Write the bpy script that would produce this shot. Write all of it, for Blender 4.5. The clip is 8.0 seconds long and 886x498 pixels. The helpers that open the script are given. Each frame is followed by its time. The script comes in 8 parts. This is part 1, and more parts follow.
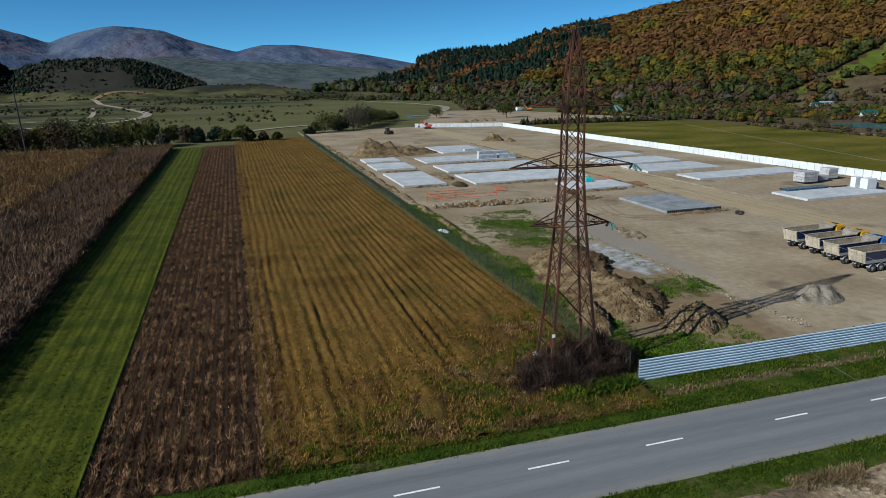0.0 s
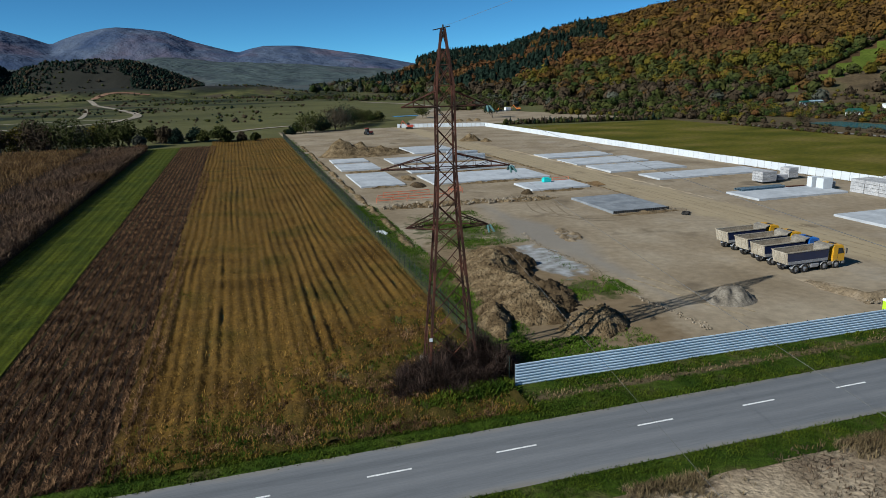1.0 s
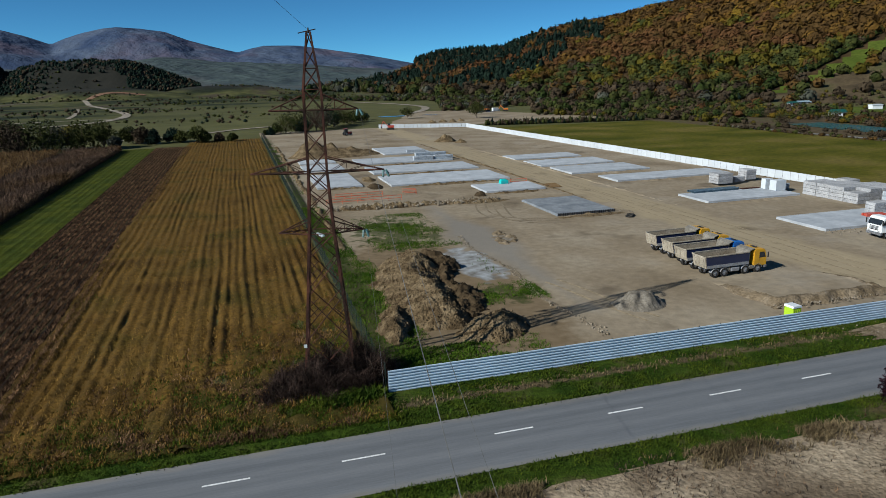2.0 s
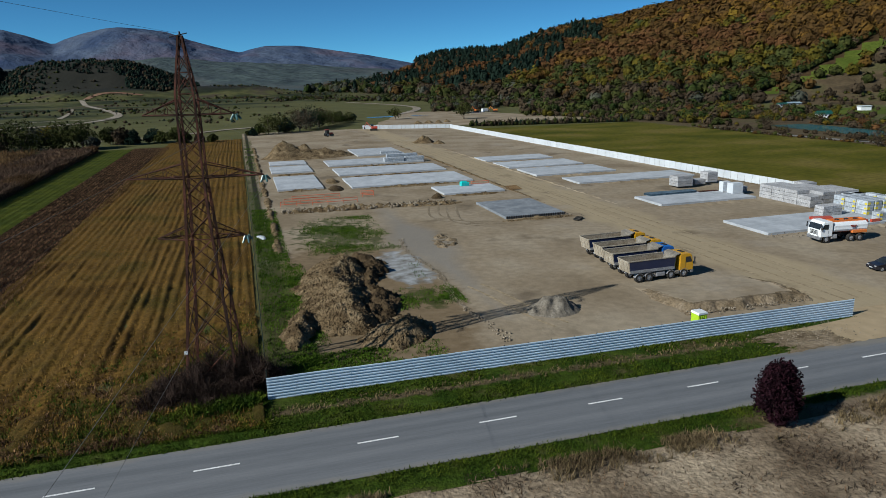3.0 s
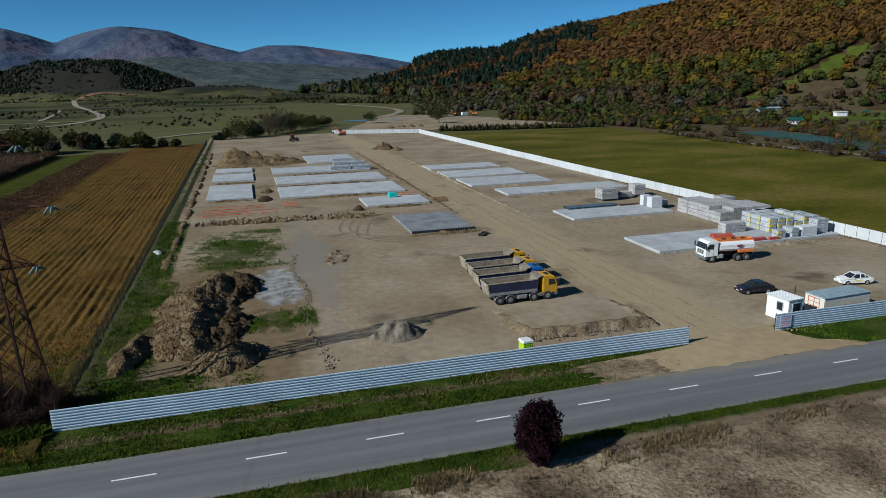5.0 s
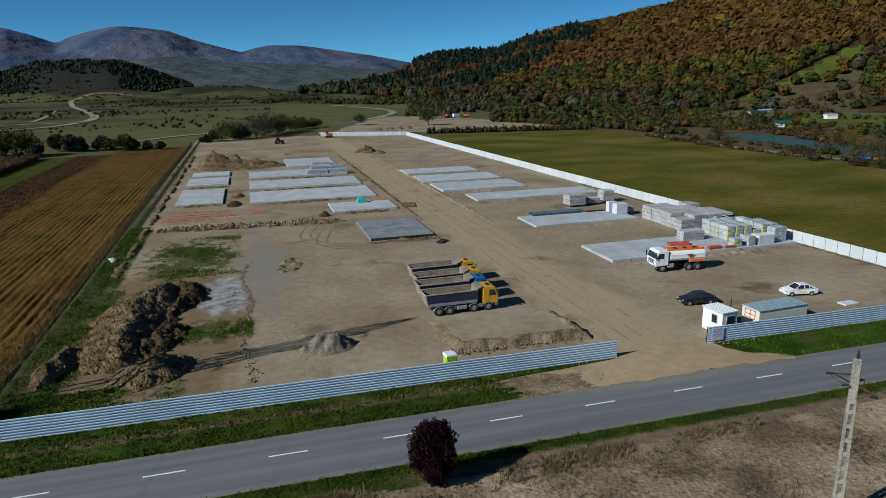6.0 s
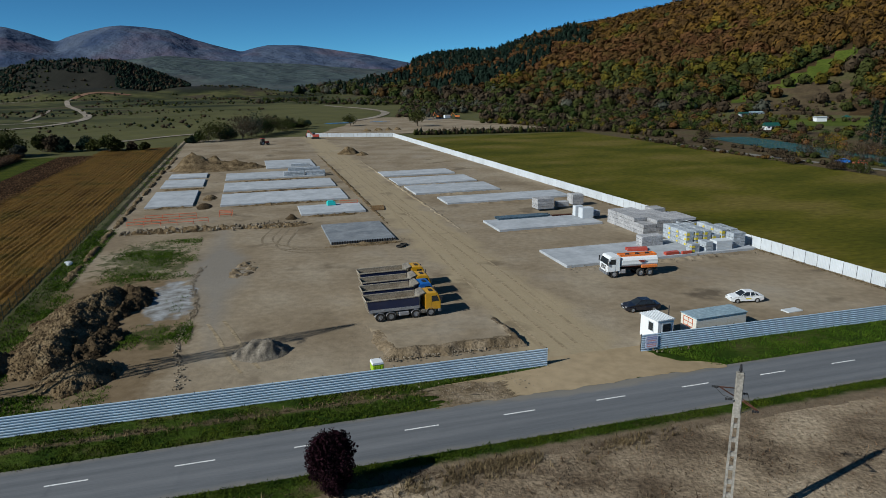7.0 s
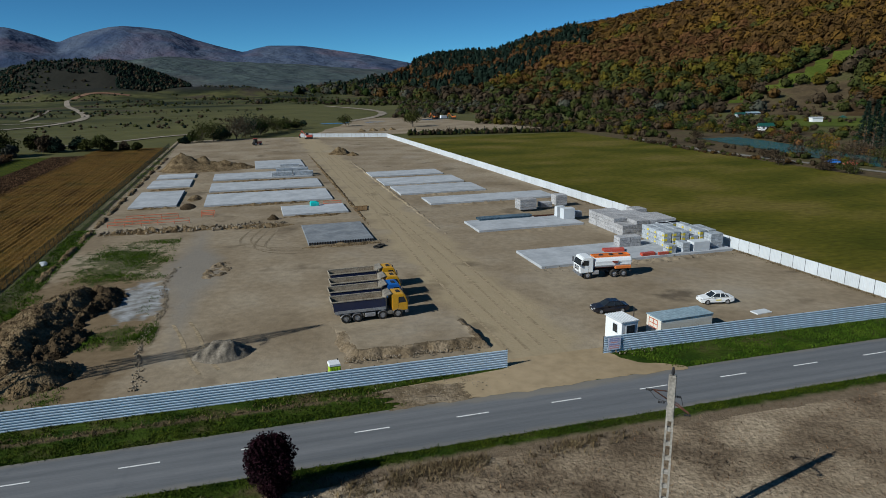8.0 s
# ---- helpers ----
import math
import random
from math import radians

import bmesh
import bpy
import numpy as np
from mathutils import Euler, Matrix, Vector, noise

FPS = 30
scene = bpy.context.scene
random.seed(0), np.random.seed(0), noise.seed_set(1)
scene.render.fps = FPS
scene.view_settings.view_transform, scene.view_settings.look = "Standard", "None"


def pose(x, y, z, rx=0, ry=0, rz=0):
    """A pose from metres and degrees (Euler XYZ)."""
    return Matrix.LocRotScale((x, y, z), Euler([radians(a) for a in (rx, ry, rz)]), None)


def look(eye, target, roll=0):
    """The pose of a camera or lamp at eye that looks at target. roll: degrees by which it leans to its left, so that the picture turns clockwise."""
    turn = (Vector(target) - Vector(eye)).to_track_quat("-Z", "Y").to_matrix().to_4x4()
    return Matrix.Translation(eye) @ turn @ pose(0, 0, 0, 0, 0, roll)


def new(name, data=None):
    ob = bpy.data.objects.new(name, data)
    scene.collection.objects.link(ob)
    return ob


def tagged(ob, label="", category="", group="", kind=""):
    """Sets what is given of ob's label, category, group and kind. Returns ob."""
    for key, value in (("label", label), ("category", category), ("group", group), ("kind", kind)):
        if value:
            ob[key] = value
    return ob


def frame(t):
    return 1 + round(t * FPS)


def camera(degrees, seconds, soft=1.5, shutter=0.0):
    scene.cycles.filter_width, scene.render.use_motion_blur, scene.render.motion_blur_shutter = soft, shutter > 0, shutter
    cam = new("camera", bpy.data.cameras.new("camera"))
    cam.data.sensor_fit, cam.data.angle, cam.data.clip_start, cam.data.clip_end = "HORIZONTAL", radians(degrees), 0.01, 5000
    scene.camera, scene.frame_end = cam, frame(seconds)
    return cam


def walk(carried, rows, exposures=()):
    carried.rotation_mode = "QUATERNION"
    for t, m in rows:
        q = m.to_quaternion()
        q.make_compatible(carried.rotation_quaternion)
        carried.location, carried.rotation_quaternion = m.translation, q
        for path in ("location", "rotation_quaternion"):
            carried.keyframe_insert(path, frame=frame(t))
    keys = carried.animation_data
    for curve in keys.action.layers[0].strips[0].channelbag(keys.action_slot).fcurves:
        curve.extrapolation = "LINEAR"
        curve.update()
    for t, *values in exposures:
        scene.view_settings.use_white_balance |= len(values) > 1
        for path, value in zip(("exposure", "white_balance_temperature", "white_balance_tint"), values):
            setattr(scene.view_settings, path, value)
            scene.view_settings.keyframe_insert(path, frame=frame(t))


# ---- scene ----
K = 1.14                              # metres for each unit of the plan
cam = camera(66.8, 8.0, soft=0.75)
PATH = [
    (0, (-0.153, -1.948, 25.014), (-0.206, 0.26, 24.451), -1.2),
    (0.5, (5.152, -1.343, 24.888), (5.094, 0.866, 24.325), -1.3),
    (1, (10.514, -0.832, 24.786), (10.45, 1.377, 24.223), -1.4),
    (1.5, (15.81, -0.39, 24.801), (15.745, 1.818, 24.238), -1.4),
    (3, (30.85, 1.075, 24.915), (30.772, 3.284, 24.353), -1.3),
    (3.5, (35.561, 1.482, 25.235), (35.482, 3.69, 24.673), -1.3),
    (4, (40.093, 1.888, 25.823), (40.011, 4.096, 25.26), -1.2),
    (4.5, (44.321, 2.19, 26.478), (44.237, 4.398, 25.916), -1.1),
    (6, (55.869, 3.387, 28.164), (55.777, 5.595, 27.602), -1.0),
    (6.5, (59.758, 3.751, 28.576), (59.663, 5.959, 28.017), -0.9),
    (7, (63.003, 4.009, 28.692), (62.91, 6.216, 28.131), -0.8),
    (7.5, (65.366, 4.297, 28.685), (65.271, 6.505, 28.124), -0.8),
    (8, (67.298, 4.573, 28.599), (67.198, 6.781, 28.039), -0.8),
]
walk(cam, [(t, look(eye, target, roll)) for t, eye, target, roll in PATH],
     exposures=[(0.0, 0.40, 6150, 7), (1.5, 0.29, 6150, 7), (4.5, 0.10, 6150, 7), (8.0, 0.0, 6150, 7)])

# ---- light ----
SUN_AZ, SUN_EL = 213.3, 31.0          # degrees; the azimuth is counted from +x towards +y
world = bpy.data.worlds.new("sky")
scene.world = world
world.use_nodes = True
wn = world.node_tree.nodes
sky = wn.new("ShaderNodeTexSky")
sky.sky_type = "NISHITA"
sky.sun_disc = False
sky.sun_elevation = radians(SUN_EL)
sky.sun_rotation = radians(90 - SUN_AZ)
sky.air_density, sky.dust_density, sky.ozone_density, sky.altitude = 0.4, 0.0, 6.0, 300
wn["Background"].inputs["Strength"].default_value = 0.058
tint = wn.new("ShaderNodeVectorMath")
tint.operation = "MULTIPLY"
tint.inputs[1].default_value = (0.80, 1.43, 1.36)
world.node_tree.links.new(sky.outputs["Color"], tint.inputs[0])
world.node_tree.links.new(tint.outputs[0], wn["Background"].inputs["Color"])
sun_data = bpy.data.lights.new("sun", "SUN")
sun_data.energy, sun_data.angle, sun_data.color = 5.0, radians(0.53), (1.0, 0.97, 0.885)
sun = new("sun", sun_data)
ca, ce = radians(SUN_AZ), radians(SUN_EL)
sun.matrix_world = look(100 * Vector((math.cos(ce) * math.cos(ca), math.cos(ce) * math.sin(ca), math.sin(ce))), (0, 0, 0))

# ---- site frame: u along the road, v away from it ----
SITE = Matrix.Scale(K, 4) @ pose(12.83, 44.41, 0, 0, 0, 18.3)


def world_xy(u, v):
    c, s = math.cos(radians(18.3)), math.sin(radians(18.3))
    return 12.83 + u * c - v * s, 44.41 + u * s + v * c


def plan_uv(x, y):
    c, s = math.cos(radians(18.3)), math.sin(radians(18.3))
    return (x - 12.83) * c + (y - 44.41) * s, -(x - 12.83) * s + (y - 44.41) * c


# ---- materials ----
def mat(name, cols, scale=0.5, fine=8.0, rough=0.85, metal=0.0, bump=0.3, bump_scale=None, rnd=0.0, island=0.0, spread=(0.35, 0.65), coat=0.0, dist=0.05, spec=0.07, stretch=None, contrast=0.28):
    """A surface whose colour wanders between cols at one scale and is broken up at a finer one."""
    m = bpy.data.materials.new(name)
    m.use_nodes = True
    nt = m.node_tree
    N, L = nt.nodes, nt.links
    p = N["Principled BSDF"]
    geo = N.new("ShaderNodeNewGeometry")
    vec = geo.outputs["Position"]
    if stretch:
        mp = N.new("ShaderNodeMapping")
        mp.inputs["Rotation"].default_value = (0, 0, radians(-18.3))
        mp.vector_type = "POINT"
        mp.inputs["Scale"].default_value = (1, 1, 1)
        L.new(vec, mp.inputs["Vector"])
        mp2 = N.new("ShaderNodeMapping")
        mp2.inputs["Scale"].default_value = stretch
        L.new(mp.outputs[0], mp2.inputs["Vector"])
        vec = mp2.outputs[0]
    a = N.new("ShaderNodeTexNoise")
    a.inputs["Scale"].default_value, a.inputs["Detail"].default_value = scale, 5
    L.new(vec, a.inputs["Vector"])
    ramp = N.new("ShaderNodeValToRGB")
    el = ramp.color_ramp.elements
    lo, hi = spread
    el[0].position, el[1].position = lo, hi
    el[0].color, el[1].color = (*cols[0], 1), (*cols[-1], 1)
    for i in range(1, len(cols) - 1):
        e = el.new(lo + (hi - lo) * i / (len(cols) - 1))
        e.color = (*cols[i], 1)
    L.new(a.outputs["Fac"], ramp.inputs["Fac"])
    f = N.new("ShaderNodeTexNoise")
    f.inputs["Scale"].default_value, f.inputs["Detail"].default_value = fine, 4
    L.new(vec, f.inputs["Vector"])
    mr = N.new("ShaderNodeMapRange")
    mr.inputs["From Min"].default_value, mr.inputs["From Max"].default_value = 0.3, 0.7
    mr.inputs["To Min"].default_value, mr.inputs["To Max"].default_value = 1 - contrast, 1 + contrast
    L.new(f.outputs["Fac"], mr.inputs["Value"])
    last = mr.outputs[0]
    for amount, source in ((rnd, "o"), (island, "i")):
        if amount:
            r = N.new("ShaderNodeMapRange")
            r.inputs["To Min"].default_value, r.inputs["To Max"].default_value = 1 - amount, 1 + amount
            if source == "o":
                oi = N.new("ShaderNodeObjectInfo")
                L.new(oi.outputs["Random"], r.inputs["Value"])
            else:
                L.new(geo.outputs["Random Per Island"], r.inputs["Value"])
            mu = N.new("ShaderNodeMath")
            mu.operation = "MULTIPLY"
            L.new(last, mu.inputs[0])
            L.new(r.outputs[0], mu.inputs[1])
            last = mu.outputs[0]
    mul = N.new("ShaderNodeVectorMath")
    mul.operation = "SCALE"
    L.new(ramp.outputs["Color"], mul.inputs[0])
    L.new(last, mul.inputs["Scale"])
    L.new(mul.outputs[0], p.inputs["Base Color"])
    p.inputs["Roughness"].default_value, p.inputs["Metallic"].default_value = rough, metal
    p.inputs["Specular IOR Level"].default_value = spec
    p.inputs["Coat Weight"].default_value = coat
    if bump:
        b = N.new("ShaderNodeBump")
        b.inputs["Strength"].default_value, b.inputs["Distance"].default_value = bump, dist
        if bump_scale:
            g = N.new("ShaderNodeTexNoise")
            g.inputs["Scale"].default_value, g.inputs["Detail"].default_value = bump_scale, 5
            L.new(vec, g.inputs["Vector"])
            L.new(g.outputs["Fac"], b.inputs["Height"])
        else:
            L.new(f.outputs["Fac"], b.inputs["Height"])
        L.new(b.outputs[0], p.inputs["Normal"])
    return m


def leaf_mat(name, cols, scale=0.07, island=0.14, fine=0.25):
    m = mat(name, cols, scale=scale, fine=fine, rough=0.8, bump=0, island=island, spec=0.06)
    return m


def glass_mat(name, tint=(0.02, 0.025, 0.03)):
    return mat(name, [tint, tint], rough=0.08, bump=0, spec=0.5, fine=2)


def site_uv(N, L):
    """Plan coordinates u, v of the shaded place."""
    geo = N.new("ShaderNodeNewGeometry")
    c, s = math.cos(radians(18.3)), math.sin(radians(18.3))
    out = []
    for d, o in (((c, s, 0), 12.83 * c + 44.41 * s), ((-s, c, 0), -12.83 * s + 44.41 * c)):
        dot = N.new("ShaderNodeVectorMath")
        dot.operation = "DOT_PRODUCT"
        dot.inputs[1].default_value = [k / K for k in d]
        L.new(geo.outputs["Position"], dot.inputs[0])
        sub = N.new("ShaderNodeMath")
        sub.operation = "SUBTRACT"
        sub.inputs[1].default_value = o
        L.new(dot.outputs["Value"], sub.inputs[0])
        out.append(sub.outputs[0])
    return out


def calc(N, L, op, a, b=None, clamp=False):
    n = N.new("ShaderNodeMath")
    n.operation, n.use_clamp = op, clamp
    for i, x in enumerate((a, b)):
        if x is None:
            continue
        if isinstance(x, (int, float)):
            n.inputs[i].default_value = x
        else:
            L.new(x, n.inputs[i])
    return n.outputs[0]


def blend(N, L, fac, a, b):
    m = N.new("ShaderNodeMix")
    m.data_type = "RGBA"
    L.new(fac, m.inputs["Factor"])
    for key, x in (("A", a), ("B", b)):
        sock = [i for i in m.inputs if i.name == key and i.type == "RGBA"][0]
        if isinstance(x, tuple):
            sock.default_value = (*x, 1)
        else:
            L.new(x, sock)
    return [o for o in m.outputs if o.type == "RGBA"][0]


def grain(N, L, scale, detail=4, vec=None):
    n = N.new("ShaderNodeTexNoise")
    n.inputs["Scale"].default_value, n.inputs["Detail"].default_value = scale, detail
    if vec is None:
        vec = N.new("ShaderNodeNewGeometry").outputs["Position"]
    L.new(vec, n.inputs["Vector"])
    return n.outputs["Fac"]


def base_of(m):
    p = m.node_tree.nodes["Principled BSDF"]
    return p, p.inputs["Base Color"].links[0].from_socket


def rows_on(m, period, dark, strength, long=0.05, seed=0.0):
    """Adds crop rows along v: a dark line in every period, wavering and broken."""
    N, L = m.node_tree.nodes, m.node_tree.links
    p, col = base_of(m)
    u, v = site_uv(N, L)
    comb = N.new("ShaderNodeCombineXYZ")
    L.new(calc(N, L, "MULTIPLY", u, 0.55), comb.inputs[0])
    L.new(calc(N, L, "MULTIPLY", v, long), comb.inputs[1])
    comb.inputs[2].default_value = seed
    wob = grain(N, L, 1.0, 3, comb.outputs[0])
    ph = calc(N, L, "ADD", calc(N, L, "MULTIPLY", u, 2 * math.pi / period), calc(N, L, "MULTIPLY", wob, 5.0))
    wave = calc(N, L, "ADD", calc(N, L, "MULTIPLY", calc(N, L, "SINE", ph), 0.5), calc(N, L, "MULTIPLY", calc(N, L, "SUBTRACT", grain(N, L, 1.1, 4), 0.5), 2.2))
    fac = calc(N, L, "MULTIPLY", calc(N, L, "ADD", wave, 0.35, True), strength)
    L.new(blend(N, L, fac, col, dark), p.inputs["Base Color"])
    return m


M = {}
M["soil"] = mat("pale dry soil", [(0.190, 0.148, 0.099), (0.234, 0.187, 0.130), (0.274, 0.227, 0.165)], scale=0.07, fine=0.9, bump=0.5, bump_scale=2.4, dist=0.08, contrast=0.14)
M["track"] = mat("compacted track", [(0.275, 0.21, 0.128), (0.325, 0.252, 0.16)], scale=0.10, fine=0.8, bump=0.3, bump_scale=2.0, dist=0.05, contrast=0.10)
M["earth"] = mat("dug brown earth", [(0.072, 0.049, 0.026), (0.146, 0.104, 0.058), (0.200, 0.148, 0.088)], scale=0.6, fine=2.2, bump=1.0, bump_scale=3.5, dist=0.45)
# darker copy of the dug earth, with shade put into its colour
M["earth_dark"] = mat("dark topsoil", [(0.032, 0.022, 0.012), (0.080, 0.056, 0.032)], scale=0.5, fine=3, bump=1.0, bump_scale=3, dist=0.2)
M["stone_grey"] = mat("crushed grey stone", [(0.118, 0.102, 0.082), (0.185, 0.164, 0.135)], scale=0.8, fine=5, bump=0.8, bump_scale=6)
M["rock"] = mat("broken pale stones", [(0.14, 0.112, 0.08), (0.235, 0.20, 0.155)], scale=0.8, fine=5, bump=0.6, bump_scale=8, island=0.3)
M["asphalt"] = mat("worn grey asphalt", [(0.102, 0.108, 0.118), (0.150, 0.155, 0.165)], scale=0.35, fine=14, rough=0.8, spec=0.3, bump=0.2, stretch=(0.05, 1.9, 1), contrast=0.14)
M["paint"] = mat("white road paint", [(0.58, 0.58, 0.58), (0.72, 0.72, 0.72)], scale=2, fine=12, rough=0.6, bump=0)
M["concrete"] = mat("pale concrete slab", [(0.31, 0.33, 0.355), (0.395, 0.415, 0.445)], scale=0.25, fine=1.2, bump=0.1, rnd=0.06, contrast=0.10)
M["concrete_dark"] = mat("wet grey concrete", [(0.15, 0.165, 0.185), (0.22, 0.236, 0.255)], scale=0.4, fine=1.5, bump=0.1, contrast=0.12)
M["grass"] = mat("green verge grass", [(0.018, 0.036, 0.003), (0.036, 0.057, 0.006), (0.072, 0.057, 0.027)], spread=(0.38, 0.70), scale=0.22, fine=2.4, bump=0.9, bump_scale=6, dist=0.12, contrast=0.35)
M["mown"] = rows_on(mat("mown green strip", [(0.030, 0.042, 0.0035), (0.066, 0.073, 0.006)], scale=0.25, fine=2.5, bump=0.7, bump_scale=5, dist=0.1), 0.62, (0.018, 0.028, 0.003), 0.6, seed=2.0)
M["meadow"] = mat("winter wheat field", [(0.048, 0.051, 0.004), (0.080, 0.074, 0.008), (0.118, 0.094, 0.022)], scale=0.045, spread=(0.36, 0.66), fine=0.8, bump=0.5, bump_scale=2, stretch=(0.7, 1.1, 1), contrast=0.26)
M["stubble"] = rows_on(rows_on(mat("yellow straw stubble", [(0.074, 0.039, 0.007), (0.140, 0.078, 0.017), (0.062, 0.045, 0.007)], spread=(0.33, 0.67), scale=0.09, fine=2.6, bump=0.9, bump_scale=4, dist=0.12, contrast=0.3), 1.05, (0.044, 0.027, 0.009), 0.55, seed=1.0), 4.3, (0.06, 0.040, 0.010), 0.3, seed=5.0)
M["maize_stubble"] = rows_on(mat("dark maize stubble", [(0.018, 0.009, 0.005), (0.044, 0.022, 0.010), (0.078, 0.042, 0.019)], scale=0.2, fine=3.5, bump=0.9, bump_scale=5, dist=0.12), 0.85, (0.014, 0.010, 0.007), 0.9, seed=3.0)
M["dry_field"] = mat("dry harvested earth", [(0.102, 0.075, 0.050), (0.205, 0.157, 0.107), (0.315, 0.252, 0.177)], scale=0.16, fine=2.6, bump=0.9, bump_scale=3.5, dist=0.15, contrast=0.35)
# very dark: the shade between maize rows is put into the soil colour
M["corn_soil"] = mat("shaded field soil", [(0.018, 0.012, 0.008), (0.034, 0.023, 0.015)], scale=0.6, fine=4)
M["straw"] = mat("dry straw blades", [(0.088, 0.050, 0.010), (0.180, 0.106, 0.026)], scale=0.3, fine=3, bump=0, island=0.35)
M["dead_stalk"] = mat("dead maize stalks", [(0.026, 0.012, 0.006), (0.190, 0.112, 0.060)], scale=0.5, fine=2, bump=0, island=0.5)
M["corn"] = mat("withered standing maize", [(0.050, 0.032, 0.022), (0.098, 0.063, 0.042), (0.074, 0.043, 0.020)], scale=0.05, fine=1.5, bump=0, island=0.45)
M["corn_pale"] = mat("pale ripe maize", [(0.085, 0.052, 0.022), (0.150, 0.092, 0.040), (0.11, 0.062, 0.022)], scale=0.05, fine=1.5, bump=0, island=0.45)
M["blade"] = mat("grass blades", [(0.018, 0.038, 0.0028), (0.052, 0.069, 0.0055)], scale=0.4, fine=4, bump=0, island=0.25)
M["blade_dry"] = mat("parched grass blades", [(0.10, 0.072, 0.038), (0.17, 0.125, 0.07)], scale=0.4, fine=4, bump=0, island=0.35)
M["blade_lush"] = mat("lush grass blades", [(0.026, 0.060, 0.004), (0.066, 0.108, 0.010)], scale=0.4, fine=4, bump=0, island=0.25)
M["blade_mown"] = mat("mown grass blades", [(0.021, 0.039, 0.003), (0.054, 0.068, 0.005)], scale=0.4, fine=4, bump=0, island=0.25)
M["fill"] = mat("stony brown fill", [(0.10, 0.074, 0.046), (0.165, 0.126, 0.082), (0.23, 0.182, 0.128)], scale=0.5, fine=3, bump=1.0, bump_scale=4, dist=0.15)
M["steel_blue"] = mat("zinc coated sheet steel", [(0.40, 0.50, 0.60), (0.44, 0.54, 0.64)], scale=0.15, fine=0.6, rough=0.42, metal=0.15, bump=0, rnd=0.03, spec=0.4, contrast=0.05)
M["white_sheet"] = mat("white coated sheet", [(0.47, 0.50, 0.53), (0.52, 0.55, 0.58)], scale=0.2, fine=1.0, rough=0.5, bump=0, rnd=0.04, contrast=0.04)
M["rust"] = mat("rust stained pylon steel", [(0.024, 0.015, 0.012), (0.050, 0.024, 0.018), (0.082, 0.034, 0.024)], scale=0.6, fine=4, rough=0.7, bump=0.1)
M["dark_metal"] = mat("dark steel", [(0.03, 0.03, 0.033), (0.05, 0.05, 0.052)], scale=1, fine=5, rough=0.55, metal=0.3, bump=0)
M["mesh_wire"] = mat("dark green fence wire", [(0.02, 0.032, 0.026), (0.035, 0.048, 0.04)], scale=1, fine=5, rough=0.6, bump=0)


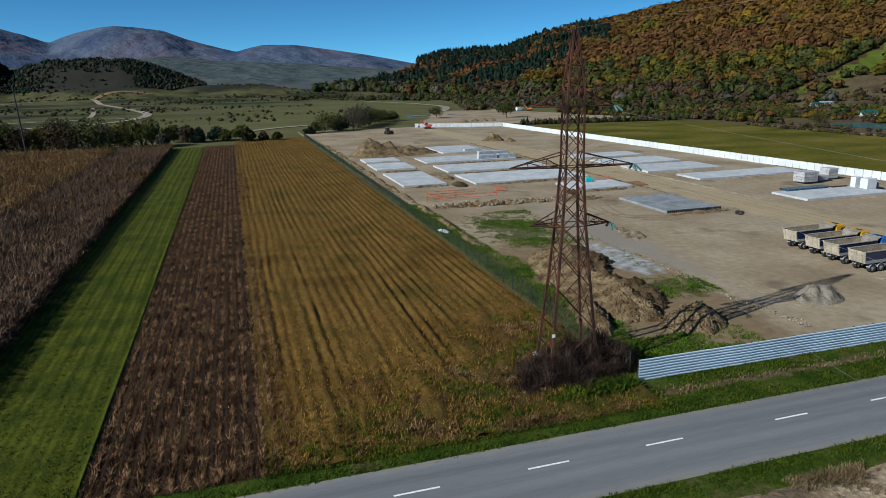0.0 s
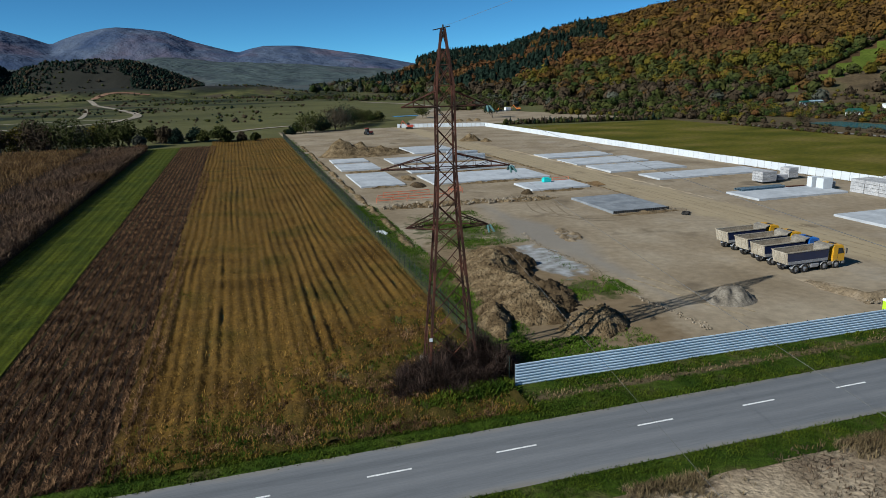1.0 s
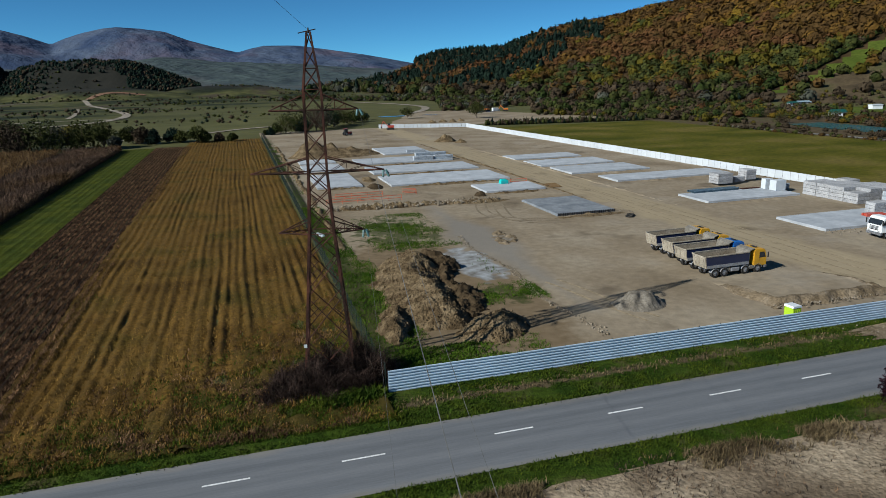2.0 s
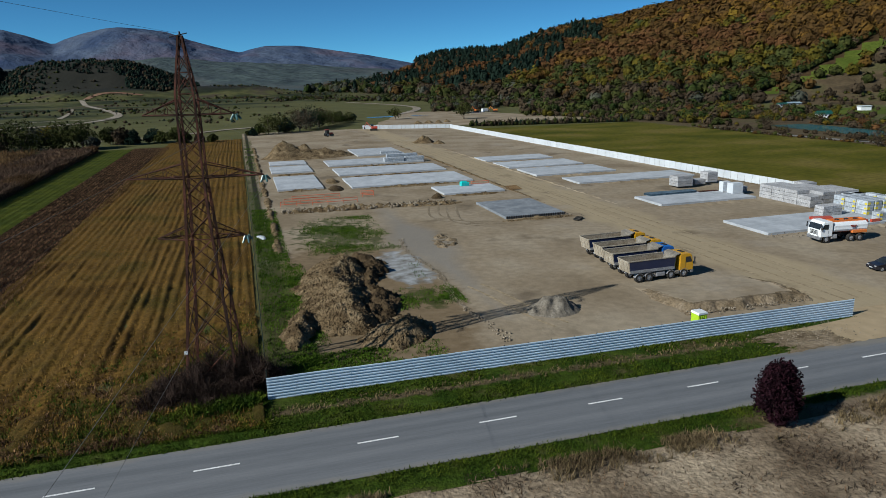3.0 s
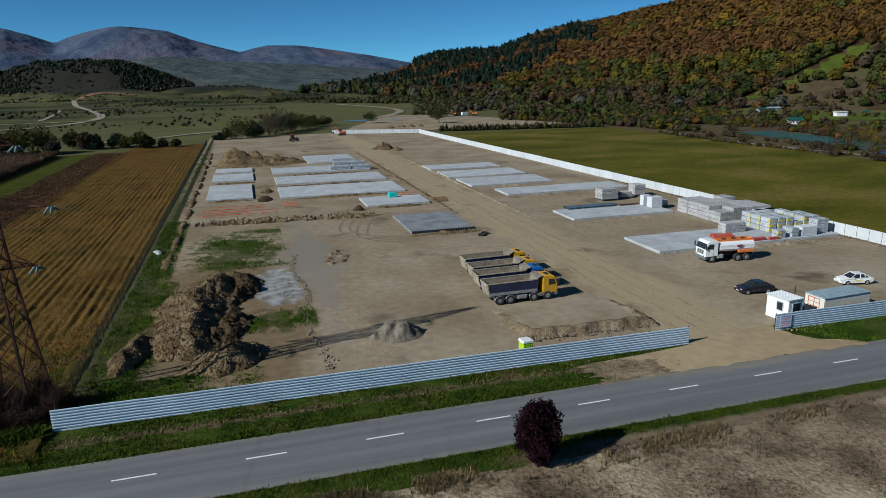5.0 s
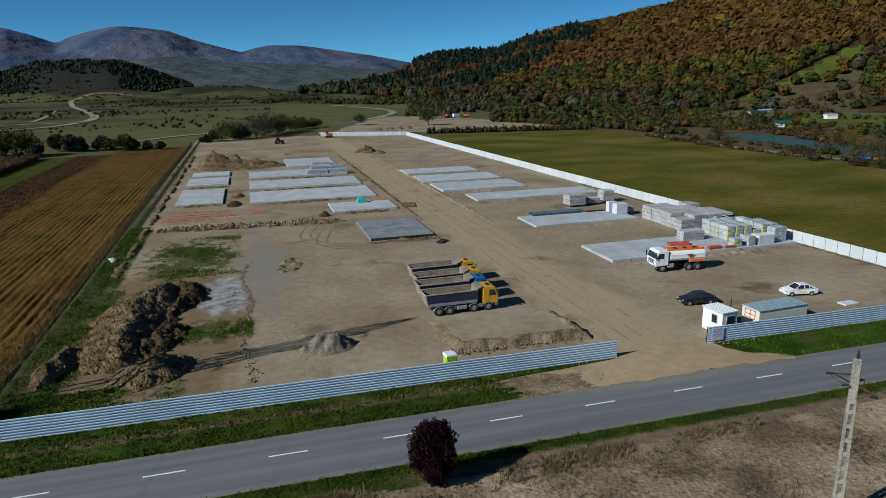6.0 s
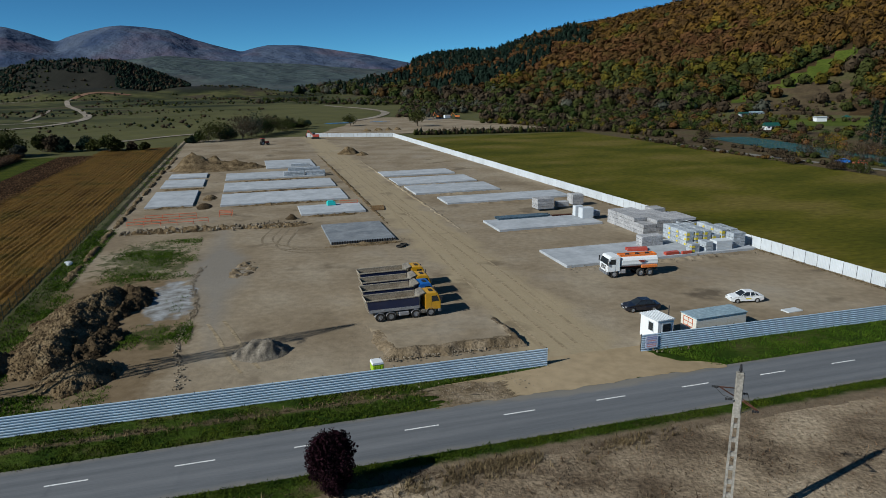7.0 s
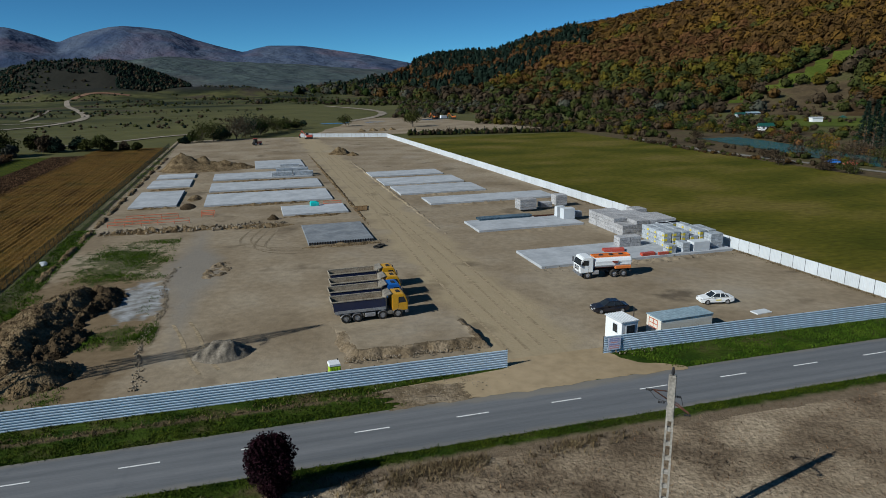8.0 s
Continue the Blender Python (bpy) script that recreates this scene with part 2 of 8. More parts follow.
def soil_zones():
    """The lighter main track, and a damper grey yard, worn into the bare ground."""
    m = M["soil"]
    N, L = m.node_tree.nodes, m.node_tree.links
    p, col = base_of(m)
    u, v = site_uv(N, L)
    wob = calc(N, L, "MULTIPLY", calc(N, L, "SUBTRACT", grain(N, L, 0.12, 5), 0.5), 9.0)
    half = calc(N, L, "ADD", calc(N, L, "ABSOLUTE", calc(N, L, "SUBTRACT", u, 55.7)), wob)
    track = calc(N, L, "MULTIPLY", calc(N, L, "SUBTRACT", 5.6, half), 0.45, True)
    fine = grain(N, L, 0.5, 5)
    tone = blend(N, L, fine, (0.272, 0.218, 0.138), (0.33, 0.268, 0.178))
    c1 = blend(N, L, track, col, tone)
    # pale scuffs and darker damp stains
    scuff = calc(N, L, "MULTIPLY", calc(N, L, "SUBTRACT", grain(N, L, 0.055, 6), 0.60), 7.0, True)
    c2 = blend(N, L, calc(N, L, "MULTIPLY", scuff, 0.55), c1, (0.30, 0.265, 0.22))
    damp = calc(N, L, "MULTIPLY", calc(N, L, "SUBTRACT", 0.40, grain(N, L, 0.11, 6)), 9.0, True)
    c3 = blend(N, L, calc(N, L, "MULTIPLY", damp, 0.7), c2, (0.095, 0.072, 0.049))
    comb = N.new("ShaderNodeCombineXYZ")
    L.new(calc(N, L, "MULTIPLY", u, 0.9), comb.inputs[0])
    L.new(calc(N, L, "MULTIPLY", v, 0.05), comb.inputs[1])
    streak = calc(N, L, "MULTIPLY", calc(N, L, "SUBTRACT", grain(N, L, 1.0, 5, comb.outputs[0]), 0.52), 5.0, True)
    c3 = blend(N, L, calc(N, L, "MULTIPLY", calc(N, L, "MULTIPLY", streak, track), 0.45), c3, (0.20, 0.155, 0.098))
    # grey compacted stone dust along the yard's edge
    side = calc(N, L, "ABSOLUTE", calc(N, L, "SUBTRACT", u, 22.2))
    span = calc(N, L, "MULTIPLY", calc(N, L, "ABSOLUTE", calc(N, L, "SUBTRACT", v, 42.0)), 0.16)
    dust = calc(N, L, "MULTIPLY", calc(N, L, "SUBTRACT", 5.4, calc(N, L, "ADD", calc(N, L, "ADD", side, span), calc(N, L, "MULTIPLY", wob, 0.5))), 0.35, True)
    c4 = blend(N, L, calc(N, L, "MULTIPLY", dust, 0.75), c3, (0.20, 0.185, 0.165))

    def spot(u0, v0, ru, rv, rag, sharp):
        """An uneven patch round a place in the plan."""
        a = calc(N, L, "POWER", calc(N, L, "MULTIPLY", calc(N, L, "ABSOLUTE", calc(N, L, "SUBTRACT", u, u0)), 1 / ru), 2.0)
        b = calc(N, L, "POWER", calc(N, L, "MULTIPLY", calc(N, L, "ABSOLUTE", calc(N, L, "SUBTRACT", v, v0)), 1 / rv), 2.0)
        d = calc(N, L, "ADD", calc(N, L, "ADD", a, b), calc(N, L, "MULTIPLY", calc(N, L, "SUBTRACT", grain(N, L, 0.45, 6), 0.5), rag))
        return calc(N, L, "MULTIPLY", calc(N, L, "SUBTRACT", 1.0, d), sharp, True)

    # brown earth, grass roots and spilt lime west of the yard
    dirt = blend(N, L, grain(N, L, 0.9, 5), (0.100, 0.068, 0.036), (0.200, 0.146, 0.088))
    c5 = blend(N, L, calc(N, L, "MULTIPLY", spot(9.5, 20.0, 11.5, 27.0, 0.8, 3.0), 0.85), c4, dirt)
    green = blend(N, L, grain(N, L, 1.2, 5), (0.014, 0.028, 0.004), (0.050, 0.062, 0.014))
    strip = calc(N, L, "MULTIPLY", calc(N, L, "ADD", calc(N, L, "SUBTRACT", calc(N, L, "SUBTRACT", 5.3, u), calc(N, L, "MULTIPLY", v, 0.035)), calc(N, L, "MULTIPLY", wob, 0.45)), 0.8, True)
    # the ditch along the wire fence: no hollow, its shade painted as a dark stripe
    ditch = calc(N, L, "MULTIPLY", calc(N, L, "SUBTRACT", 0.75, calc(N, L, "ADD", calc(N, L, "ABSOLUTE", calc(N, L, "SUBTRACT", u, 1.5)), calc(N, L, "MULTIPLY", wob, 0.06))), 2.5, True)
    c5 = blend(N, L, calc(N, L, "MULTIPLY", ditch, calc(N, L, "MULTIPLY", calc(N, L, "SUBTRACT", v, 62.0), 0.1, True)), c5, (0.035, 0.031, 0.022))
    for g_ in (strip, spot(12.0, 50.5, 6.2, 12.5, 5.0, 1.5), spot(16.8, 18.0, 3.4, 3.4, 4.5, 1.5)):
        c5 = blend(N, L, calc(N, L, "MULTIPLY", g_, 0.75), c5, green)
    lime = blend(N, L, calc(N, L, "MULTIPLY", calc(N, L, "SUBTRACT", grain(N, L, 0.7, 6), 0.3), 2.4, True), (0.12, 0.112, 0.10), (0.37, 0.39, 0.41))
    c5 = blend(N, L, calc(N, L, "MULTIPLY", spot(78.2, 12.3, 3.2, 1.9, 2.0, 1.2), 0.75), c5, (0.07, 0.055, 0.04))
    L.new(blend(N, L, calc(N, L, "MULTIPLY", spot(17.2, 29.8, 3.0, 8.6, 2.2, 2.5), 0.92), c5, lime), p.inputs["Base Color"])


soil_zones()


def weed_zone():
    """Weeds and rough grass take over the straw towards the road and the pylon."""
    m = M["stubble"]
    N, L = m.node_tree.nodes, m.node_tree.links
    p, col = base_of(m)
    u, v = site_uv(N, L)
    wob = calc(N, L, "MULTIPLY", calc(N, L, "SUBTRACT", grain(N, L, 0.16, 5), 0.5), 30.0)
    road = calc(N, L, "SUBTRACT", calc(N, L, "MULTIPLY", u, 0.9), calc(N, L, "SUBTRACT", v, 21.0))
    fac = calc(N, L, "MULTIPLY", calc(N, L, "ADD", road, wob), 0.07, True)
    weed = blend(N, L, grain(N, L, 1.3, 5), (0.014, 0.016, 0.003), (0.064, 0.050, 0.013))
    L.new(blend(N, L, calc(N, L, "MULTIPLY", fac, 0.85), col, weed), p.inputs["Base Color"])


weed_zone()


def dusty_edges():
    """Dust gathers along both edges of the asphalt, most of all at the site entrance."""
    m = M["asphalt"]
    N, L = m.node_tree.nodes, m.node_tree.links
    p, col = base_of(m)
    u, v = site_uv(N, L)
    wob = calc(N, L, "MULTIPLY", calc(N, L, "SUBTRACT", grain(N, L, 0.35, 5), 0.5), 1.3)
    out = calc(N, L, "SUBTRACT", calc(N, L, "ABSOLUTE", calc(N, L, "ADD", v, 8.8)), 2.62)
    gate = calc(N, L, "MULTIPLY", calc(N, L, "SUBTRACT", 1.0, calc(N, L, "MULTIPLY", calc(N, L, "ABSOLUTE", calc(N, L, "SUBTRACT", u, 54.0)), 0.07)), 1.0, True)
    gate = calc(N, L, "MULTIPLY", gate, calc(N, L, "MULTIPLY", calc(N, L, "ADD", v, 9.5), 0.35, True))
    fac = calc(N, L, "MULTIPLY", calc(N, L, "ADD", calc(N, L, "ADD", out, wob), calc(N, L, "MULTIPLY", gate, 1.25)), 1.3, True)
    L.new(blend(N, L, calc(N, L, "MULTIPLY", fac, 0.6), col, (0.215, 0.19, 0.15)), p.inputs["Base Color"])


dusty_edges()


def worn_verge():
    """A footpath worn brown along the middle of the verge."""
    m = M["grass"]
    N, L = m.node_tree.nodes, m.node_tree.links
    p, col = base_of(m)
    u, v = site_uv(N, L)
    wob = calc(N, L, "MULTIPLY", calc(N, L, "SUBTRACT", grain(N, L, 0.5, 5), 0.5), 2.2)
    band = calc(N, L, "ADD", calc(N, L, "SUBTRACT", 0.5, calc(N, L, "ABSOLUTE", calc(N, L, "ADD", v, 2.7))), wob)
    fac = calc(N, L, "MULTIPLY", calc(N, L, "MULTIPLY", band, 2.5, True), calc(N, L, "MULTIPLY", calc(N, L, "SUBTRACT", 46.0, u), 0.2, True))
    dirt = blend(N, L, grain(N, L, 2.5, 4), (0.07, 0.05, 0.03), (0.135, 0.10, 0.062))
    c1 = blend(N, L, calc(N, L, "MULTIPLY", fac, 0.9), col, dirt)
    # dry litter creeps over the roadside grass from the harvested field
    edge_ = calc(N, L, "ADD", calc(N, L, "SUBTRACT", -12.9, v), calc(N, L, "MULTIPLY", wob, 0.6))
    dry = calc(N, L, "MULTIPLY", calc(N, L, "MULTIPLY", edge_, 1.6, True), calc(N, L, "MULTIPLY", calc(N, L, "SUBTRACT", u, 31.0), 0.2, True))
    litter = blend(N, L, grain(N, L, 1.8, 5), (0.085, 0.062, 0.040), (0.215, 0.166, 0.115))
    L.new(blend(N, L, dry, c1, litter), p.inputs["Base Color"])


worn_verge()
M["lawn"] = mat("mown valley lawn", [(0.05, 0.072, 0.010), (0.085, 0.105, 0.018)], scale=0.04, fine=0.5, bump=0.2)


def paint_mat(name, c, rough=0.4, dirt=0.25, rnd=0.0):
    d = tuple(a * (1 - dirt) + b * dirt for a, b in zip(c, (0.26, 0.21, 0.15)))
    return mat(name, [d, c, c], scale=0.9, fine=5, rough=rough, bump=0.02, spec=0.5, coat=0.15, rnd=rnd, contrast=0.07)


M["yellow"] = paint_mat("yellow cab paint", (0.58, 0.30, 0.008), dirt=0.1)
M["blue"] = paint_mat("blue cab paint", (0.015, 0.12, 0.42), dirt=0.06)
M["navy"] = paint_mat("navy tipper paint", (0.010, 0.018, 0.058), dirt=0.03)
M["dusty"] = mat("dust covered steel", [(0.14, 0.127, 0.108), (0.235, 0.212, 0.18)], scale=1.0, fine=6, rough=0.8, spec=0.25, bump=0.05)
M["sand"] = mat("sand left in tipper", [(0.13, 0.085, 0.042), (0.20, 0.14, 0.075)], scale=1.2, fine=6)
M["tub_inside"] = mat("sandy tub lining", [(0.22, 0.18, 0.13), (0.34, 0.29, 0.225)], scale=0.7, fine=5)
M["dust_beige"] = mat("beige dusted steel", [(0.25, 0.215, 0.165), (0.36, 0.315, 0.25)], scale=1.0, fine=6, rough=0.8, bump=0.05, spec=0.2)
M["rail_grey"] = mat("pale grey rail paint", [(0.19, 0.19, 0.20), (0.29, 0.29, 0.30)], scale=1.0, fine=6, rough=0.7, bump=0.02, spec=0.3)
M["rubber"] = mat("dusty tyre rubber", [(0.02, 0.02, 0.02), (0.045, 0.042, 0.038)], scale=3, fine=12, rough=0.85)
M["rim"] = mat("grey wheel rim", [(0.30, 0.30, 0.31), (0.44, 0.44, 0.45)], scale=3, fine=9, rough=0.5, metal=0.4, bump=0)
M["chassis"] = mat("grey chassis steel", [(0.10, 0.105, 0.115), (0.19, 0.195, 0.21)], scale=2, fine=8, rough=0.6, metal=0.2, bump=0)
M["glass"] = glass_mat("dark vehicle glass")
M["white"] = paint_mat("white vehicle paint", (0.70, 0.72, 0.74), dirt=0.03)
M["black"] = paint_mat("black car paint", (0.012, 0.013, 0.02), rough=0.25, dirt=0.04)
M["orange"] = paint_mat("orange tank paint", (0.62, 0.17, 0.03), dirt=0.1)
M["maroon"] = paint_mat("maroon tank paint", (0.22, 0.04, 0.025), dirt=0.1)
M["red"] = paint_mat("red formwork paint", (0.42, 0.06, 0.035), dirt=0.2)
M["rail"] = paint_mat("orange red guard rail", (0.48, 0.12, 0.06), dirt=0.2)
M["teal"] = paint_mat("turquoise plastic sheet", (0.02, 0.52, 0.50), dirt=0.02)
M["lime_green"] = paint_mat("lime green cabin plastic", (0.36, 0.56, 0.02), dirt=0.03)
M["cream"] = paint_mat("cream container wall", (0.62, 0.60, 0.54), dirt=0.1)
M["roof_blue"] = mat("blue grey container roof", [(0.20, 0.28, 0.33), (0.27, 0.35, 0.40)], scale=0.6, fine=4, rough=0.5, bump=0.03)
M["block"] = mat("grey concrete blocks", [(0.28, 0.28, 0.29), (0.37, 0.37, 0.38)], scale=0.8, fine=4, bump=0.2, rnd=0.12)
M["pack"] = mat("wrapped pale packs", [(0.29, 0.32, 0.355), (0.39, 0.42, 0.455)], scale=0.8, fine=3, rough=0.5, bump=0.05, rnd=0.1)
M["yellow_tag"] = paint_mat("yellow print", (0.62, 0.50, 0.03), dirt=0.05)
M["steel_pile"] = mat("blue grey steel sections", [(0.09, 0.14, 0.18), (0.17, 0.24, 0.29)], scale=1, fine=5, rough=0.5, metal=0.4, rnd=0.1)
M["pole"] = mat("weathered concrete pole", [(0.20, 0.185, 0.162), (0.34, 0.318, 0.285)], scale=1.2, fine=7, bump=0.3)
M["bark"] = mat("grey brown bark", [(0.06, 0.045, 0.034), (0.12, 0.095, 0.075)], scale=1, fine=6, bump=0.4)
M["twig"] = mat("bare dark twigs", [(0.014, 0.009, 0.007), (0.052, 0.034, 0.027)], scale=0.8, fine=4, bump=0, island=0.4)
M["water"] = mat("teal river water", [(0.02, 0.10, 0.115), (0.03, 0.13, 0.145)], scale=0.05, fine=0.4, rough=0.18, spec=0.5, bump=0.1, bump_scale=1.5)
M["water_blue"] = mat("blue river water", [(0.03, 0.06, 0.12), (0.05, 0.09, 0.16)], scale=0.05, fine=0.4, rough=0.12, spec=0.5, bump=0.1, bump_scale=1.5)


# ---- mesh helpers ----
def part(name, bm, material, parent, label=""):
    me = bpy.data.meshes.new(name)
    bmesh.ops.recalc_face_normals(bm, faces=bm.faces)
    bm.to_mesh(me)
    bm.free()
    for one in (material if isinstance(material, (list, tuple)) else [material]):
        me.materials.append(one)
    ob = new(name, me)
    ob.parent = parent
    if label:
        ob["label"] = label
    return ob


def thing(name, u, v, z, turn, label, category, group="", kind="", size=1.0):
    ob = new(name)
    ob.empty_display_size = 0.2
    ob.matrix_world = SITE @ pose(u, v, z, 0, 0, turn) @ Matrix.Scale(size, 4)
    return tagged(ob, label, category, group, kind)


def solo(name, bm, material, u, v, z, turn, label, category, group="", kind=""):
    ob = part(name, bm, material, None)
    ob.matrix_world = SITE @ pose(u, v, z, 0, 0, turn)
    return tagged(ob, label, category, group, kind)


def mesh_np(name, verts, faces, material, label, category, kind, group="", smooth=False, mats=None, parent=None, plan=True):
    me = bpy.data.meshes.new(name)
    verts, faces = np.asarray(verts, np.float32), np.asarray(faces, np.int32)
    if plan and parent is None:
        verts = verts * K
    me.vertices.add(len(verts))
    me.vertices.foreach_set("co", verts.ravel())
    n = faces.shape[1]
    me.loops.add(faces.size)
    me.loops.foreach_set("vertex_index", faces.ravel())
    me.polygons.add(len(faces))
    me.polygons.foreach_set("loop_start", np.arange(0, faces.size, n, dtype=np.int32))
    me.polygons.foreach_set("loop_total", np.full(len(faces), n, np.int32))
    for one in (material if isinstance(material, (list, tuple)) else [material]):
        me.materials.append(one)
    if mats is not None:
        me.polygons.foreach_set("material_index", np.asarray(mats, np.int32))
    if smooth:
        me.polygons.foreach_set("use_smooth", np.ones(len(faces), bool))
    me.update(calc_edges=True)
    me.validate()
    ob = new(name, me)
    ob.parent = parent
    return tagged(ob, label, category, group, kind)


def box(bm, x0, y0, z0, x1, y1, z1, bevel=0.0, mi=0):
    r = bmesh.ops.create_cube(bm, size=1, matrix=Matrix.LocRotScale(((x0 + x1) / 2, (y0 + y1) / 2, (z0 + z1) / 2), None, (x1 - x0, y1 - y0, z1 - z0)))
    fs = {f for vt in r["verts"] for f in vt.link_faces}
    for f in fs:
        f.material_index = mi
    if bevel:
        bmesh.ops.bevel(bm, geom=list({e for vt in r["verts"] for e in vt.link_edges}), offset=bevel, segments=1, affect="EDGES")
    return bm


def rod(bm, p, q, r, seg=6, r2=None):
    p, q = Vector(p), Vector(q)
    d = q - p
    m = Matrix.Translation((p + q) / 2) @ d.to_track_quat("Z", "Y").to_matrix().to_4x4()
    bmesh.ops.create_cone(bm, cap_ends=True, segments=seg, radius1=r, radius2=r if r2 is None else r2, depth=d.length, matrix=m)
    return bm


def angle_bar(bm, p, q, w):
    """A square-section lattice bar."""
    return rod(bm, p, q, w * 0.7, 4)


def prism(bm, outline, lo, hi, axis="y"):
    """Extrudes an (a, b) outline along an axis: y gives (x, z) outlines, x gives (y, z), z gives (x, y)."""
    def at(a, b, c):
        return {"y": (a, c, b), "x": (c, a, b), "z": (a, b, c)}[axis]
    low = [bm.verts.new(at(a, b, lo)) for a, b in outline]
    high = [bm.verts.new(at(a, b, hi)) for a, b in outline]
    bm.faces.new(low)
    bm.faces.new(high[::-1])
    n = len(outline)
    for i in range(n):
        bm.faces.new((low[i], high[i], high[(i + 1) % n], low[(i + 1) % n]))
    return bm


def lump(x, y, s, seed=0.0):
    return noise.noise(Vector((x * s, y * s, seed)))


def fractal(x, y, s, octaves=4, seed=0.0):
    t, a = 0.0, 1.0
    for _ in range(octaves):
        t += a * noise.noise(Vector((x * s, y * s, seed)))
        a *= 0.5
        s *= 2.03
    return t


def sheet(name, u0, v0, u1, v1, du, dv, height, material, label, category, skirt=0.0):
    """A piece of land in the site frame with its own relief; u0 and u1 may follow v."""
    lo = u0 if callable(u0) else lambda v: u0
    hi = u1 if callable(u1) else lambda v: u1
    nu, nv = max(1, round((hi(v0) - lo(v0)) / du)), max(1, round((v1 - v0) / dv))
    vs = np.linspace(v0, v1, nv + 1)
    verts = []
    for v in vs:
        for u in np.linspace(lo(v), hi(v), nu + 1):
            x, y = world_xy(u, v)
            verts.append((x, y, height(u, v)))
    i = np.arange(nu * nv)
    a = (i // nu) * (nu + 1) + i % nu
    faces = np.stack([a, a + 1, a + nu + 2, a + nu + 1], 1)
    return mesh_np(name, verts, faces, material, label, category, "structure", smooth=True)


def blades(name, pos, height, width, lean, per, material, label, category, seed=1, curl=0.3, kind="stuff", parent=None):
    """Tufts of thin blades (two triangles each) standing on the given (x, y, z) rows."""
    g = np.random.default_rng(seed)
    pos = np.repeat(np.asarray(pos, float), per, axis=0)
    n = len(pos)
    pos[:, :2] += g.normal(0, width * 2.2, (n, 2))
    az, tilt = g.uniform(0, 2 * np.pi, n), np.abs(g.normal(0, lean, n))
    h = height * g.uniform(0.55, 1.25, n)
    d = np.stack([np.cos(az) * np.sin(tilt), np.sin(az) * np.sin(tilt), np.cos(tilt)], 1)
    az2 = az + g.uniform(0.7, 2.4, n)
    side = np.stack([np.cos(az2), np.sin(az2), np.zeros(n)], 1) * (width * g.uniform(0.6, 1.3, n))[:, None]
    mid = pos + d * (h * 0.55)[:, None]
    tip = pos + d * h[:, None] + np.stack([np.cos(az) * h * curl, np.sin(az) * h * curl, -h * curl * 0.3], 1)
    v = np.stack([pos - side * 0.5, pos + side * 0.5, mid + side * 0.5, mid - side * 0.5, tip], 1).reshape(-1, 3)
    b = np.arange(n)[:, None] * 5
    f = np.concatenate([b + [0, 1, 2], b + [0, 2, 3], b + [3, 2, 4]], 0)
    return mesh_np(name, v, f, material, label, category, kind, parent=parent)

# ---- land ----
def interp(x, table):
    return float(np.interp(x, [a for a, _ in table], [b for _, b in table]))


CENTRE = (30.0, 2.0)
# hills by bearing (degrees from +y towards +x): foot distance, crest distance, crest angle above the eye, fitted to the
# camera's skyline
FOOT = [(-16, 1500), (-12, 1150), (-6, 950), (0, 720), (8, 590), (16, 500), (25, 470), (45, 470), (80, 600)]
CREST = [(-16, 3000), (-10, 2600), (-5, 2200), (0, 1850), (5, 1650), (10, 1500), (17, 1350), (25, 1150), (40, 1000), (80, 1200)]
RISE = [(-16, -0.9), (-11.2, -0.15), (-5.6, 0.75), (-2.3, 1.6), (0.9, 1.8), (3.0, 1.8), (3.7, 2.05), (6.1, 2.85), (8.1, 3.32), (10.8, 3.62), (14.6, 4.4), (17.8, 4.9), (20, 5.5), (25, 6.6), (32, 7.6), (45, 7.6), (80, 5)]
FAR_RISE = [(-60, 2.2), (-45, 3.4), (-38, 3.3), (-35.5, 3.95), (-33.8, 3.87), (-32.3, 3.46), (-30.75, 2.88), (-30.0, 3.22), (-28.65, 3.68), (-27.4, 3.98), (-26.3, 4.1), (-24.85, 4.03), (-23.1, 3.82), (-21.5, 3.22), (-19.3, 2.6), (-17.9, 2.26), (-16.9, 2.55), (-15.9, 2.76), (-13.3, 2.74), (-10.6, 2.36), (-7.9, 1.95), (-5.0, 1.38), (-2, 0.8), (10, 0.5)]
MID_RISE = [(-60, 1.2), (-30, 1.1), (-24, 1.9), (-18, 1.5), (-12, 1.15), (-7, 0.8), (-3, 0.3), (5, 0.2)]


def smooth01(x):
    x = min(1.0, max(0.0, x))
    return x * x * (3 - 2 * x)


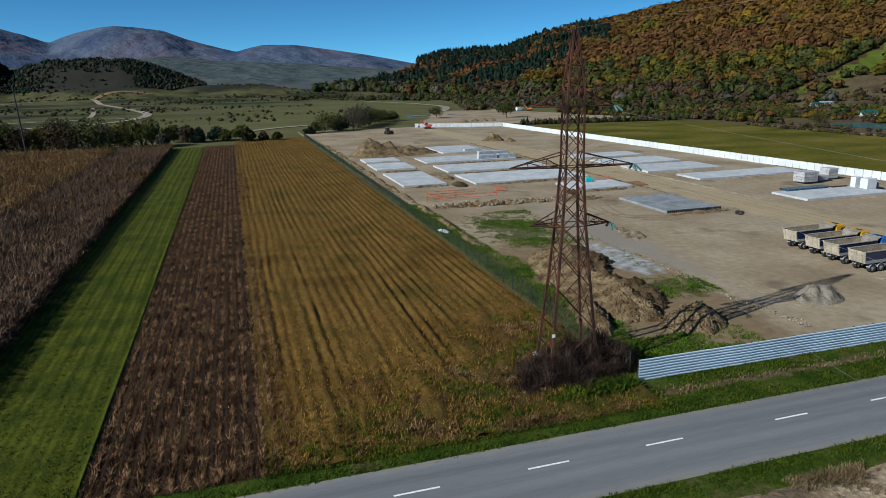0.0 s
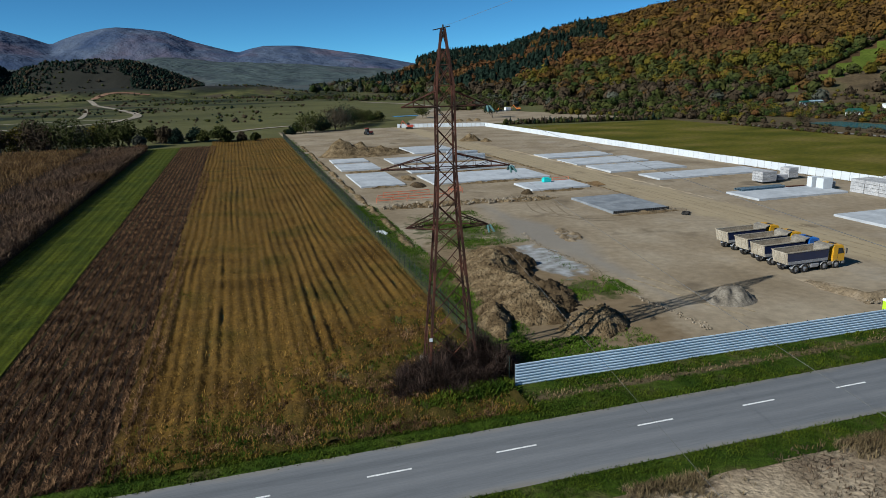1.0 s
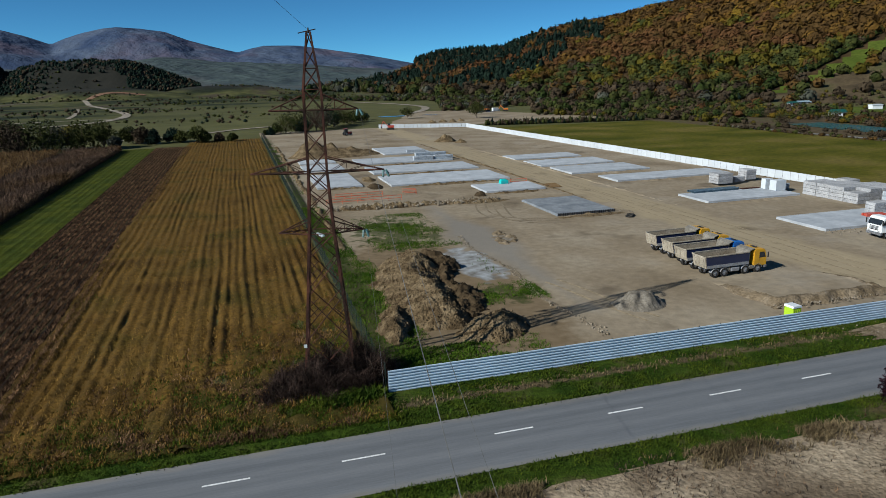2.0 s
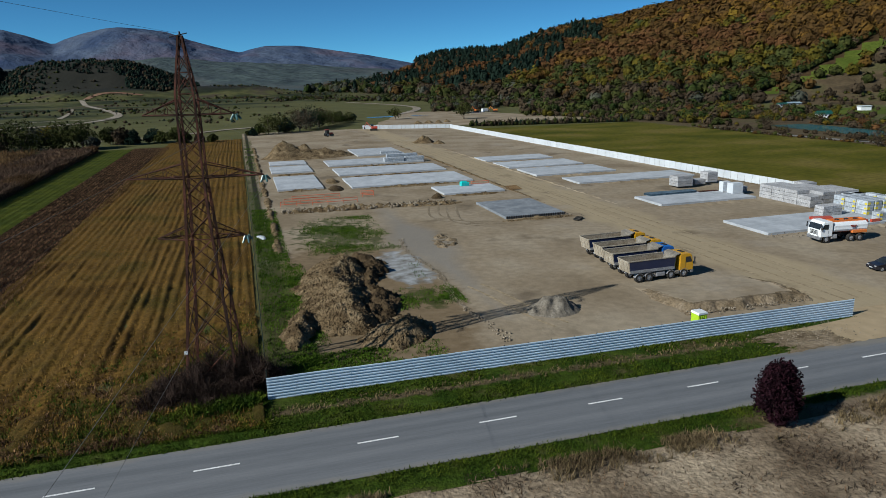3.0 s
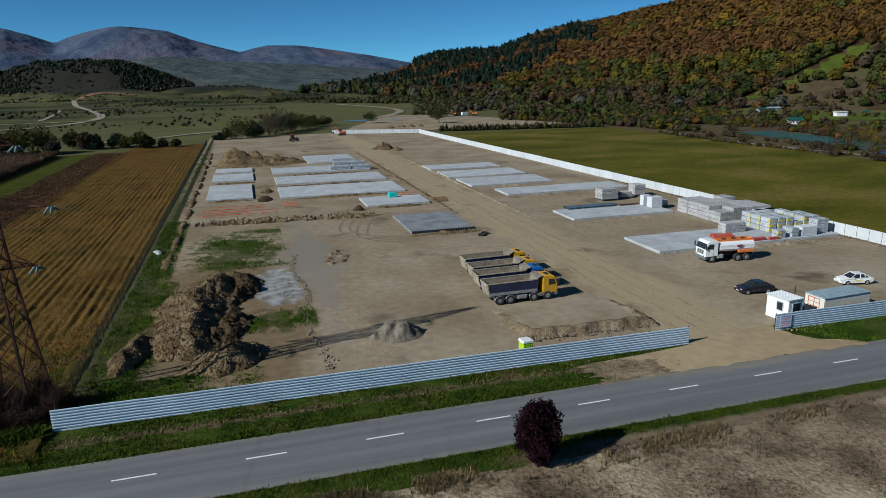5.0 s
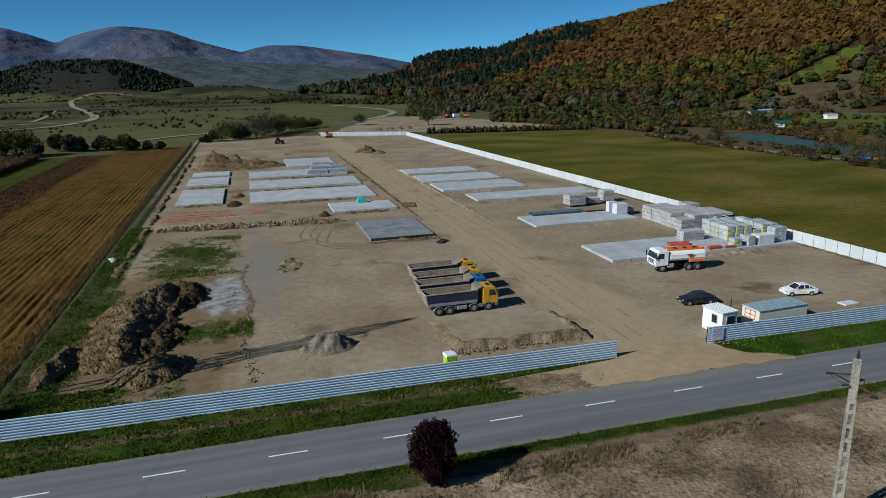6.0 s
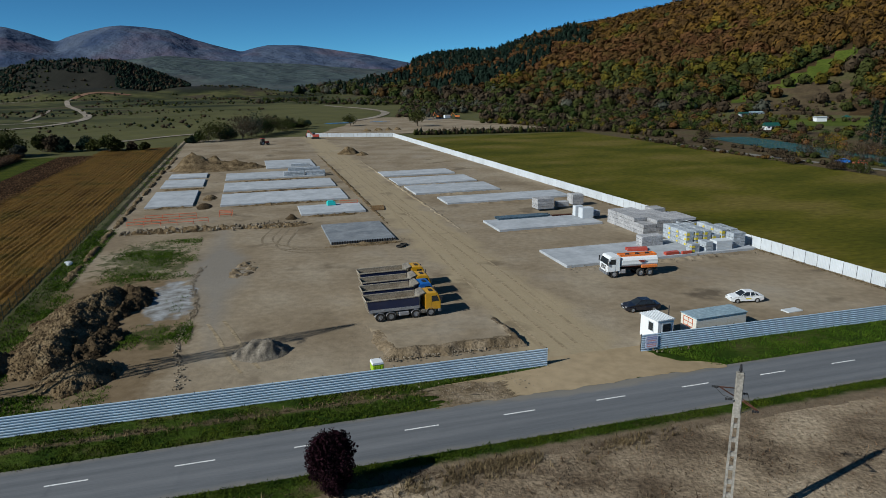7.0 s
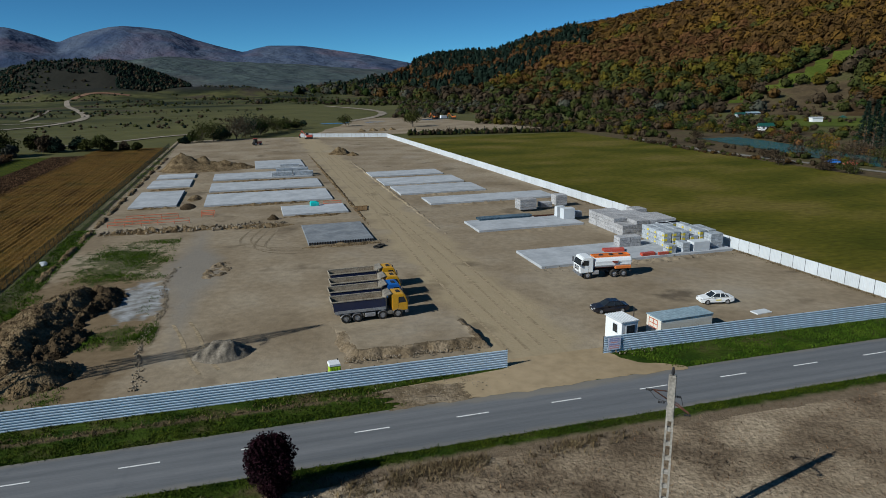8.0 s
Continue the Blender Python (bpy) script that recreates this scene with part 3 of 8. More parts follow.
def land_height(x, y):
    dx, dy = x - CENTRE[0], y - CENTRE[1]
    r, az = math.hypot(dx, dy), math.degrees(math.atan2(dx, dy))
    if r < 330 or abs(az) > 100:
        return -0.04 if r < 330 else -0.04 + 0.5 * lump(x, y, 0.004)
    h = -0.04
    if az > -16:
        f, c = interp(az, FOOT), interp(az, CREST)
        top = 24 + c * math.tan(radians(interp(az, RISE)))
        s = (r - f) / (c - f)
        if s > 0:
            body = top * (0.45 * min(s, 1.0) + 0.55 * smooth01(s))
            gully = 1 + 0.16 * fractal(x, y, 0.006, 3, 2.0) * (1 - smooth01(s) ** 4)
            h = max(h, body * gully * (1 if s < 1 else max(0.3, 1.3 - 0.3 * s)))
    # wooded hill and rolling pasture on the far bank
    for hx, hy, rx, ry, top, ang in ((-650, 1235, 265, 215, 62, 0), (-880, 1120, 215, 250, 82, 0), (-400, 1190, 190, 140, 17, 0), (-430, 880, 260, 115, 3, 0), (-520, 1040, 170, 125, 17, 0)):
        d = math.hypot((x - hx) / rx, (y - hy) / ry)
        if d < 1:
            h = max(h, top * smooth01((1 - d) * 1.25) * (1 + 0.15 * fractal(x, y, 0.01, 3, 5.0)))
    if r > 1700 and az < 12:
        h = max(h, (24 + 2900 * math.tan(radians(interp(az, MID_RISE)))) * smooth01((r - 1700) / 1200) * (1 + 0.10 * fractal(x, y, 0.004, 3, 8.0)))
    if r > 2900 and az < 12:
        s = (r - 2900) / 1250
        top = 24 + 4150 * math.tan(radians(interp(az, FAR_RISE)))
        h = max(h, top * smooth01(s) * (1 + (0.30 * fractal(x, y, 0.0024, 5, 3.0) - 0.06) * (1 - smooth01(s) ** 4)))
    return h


# one sheet of ground out to the far hills, in rings that widen with distance
def clearing(x, y):
    """The long green slope above the houses."""
    dx, dy = x - CENTRE[0], y - CENTRE[1]
    r, a = math.hypot(dx, dy), math.degrees(math.atan2(dx, dy))
    return 22.3 < a < 30 and abs(r - (530 + 15.5 * (a - 22.5))) < 6 + 3.0 * (a - 22.3)


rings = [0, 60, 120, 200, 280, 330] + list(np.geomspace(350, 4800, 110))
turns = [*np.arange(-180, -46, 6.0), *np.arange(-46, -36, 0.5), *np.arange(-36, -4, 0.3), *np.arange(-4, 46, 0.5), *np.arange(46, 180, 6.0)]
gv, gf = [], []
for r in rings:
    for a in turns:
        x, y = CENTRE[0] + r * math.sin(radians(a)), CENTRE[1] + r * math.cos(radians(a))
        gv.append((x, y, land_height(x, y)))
na = len(turns)
for j in range(len(rings) - 1):
    for i in range(na):
        k = (i + 1) % na
        gf.append((j * na + i, (j + 1) * na + i, (j + 1) * na + k, j * na + k))

M["land"] = mat("valley pasture", [(0.018, 0.022, 0.011), (0.037, 0.041, 0.017), (0.074, 0.074, 0.028), (0.056, 0.046, 0.030)], spread=(0.38, 0.64), scale=0.010, fine=0.09, bump=0.6, bump_scale=0.05, dist=3)
# blue-grey of distance haze is put into the next two base colours
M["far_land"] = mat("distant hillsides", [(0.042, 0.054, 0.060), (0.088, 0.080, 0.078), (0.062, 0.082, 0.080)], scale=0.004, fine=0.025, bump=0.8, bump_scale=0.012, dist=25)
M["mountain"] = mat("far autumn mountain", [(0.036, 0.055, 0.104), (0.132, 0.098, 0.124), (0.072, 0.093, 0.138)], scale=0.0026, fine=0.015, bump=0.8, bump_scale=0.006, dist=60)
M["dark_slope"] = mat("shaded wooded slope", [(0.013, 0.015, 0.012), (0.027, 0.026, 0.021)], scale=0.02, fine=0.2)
M["scrub_ground"] = mat("brown riverside scrub grass", [(0.045, 0.034, 0.02), (0.085, 0.062, 0.036), (0.07, 0.065, 0.028)], scale=0.03, fine=0.5, bump=0.6, bump_scale=1, dist=0.3)
M["forest_floor"] = mat("leaf litter under trees", [(0.03, 0.02, 0.01), (0.06, 0.038, 0.018)], scale=0.03, fine=0.3, bump=0.5)


def land_zones():
    """Pasture gives way to darker hillsides and, far off, to mountains tinted blue for haze."""
    m = M["land"]
    N, L = m.node_tree.nodes, m.node_tree.links
    p, col = base_of(m)
    geo = N.new("ShaderNodeNewGeometry")
    off = N.new("ShaderNodeVectorMath")
    off.operation = "SUBTRACT"
    off.inputs[1].default_value = (CENTRE[0] * K, CENTRE[1] * K, 0)
    L.new(geo.outputs["Position"], off.inputs[0])
    ln = N.new("ShaderNodeVectorMath")
    ln.operation = "LENGTH"
    L.new(off.outputs[0], ln.inputs[0])
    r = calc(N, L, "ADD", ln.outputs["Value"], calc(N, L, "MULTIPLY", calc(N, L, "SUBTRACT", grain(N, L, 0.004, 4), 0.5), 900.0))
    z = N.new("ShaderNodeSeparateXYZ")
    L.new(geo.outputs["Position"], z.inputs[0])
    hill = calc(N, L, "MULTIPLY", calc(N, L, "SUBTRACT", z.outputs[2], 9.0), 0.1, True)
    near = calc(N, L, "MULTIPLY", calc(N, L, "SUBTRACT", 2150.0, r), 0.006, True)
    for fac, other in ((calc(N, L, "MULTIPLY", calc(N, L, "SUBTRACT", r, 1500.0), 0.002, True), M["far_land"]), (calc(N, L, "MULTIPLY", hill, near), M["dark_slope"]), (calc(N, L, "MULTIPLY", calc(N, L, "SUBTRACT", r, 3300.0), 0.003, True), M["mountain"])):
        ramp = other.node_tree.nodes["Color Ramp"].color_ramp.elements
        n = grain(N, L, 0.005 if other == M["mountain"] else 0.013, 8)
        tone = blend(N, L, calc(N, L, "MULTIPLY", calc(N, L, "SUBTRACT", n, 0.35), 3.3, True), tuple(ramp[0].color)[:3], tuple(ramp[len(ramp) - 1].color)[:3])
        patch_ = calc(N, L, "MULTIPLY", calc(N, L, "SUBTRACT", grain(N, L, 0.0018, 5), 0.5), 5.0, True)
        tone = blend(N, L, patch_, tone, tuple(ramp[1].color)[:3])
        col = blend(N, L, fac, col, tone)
    mead = calc(N, L, "MULTIPLY", calc(N, L, "MULTIPLY", calc(N, L, "ADD", z.outputs[0], 300.0), 0.006, True), calc(N, L, "MULTIPLY", calc(N, L, "SUBTRACT", 900.0, r), 0.006, True))
    col = blend(N, L, calc(N, L, "MULTIPLY", mead, calc(N, L, "SUBTRACT", 1.0, hill)), col, blend(N, L, grain(N, L, 0.03, 6), (0.050, 0.054, 0.020), (0.120, 0.112, 0.046)))
    L.new(col, p.inputs["Base Color"])
    # broad folds on the far slopes
    old = p.inputs["Normal"].links[0].from_socket
    b = N.new("ShaderNodeBump")
    b.inputs["Strength"].default_value, b.inputs["Distance"].default_value = 0.9, 45.0
    L.new(calc(N, L, "MULTIPLY", grain(N, L, 0.007, 6), calc(N, L, "MULTIPLY", calc(N, L, "SUBTRACT", r, 1700.0), 0.0012, True)), b.inputs["Height"])
    L.new(old, b.inputs["Normal"])
    L.new(b.outputs[0], p.inputs["Normal"])


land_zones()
gm = []
for f in gf:
    x, y = gv[f[1]][0], gv[f[1]][1]
    r, a = math.hypot(x - CENTRE[0], y - CENTRE[1]), math.degrees(math.atan2(x - CENTRE[0], y - CENTRE[1]))
    wood = -4 < a < 60 and interp(a, FOOT) * 1.02 < r < interp(a, CREST) * 1.1 and gv[f[1]][2] > 2
    gm.append(2 if clearing(x, y) else 3 if wood and 21.8 < a < 31 and r < 528 + 15.5 * (a - 22.5) else 1 if wood else 0)
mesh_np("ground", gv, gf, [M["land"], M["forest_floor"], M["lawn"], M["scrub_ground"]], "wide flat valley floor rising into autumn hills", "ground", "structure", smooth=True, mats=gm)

# ---- fields ----
def flat(z, amp=0.03, s=0.4):
    return lambda u, v: z + amp * lump(u, v, s)


sheet("road", -260, -12.0, 420, -5.6, 8, 3.2, lambda u, v: 0.06 - 0.006 * abs(v + 8.8), M["asphalt"], "two-lane asphalt country road, worn grey", "road")
for i, u in enumerate([-51.7, -43.9, -36.1, -28.2, -20.3, -12.4, -4.6, 5.0, 13.0, 20.9, 28.8, 36.8, 44.6, 52.5, 60.4, 68.2, 75.8, 83.5, 91.3, 99.1, 106.9, 114.7, 122.5]):
    bm = bmesh.new()
    box(bm, 0, -0.07, 0, 2.6, 0.07, 0.006)
    solo("lane_dash", bm, M["paint"], u, -8.3, 0.062, 0, "white painted dash on the grey asphalt road", "road marking", "dashes down the road")
sheet("verge_far", -260, -5.6, -0.5, -4.2, 1.2, 0.35, lambda u, v: 0.03 + 0.10 * smooth01((v + 5.6) / 1.2) + 0.03 * lump(u, v, 0.5), M["grass"], "narrow green grass verge between road and crops", "verge")
sheet("verge_field_side", -0.5, -5.6, 420, 0.4, 1.2, 0.5, lambda u, v: 0.02 + 0.035 * lump(u, v, 0.5), M["grass"], "rough green grass verge along the road", "verge")
sheet("verge_near_side", -260, -14.6, 420, -12.0, 1.5, 0.5, lambda u, v: 0.03 + 0.05 * lump(u, v, 0.6), M["grass"], "narrow green grass verge beside the road", "verge")
sheet("harvested_field", -60, -70, 260, -14.4, 1.2, 0.8, lambda u, v: 0.04 + 0.07 * fractal(u, v, 0.5, 3), M["dry_field"], "dry brown harvested field with plant litter", "field")
sheet("grass_strip", lambda v: -47.2 - 0.9 * max(0.0, 10 - v), -4.3, -36.9, 212, 0.3, 2.0, lambda u, v: 0.09 + 0.035 * math.sin(u * 4.6 + 2 * lump(u, v * 0.1, 0.5)) + 0.06 * lump(u, v * 0.5, 0.8), M["mown"], "mown green grass strip between two crops", "field")
sheet("maize_stubble_field", -36.6, -4.3, lambda v: -26.8 + 0.5 * lump(v, 3, 0.25) + 0.3 * lump(v, 8, 1.1), 214, 0.18, 1.5, lambda u, v: 0.08 + 0.13 * math.cos(u * 2 * math.pi / 0.85) + 0.07 * lump(u, v, 0.9), M["maize_stubble"], "dark brown maize stubble in rows", "field")
def straw_rows(u, v):
    """Ridges whose height differs from row to row and fades out in the weeds by the road."""
    row = math.floor(u / 1.05 + 0.5)
    w = 1 - smooth01((0.9 * u - (v - 30) + 9 * lump(u, v, 0.2)) / 16)
    strong = smooth01(0.5 + 1.6 * lump(row * 3.7, v * 0.02, 1.0, 2.0))
    amp = (0.038 + (0.075 + 0.03 * smooth01((55 - v) / 40)) * strong * smooth01(0.75 + 1.2 * lump(row * 1.9, v * 0.12, 1.0, 5.0))) * (0.12 + 0.88 * w)
    return 0.10 + amp * math.cos((u + 0.35 * lump(u * 0.5, v * 0.04, 1.0)) * 2 * math.pi / 1.05) + 0.10 * lump(u * 1.6, v * 0.7, 0.9) + (1 - w) * 0.30 * fractal(u, v, 0.55, 3, 6.0)


sheet("straw_stubble_field", lambda v: -26.8 + 0.5 * lump(v, 3, 0.25) + 0.3 * lump(v, 8, 1.1), -4.3, -0.4, 236, 0.17, 1.0, straw_rows, M["stubble"], "yellow cut straw stubble in long rows", "field")
sheet("maize_field_soil", -140, -4.3, -47.0, 212, 3, 4, flat(0.02), M["corn_soil"], "soil coloured dark for the shade under standing maize", "field")
sheet("wheat_field", lambda v: 100.1 - 0.0405 * v, -2, 178, 236, 3, 4, flat(0.10, 0.08, 0.05), M["meadow"], "flat green winter wheat field behind the white fence", "field")
sheet("site_ground", 0, 0.4, lambda v: 99.9 - 0.0405 * v, 266, 0.8, 1.0, lambda u, v: 0.06 + 0.05 * fractal(u, v, 0.15, 3) + 0.025 * lump(u, v, 0.9), M["soil"], "levelled pale dry building ground", "building site")


def far_field():
    verts, faces = [], []
    for j in range(31):
        v = 262 + 140 * j / 30
        lo, hi = 54 + (v - 262) * 0.36 + 3 * lump(v, 0, 0.05), 176 - (v - 262) * 0.22 + 3 * lump(v, 9, 0.05)
        for i in range(25):
            u = lo + (hi - lo) * i / 24
            verts.append((*world_xy(u, v), 0.12 + 0.08 * lump(u, v, 0.04)))
    for j in range(30):
        for i in range(24):
            a = j * 25 + i
            faces.append((a, a + 1, a + 26, a + 25))
    mesh_np("far_bare_field", verts, faces, M["soil"], "bare harvested field beyond the site", "field", "structure", smooth=True)


far_field()


# ---- strips laid over the land ----
def ribbon(name, pts, width, lift, material, label, category):
    """A winding strip draped on the land."""
    P = []
    for (x0, y0), (x1, y1) in zip(pts, pts[1:]):
        n = max(2, int(math.hypot(x1 - x0, y1 - y0) / 14))
        P += [(x0 + (x1 - x0) * i / n, y0 + (y1 - y0) * i / n) for i in range(n)]
    P.append(pts[-1])
    for _ in range(6):
        P = [P[0]] + [((a[0] + 2 * b[0] + c[0]) / 4, (a[1] + 2 * b[1] + c[1]) / 4) for a, b, c in zip(P, P[1:], P[2:])] + [P[-1]]
    verts, faces = [], []
    for i, (x, y) in enumerate(P):
        a, b = P[max(0, i - 1)], P[min(len(P) - 1, i + 1)]
        d = Vector((b[0] - a[0], b[1] - a[1])).normalized()
        w = width * (0.5 + 0.12 * lump(x, y, 0.03))
        for s in (-1, 1):
            px, py = x - d.y * w * s, y + d.x * w * s
            verts.append((px, py, land_height(px, py) + lift))
        if i:
            k = 2 * i
            faces.append((k - 2, k - 1, k + 1, k))
    return mesh_np(name, verts, faces, material, label, category, "structure", smooth=True)


M["pale_dirt"] = mat("pale dirt road", [(0.20, 0.172, 0.138), (0.29, 0.25, 0.205)], scale=0.03, fine=0.3, bump=0.2)
M["red_dirt"] = mat("reddish dug slope", [(0.13, 0.07, 0.045), (0.2, 0.12, 0.08)], scale=0.03, fine=0.3, bump=0.2)
ribbon("dirt_road", [(-300, 300), (-240, 345), (-196, 378), (-204, 430), (-217, 481), (-249, 538), (-306, 626), (-401, 766), (-470, 880), (-500, 945)], 6, 0.35, M["pale_dirt"], "pale winding dirt road over the pasture", "dirt road")
ribbon("dirt_road", [(-500, 945), (-508, 985), (-478, 1000), (-440, 990)], 9, 0.6, M["red_dirt"], "reddish dug dirt road on the hillside", "dirt road")
ribbon("dirt_road", [(-360, 330), (-280, 400), (-243, 434), (-215, 445), (-205, 446)], 4, 0.35, M["pale_dirt"], "pale lower branch of the dirt road", "dirt road")
ribbon("dirt_road", [(-252, 463), (-280, 522), (-354, 658)], 3.5, 0.35, M["pale_dirt"], "pale branch of the dirt road", "dirt road")
ribbon("dirt_road", [(-560, 800), (-510, 862), (-500, 945)], 4.5, 0.4, M["pale_dirt"], "pale track up to the dug slope", "dirt road")
ribbon("dirt_path", [(-120, 270), (-97, 281), (-94, 301), (-93, 322), (-82, 334), (-60, 350)], 4, 0.3, M["pale_dirt"], "narrow dirt path across the meadow", "dirt path")
ribbon("dirt_path", [(-90, 690), (-75, 662), (-40, 615), (-7, 536), (-7, 459), (-17, 431)], 6, 0.35, M["pale_dirt"], "curved dirt path at the meadow end", "dirt path")
ribbon("scrub_bank", [(60, 395), (100, 358), (118, 330), (132, 290), (150, 240), (164, 195), (176, 160), (190, 110)], 26, 0.05, M["scrub_ground"], "brown scrubby bank beside the wheat", "river bank")
ribbon("far_bank", [(150, 345), (180, 300), (195, 250), (215, 200), (240, 150)], 62, 0.04, M["scrub_ground"], "brown scrubby far bank of the river", "river bank")
ribbon("lane", [(126, 288), (131, 270), (135.5, 250.6), (141.2, 232.7), (152.2, 207.7), (163, 191), (172, 172), (182, 145)], 3.2, 0.12, M["asphalt"], "narrow grey lane along the river", "lane")
ribbon("lawn", [(215, 372), (240, 372), (268, 372), (300, 372)], 60, 0.1, M["lawn"], "green lawn round the riverside cabins", "lawn")
ribbon("river", [(160, 287), (162, 280), (166, 262), (168, 236), (174, 210), (186, 178), (202, 140)], 19, 0.16, M["water"], "teal river water behind the scrub", "river")
ribbon("river", [(-30, 405), (-3, 420), (12, 424), (40, 445)], 8, 0.16, M["water_blue"], "blue bend of the river behind bare field", "river")


def tyre_marks(name, pts, gap, label, soil="rut"):
    """A pair of pressed wheel marks in the plan of the site."""
    for side in (-0.5, 0.5):
        P = [Vector(p) for p in pts]
        fine = []
        for a, b in zip(P, P[1:]):
            n = max(2, int((b - a).length / 1.2))
            fine += [a.lerp(b, i / n) for i in range(n)]
        fine.append(P[-1])
        for _ in range(8):
            fine = [fine[0]] + [(a + 2 * b + c) / 4 for a, b, c in zip(fine, fine[1:], fine[2:])] + [fine[-1]]
        verts, faces = [], []
        for i, c in enumerate(fine):
            d = (fine[min(i + 1, len(fine) - 1)] - fine[max(i - 1, 0)]).normalized()
            nrm = Vector((-d.y, d.x))
            for e in (-0.17, 0.17):
                q_ = c + nrm * (gap * side + e * (1 + 0.4 * lump(i, side, 0.7)))
                verts.append((*world_xy(q_.x, q_.y), 0.078 + 0.05 * fractal(q_.x, q_.y, 0.15, 3) + 0.02 * lump(q_.x, q_.y, 0.9)))
            if i:
                k = 2 * i
                faces.append((k - 2, k - 1, k + 1, k))
        mesh_np(name, verts, faces, M[soil], label, "tyre track", "structure")


M["rut_pale"] = mat("pressed pale dust", [(0.238, 0.188, 0.122), (0.292, 0.232, 0.154)], scale=0.2, fine=2.0, bump=0.3, bump_scale=4, dist=0.04)
M["rut"] = mat("pressed darker soil", [(0.165, 0.130, 0.088), (0.22, 0.178, 0.126)], scale=0.3, fine=2.5, bump=0.8, bump_scale=5, dist=0.08)
tyre_marks("tyre_track", [(37, 49.5), (33, 50), (29.5, 53), (28.5, 57), (29.5, 61.5), (31, 66)], 1.7, "curved tyre marks pressed into the yard")
tyre_marks("tyre_track", [(54.0, 2), (53.6, 30), (54.6, 70), (54.0, 120), (54.8, 190)], 1.8, "long tyre marks pressed into the main track", "rut_pale")
tyre_marks("tyre_track", [(57.4, 3), (57.8, 34), (56.9, 80), (57.6, 130), (57.0, 190)], 1.8, "long tyre marks beside the main track edge", "rut_pale")
tyre_marks("tyre_track", [(22.5, 20), (24, 15), (24.5, 10), (26, 6)], 1.7, "curved tyre marks beside the gravel mound", "rut_pale")
tyre_marks("tyre_track", [(38, 47.5), (33.5, 48), (30.5, 52), (32, 58), (34, 66)], 1.7, "curved tyre marks beside the dark slab")

# ---- slabs ----
def slab(u0, v0, u1, v1, h, material, label):
    bm = bmesh.new()
    box(bm, u0, v0, -0.1, u1, v1, h, 0.03)
    solo("foundation_slab", bm, material, 0, 0, 0, 0, label, "concrete slab", "foundation slabs")


for u0, v0, u1, v1 in [(5.9, 94.6, 15.3, 115), (6.0, 122.3, 15.9, 134.7), (6.3, 138.5, 15.9, 146.6), (20.8, 92, 47.3, 106.4), (20.9, 111.4, 47.1, 124.2), (20.9, 130.3, 46.5, 142.6), (31.9, 151, 46.2, 170.5), (36, 76.4, 48.5, 85.6), (61.1, 122, 80.7, 131), (61.5, 106.5, 81.7, 117.5), (62.3, 92, 82.4, 103.5), (65.6, 78.1, 93.3, 86.1), (66.7, 51, 86, 59.3), (67.5, 27.4, 98, 36.5)]:
    slab(u0, v0, u1, v1, 0.42, M["concrete"], "pale cast concrete foundation slab on bare soil")
slab(38.6, 51.2, 49, 65.4, 0.42, M["concrete_dark"], "dark grey concrete slab with ribbed edge")

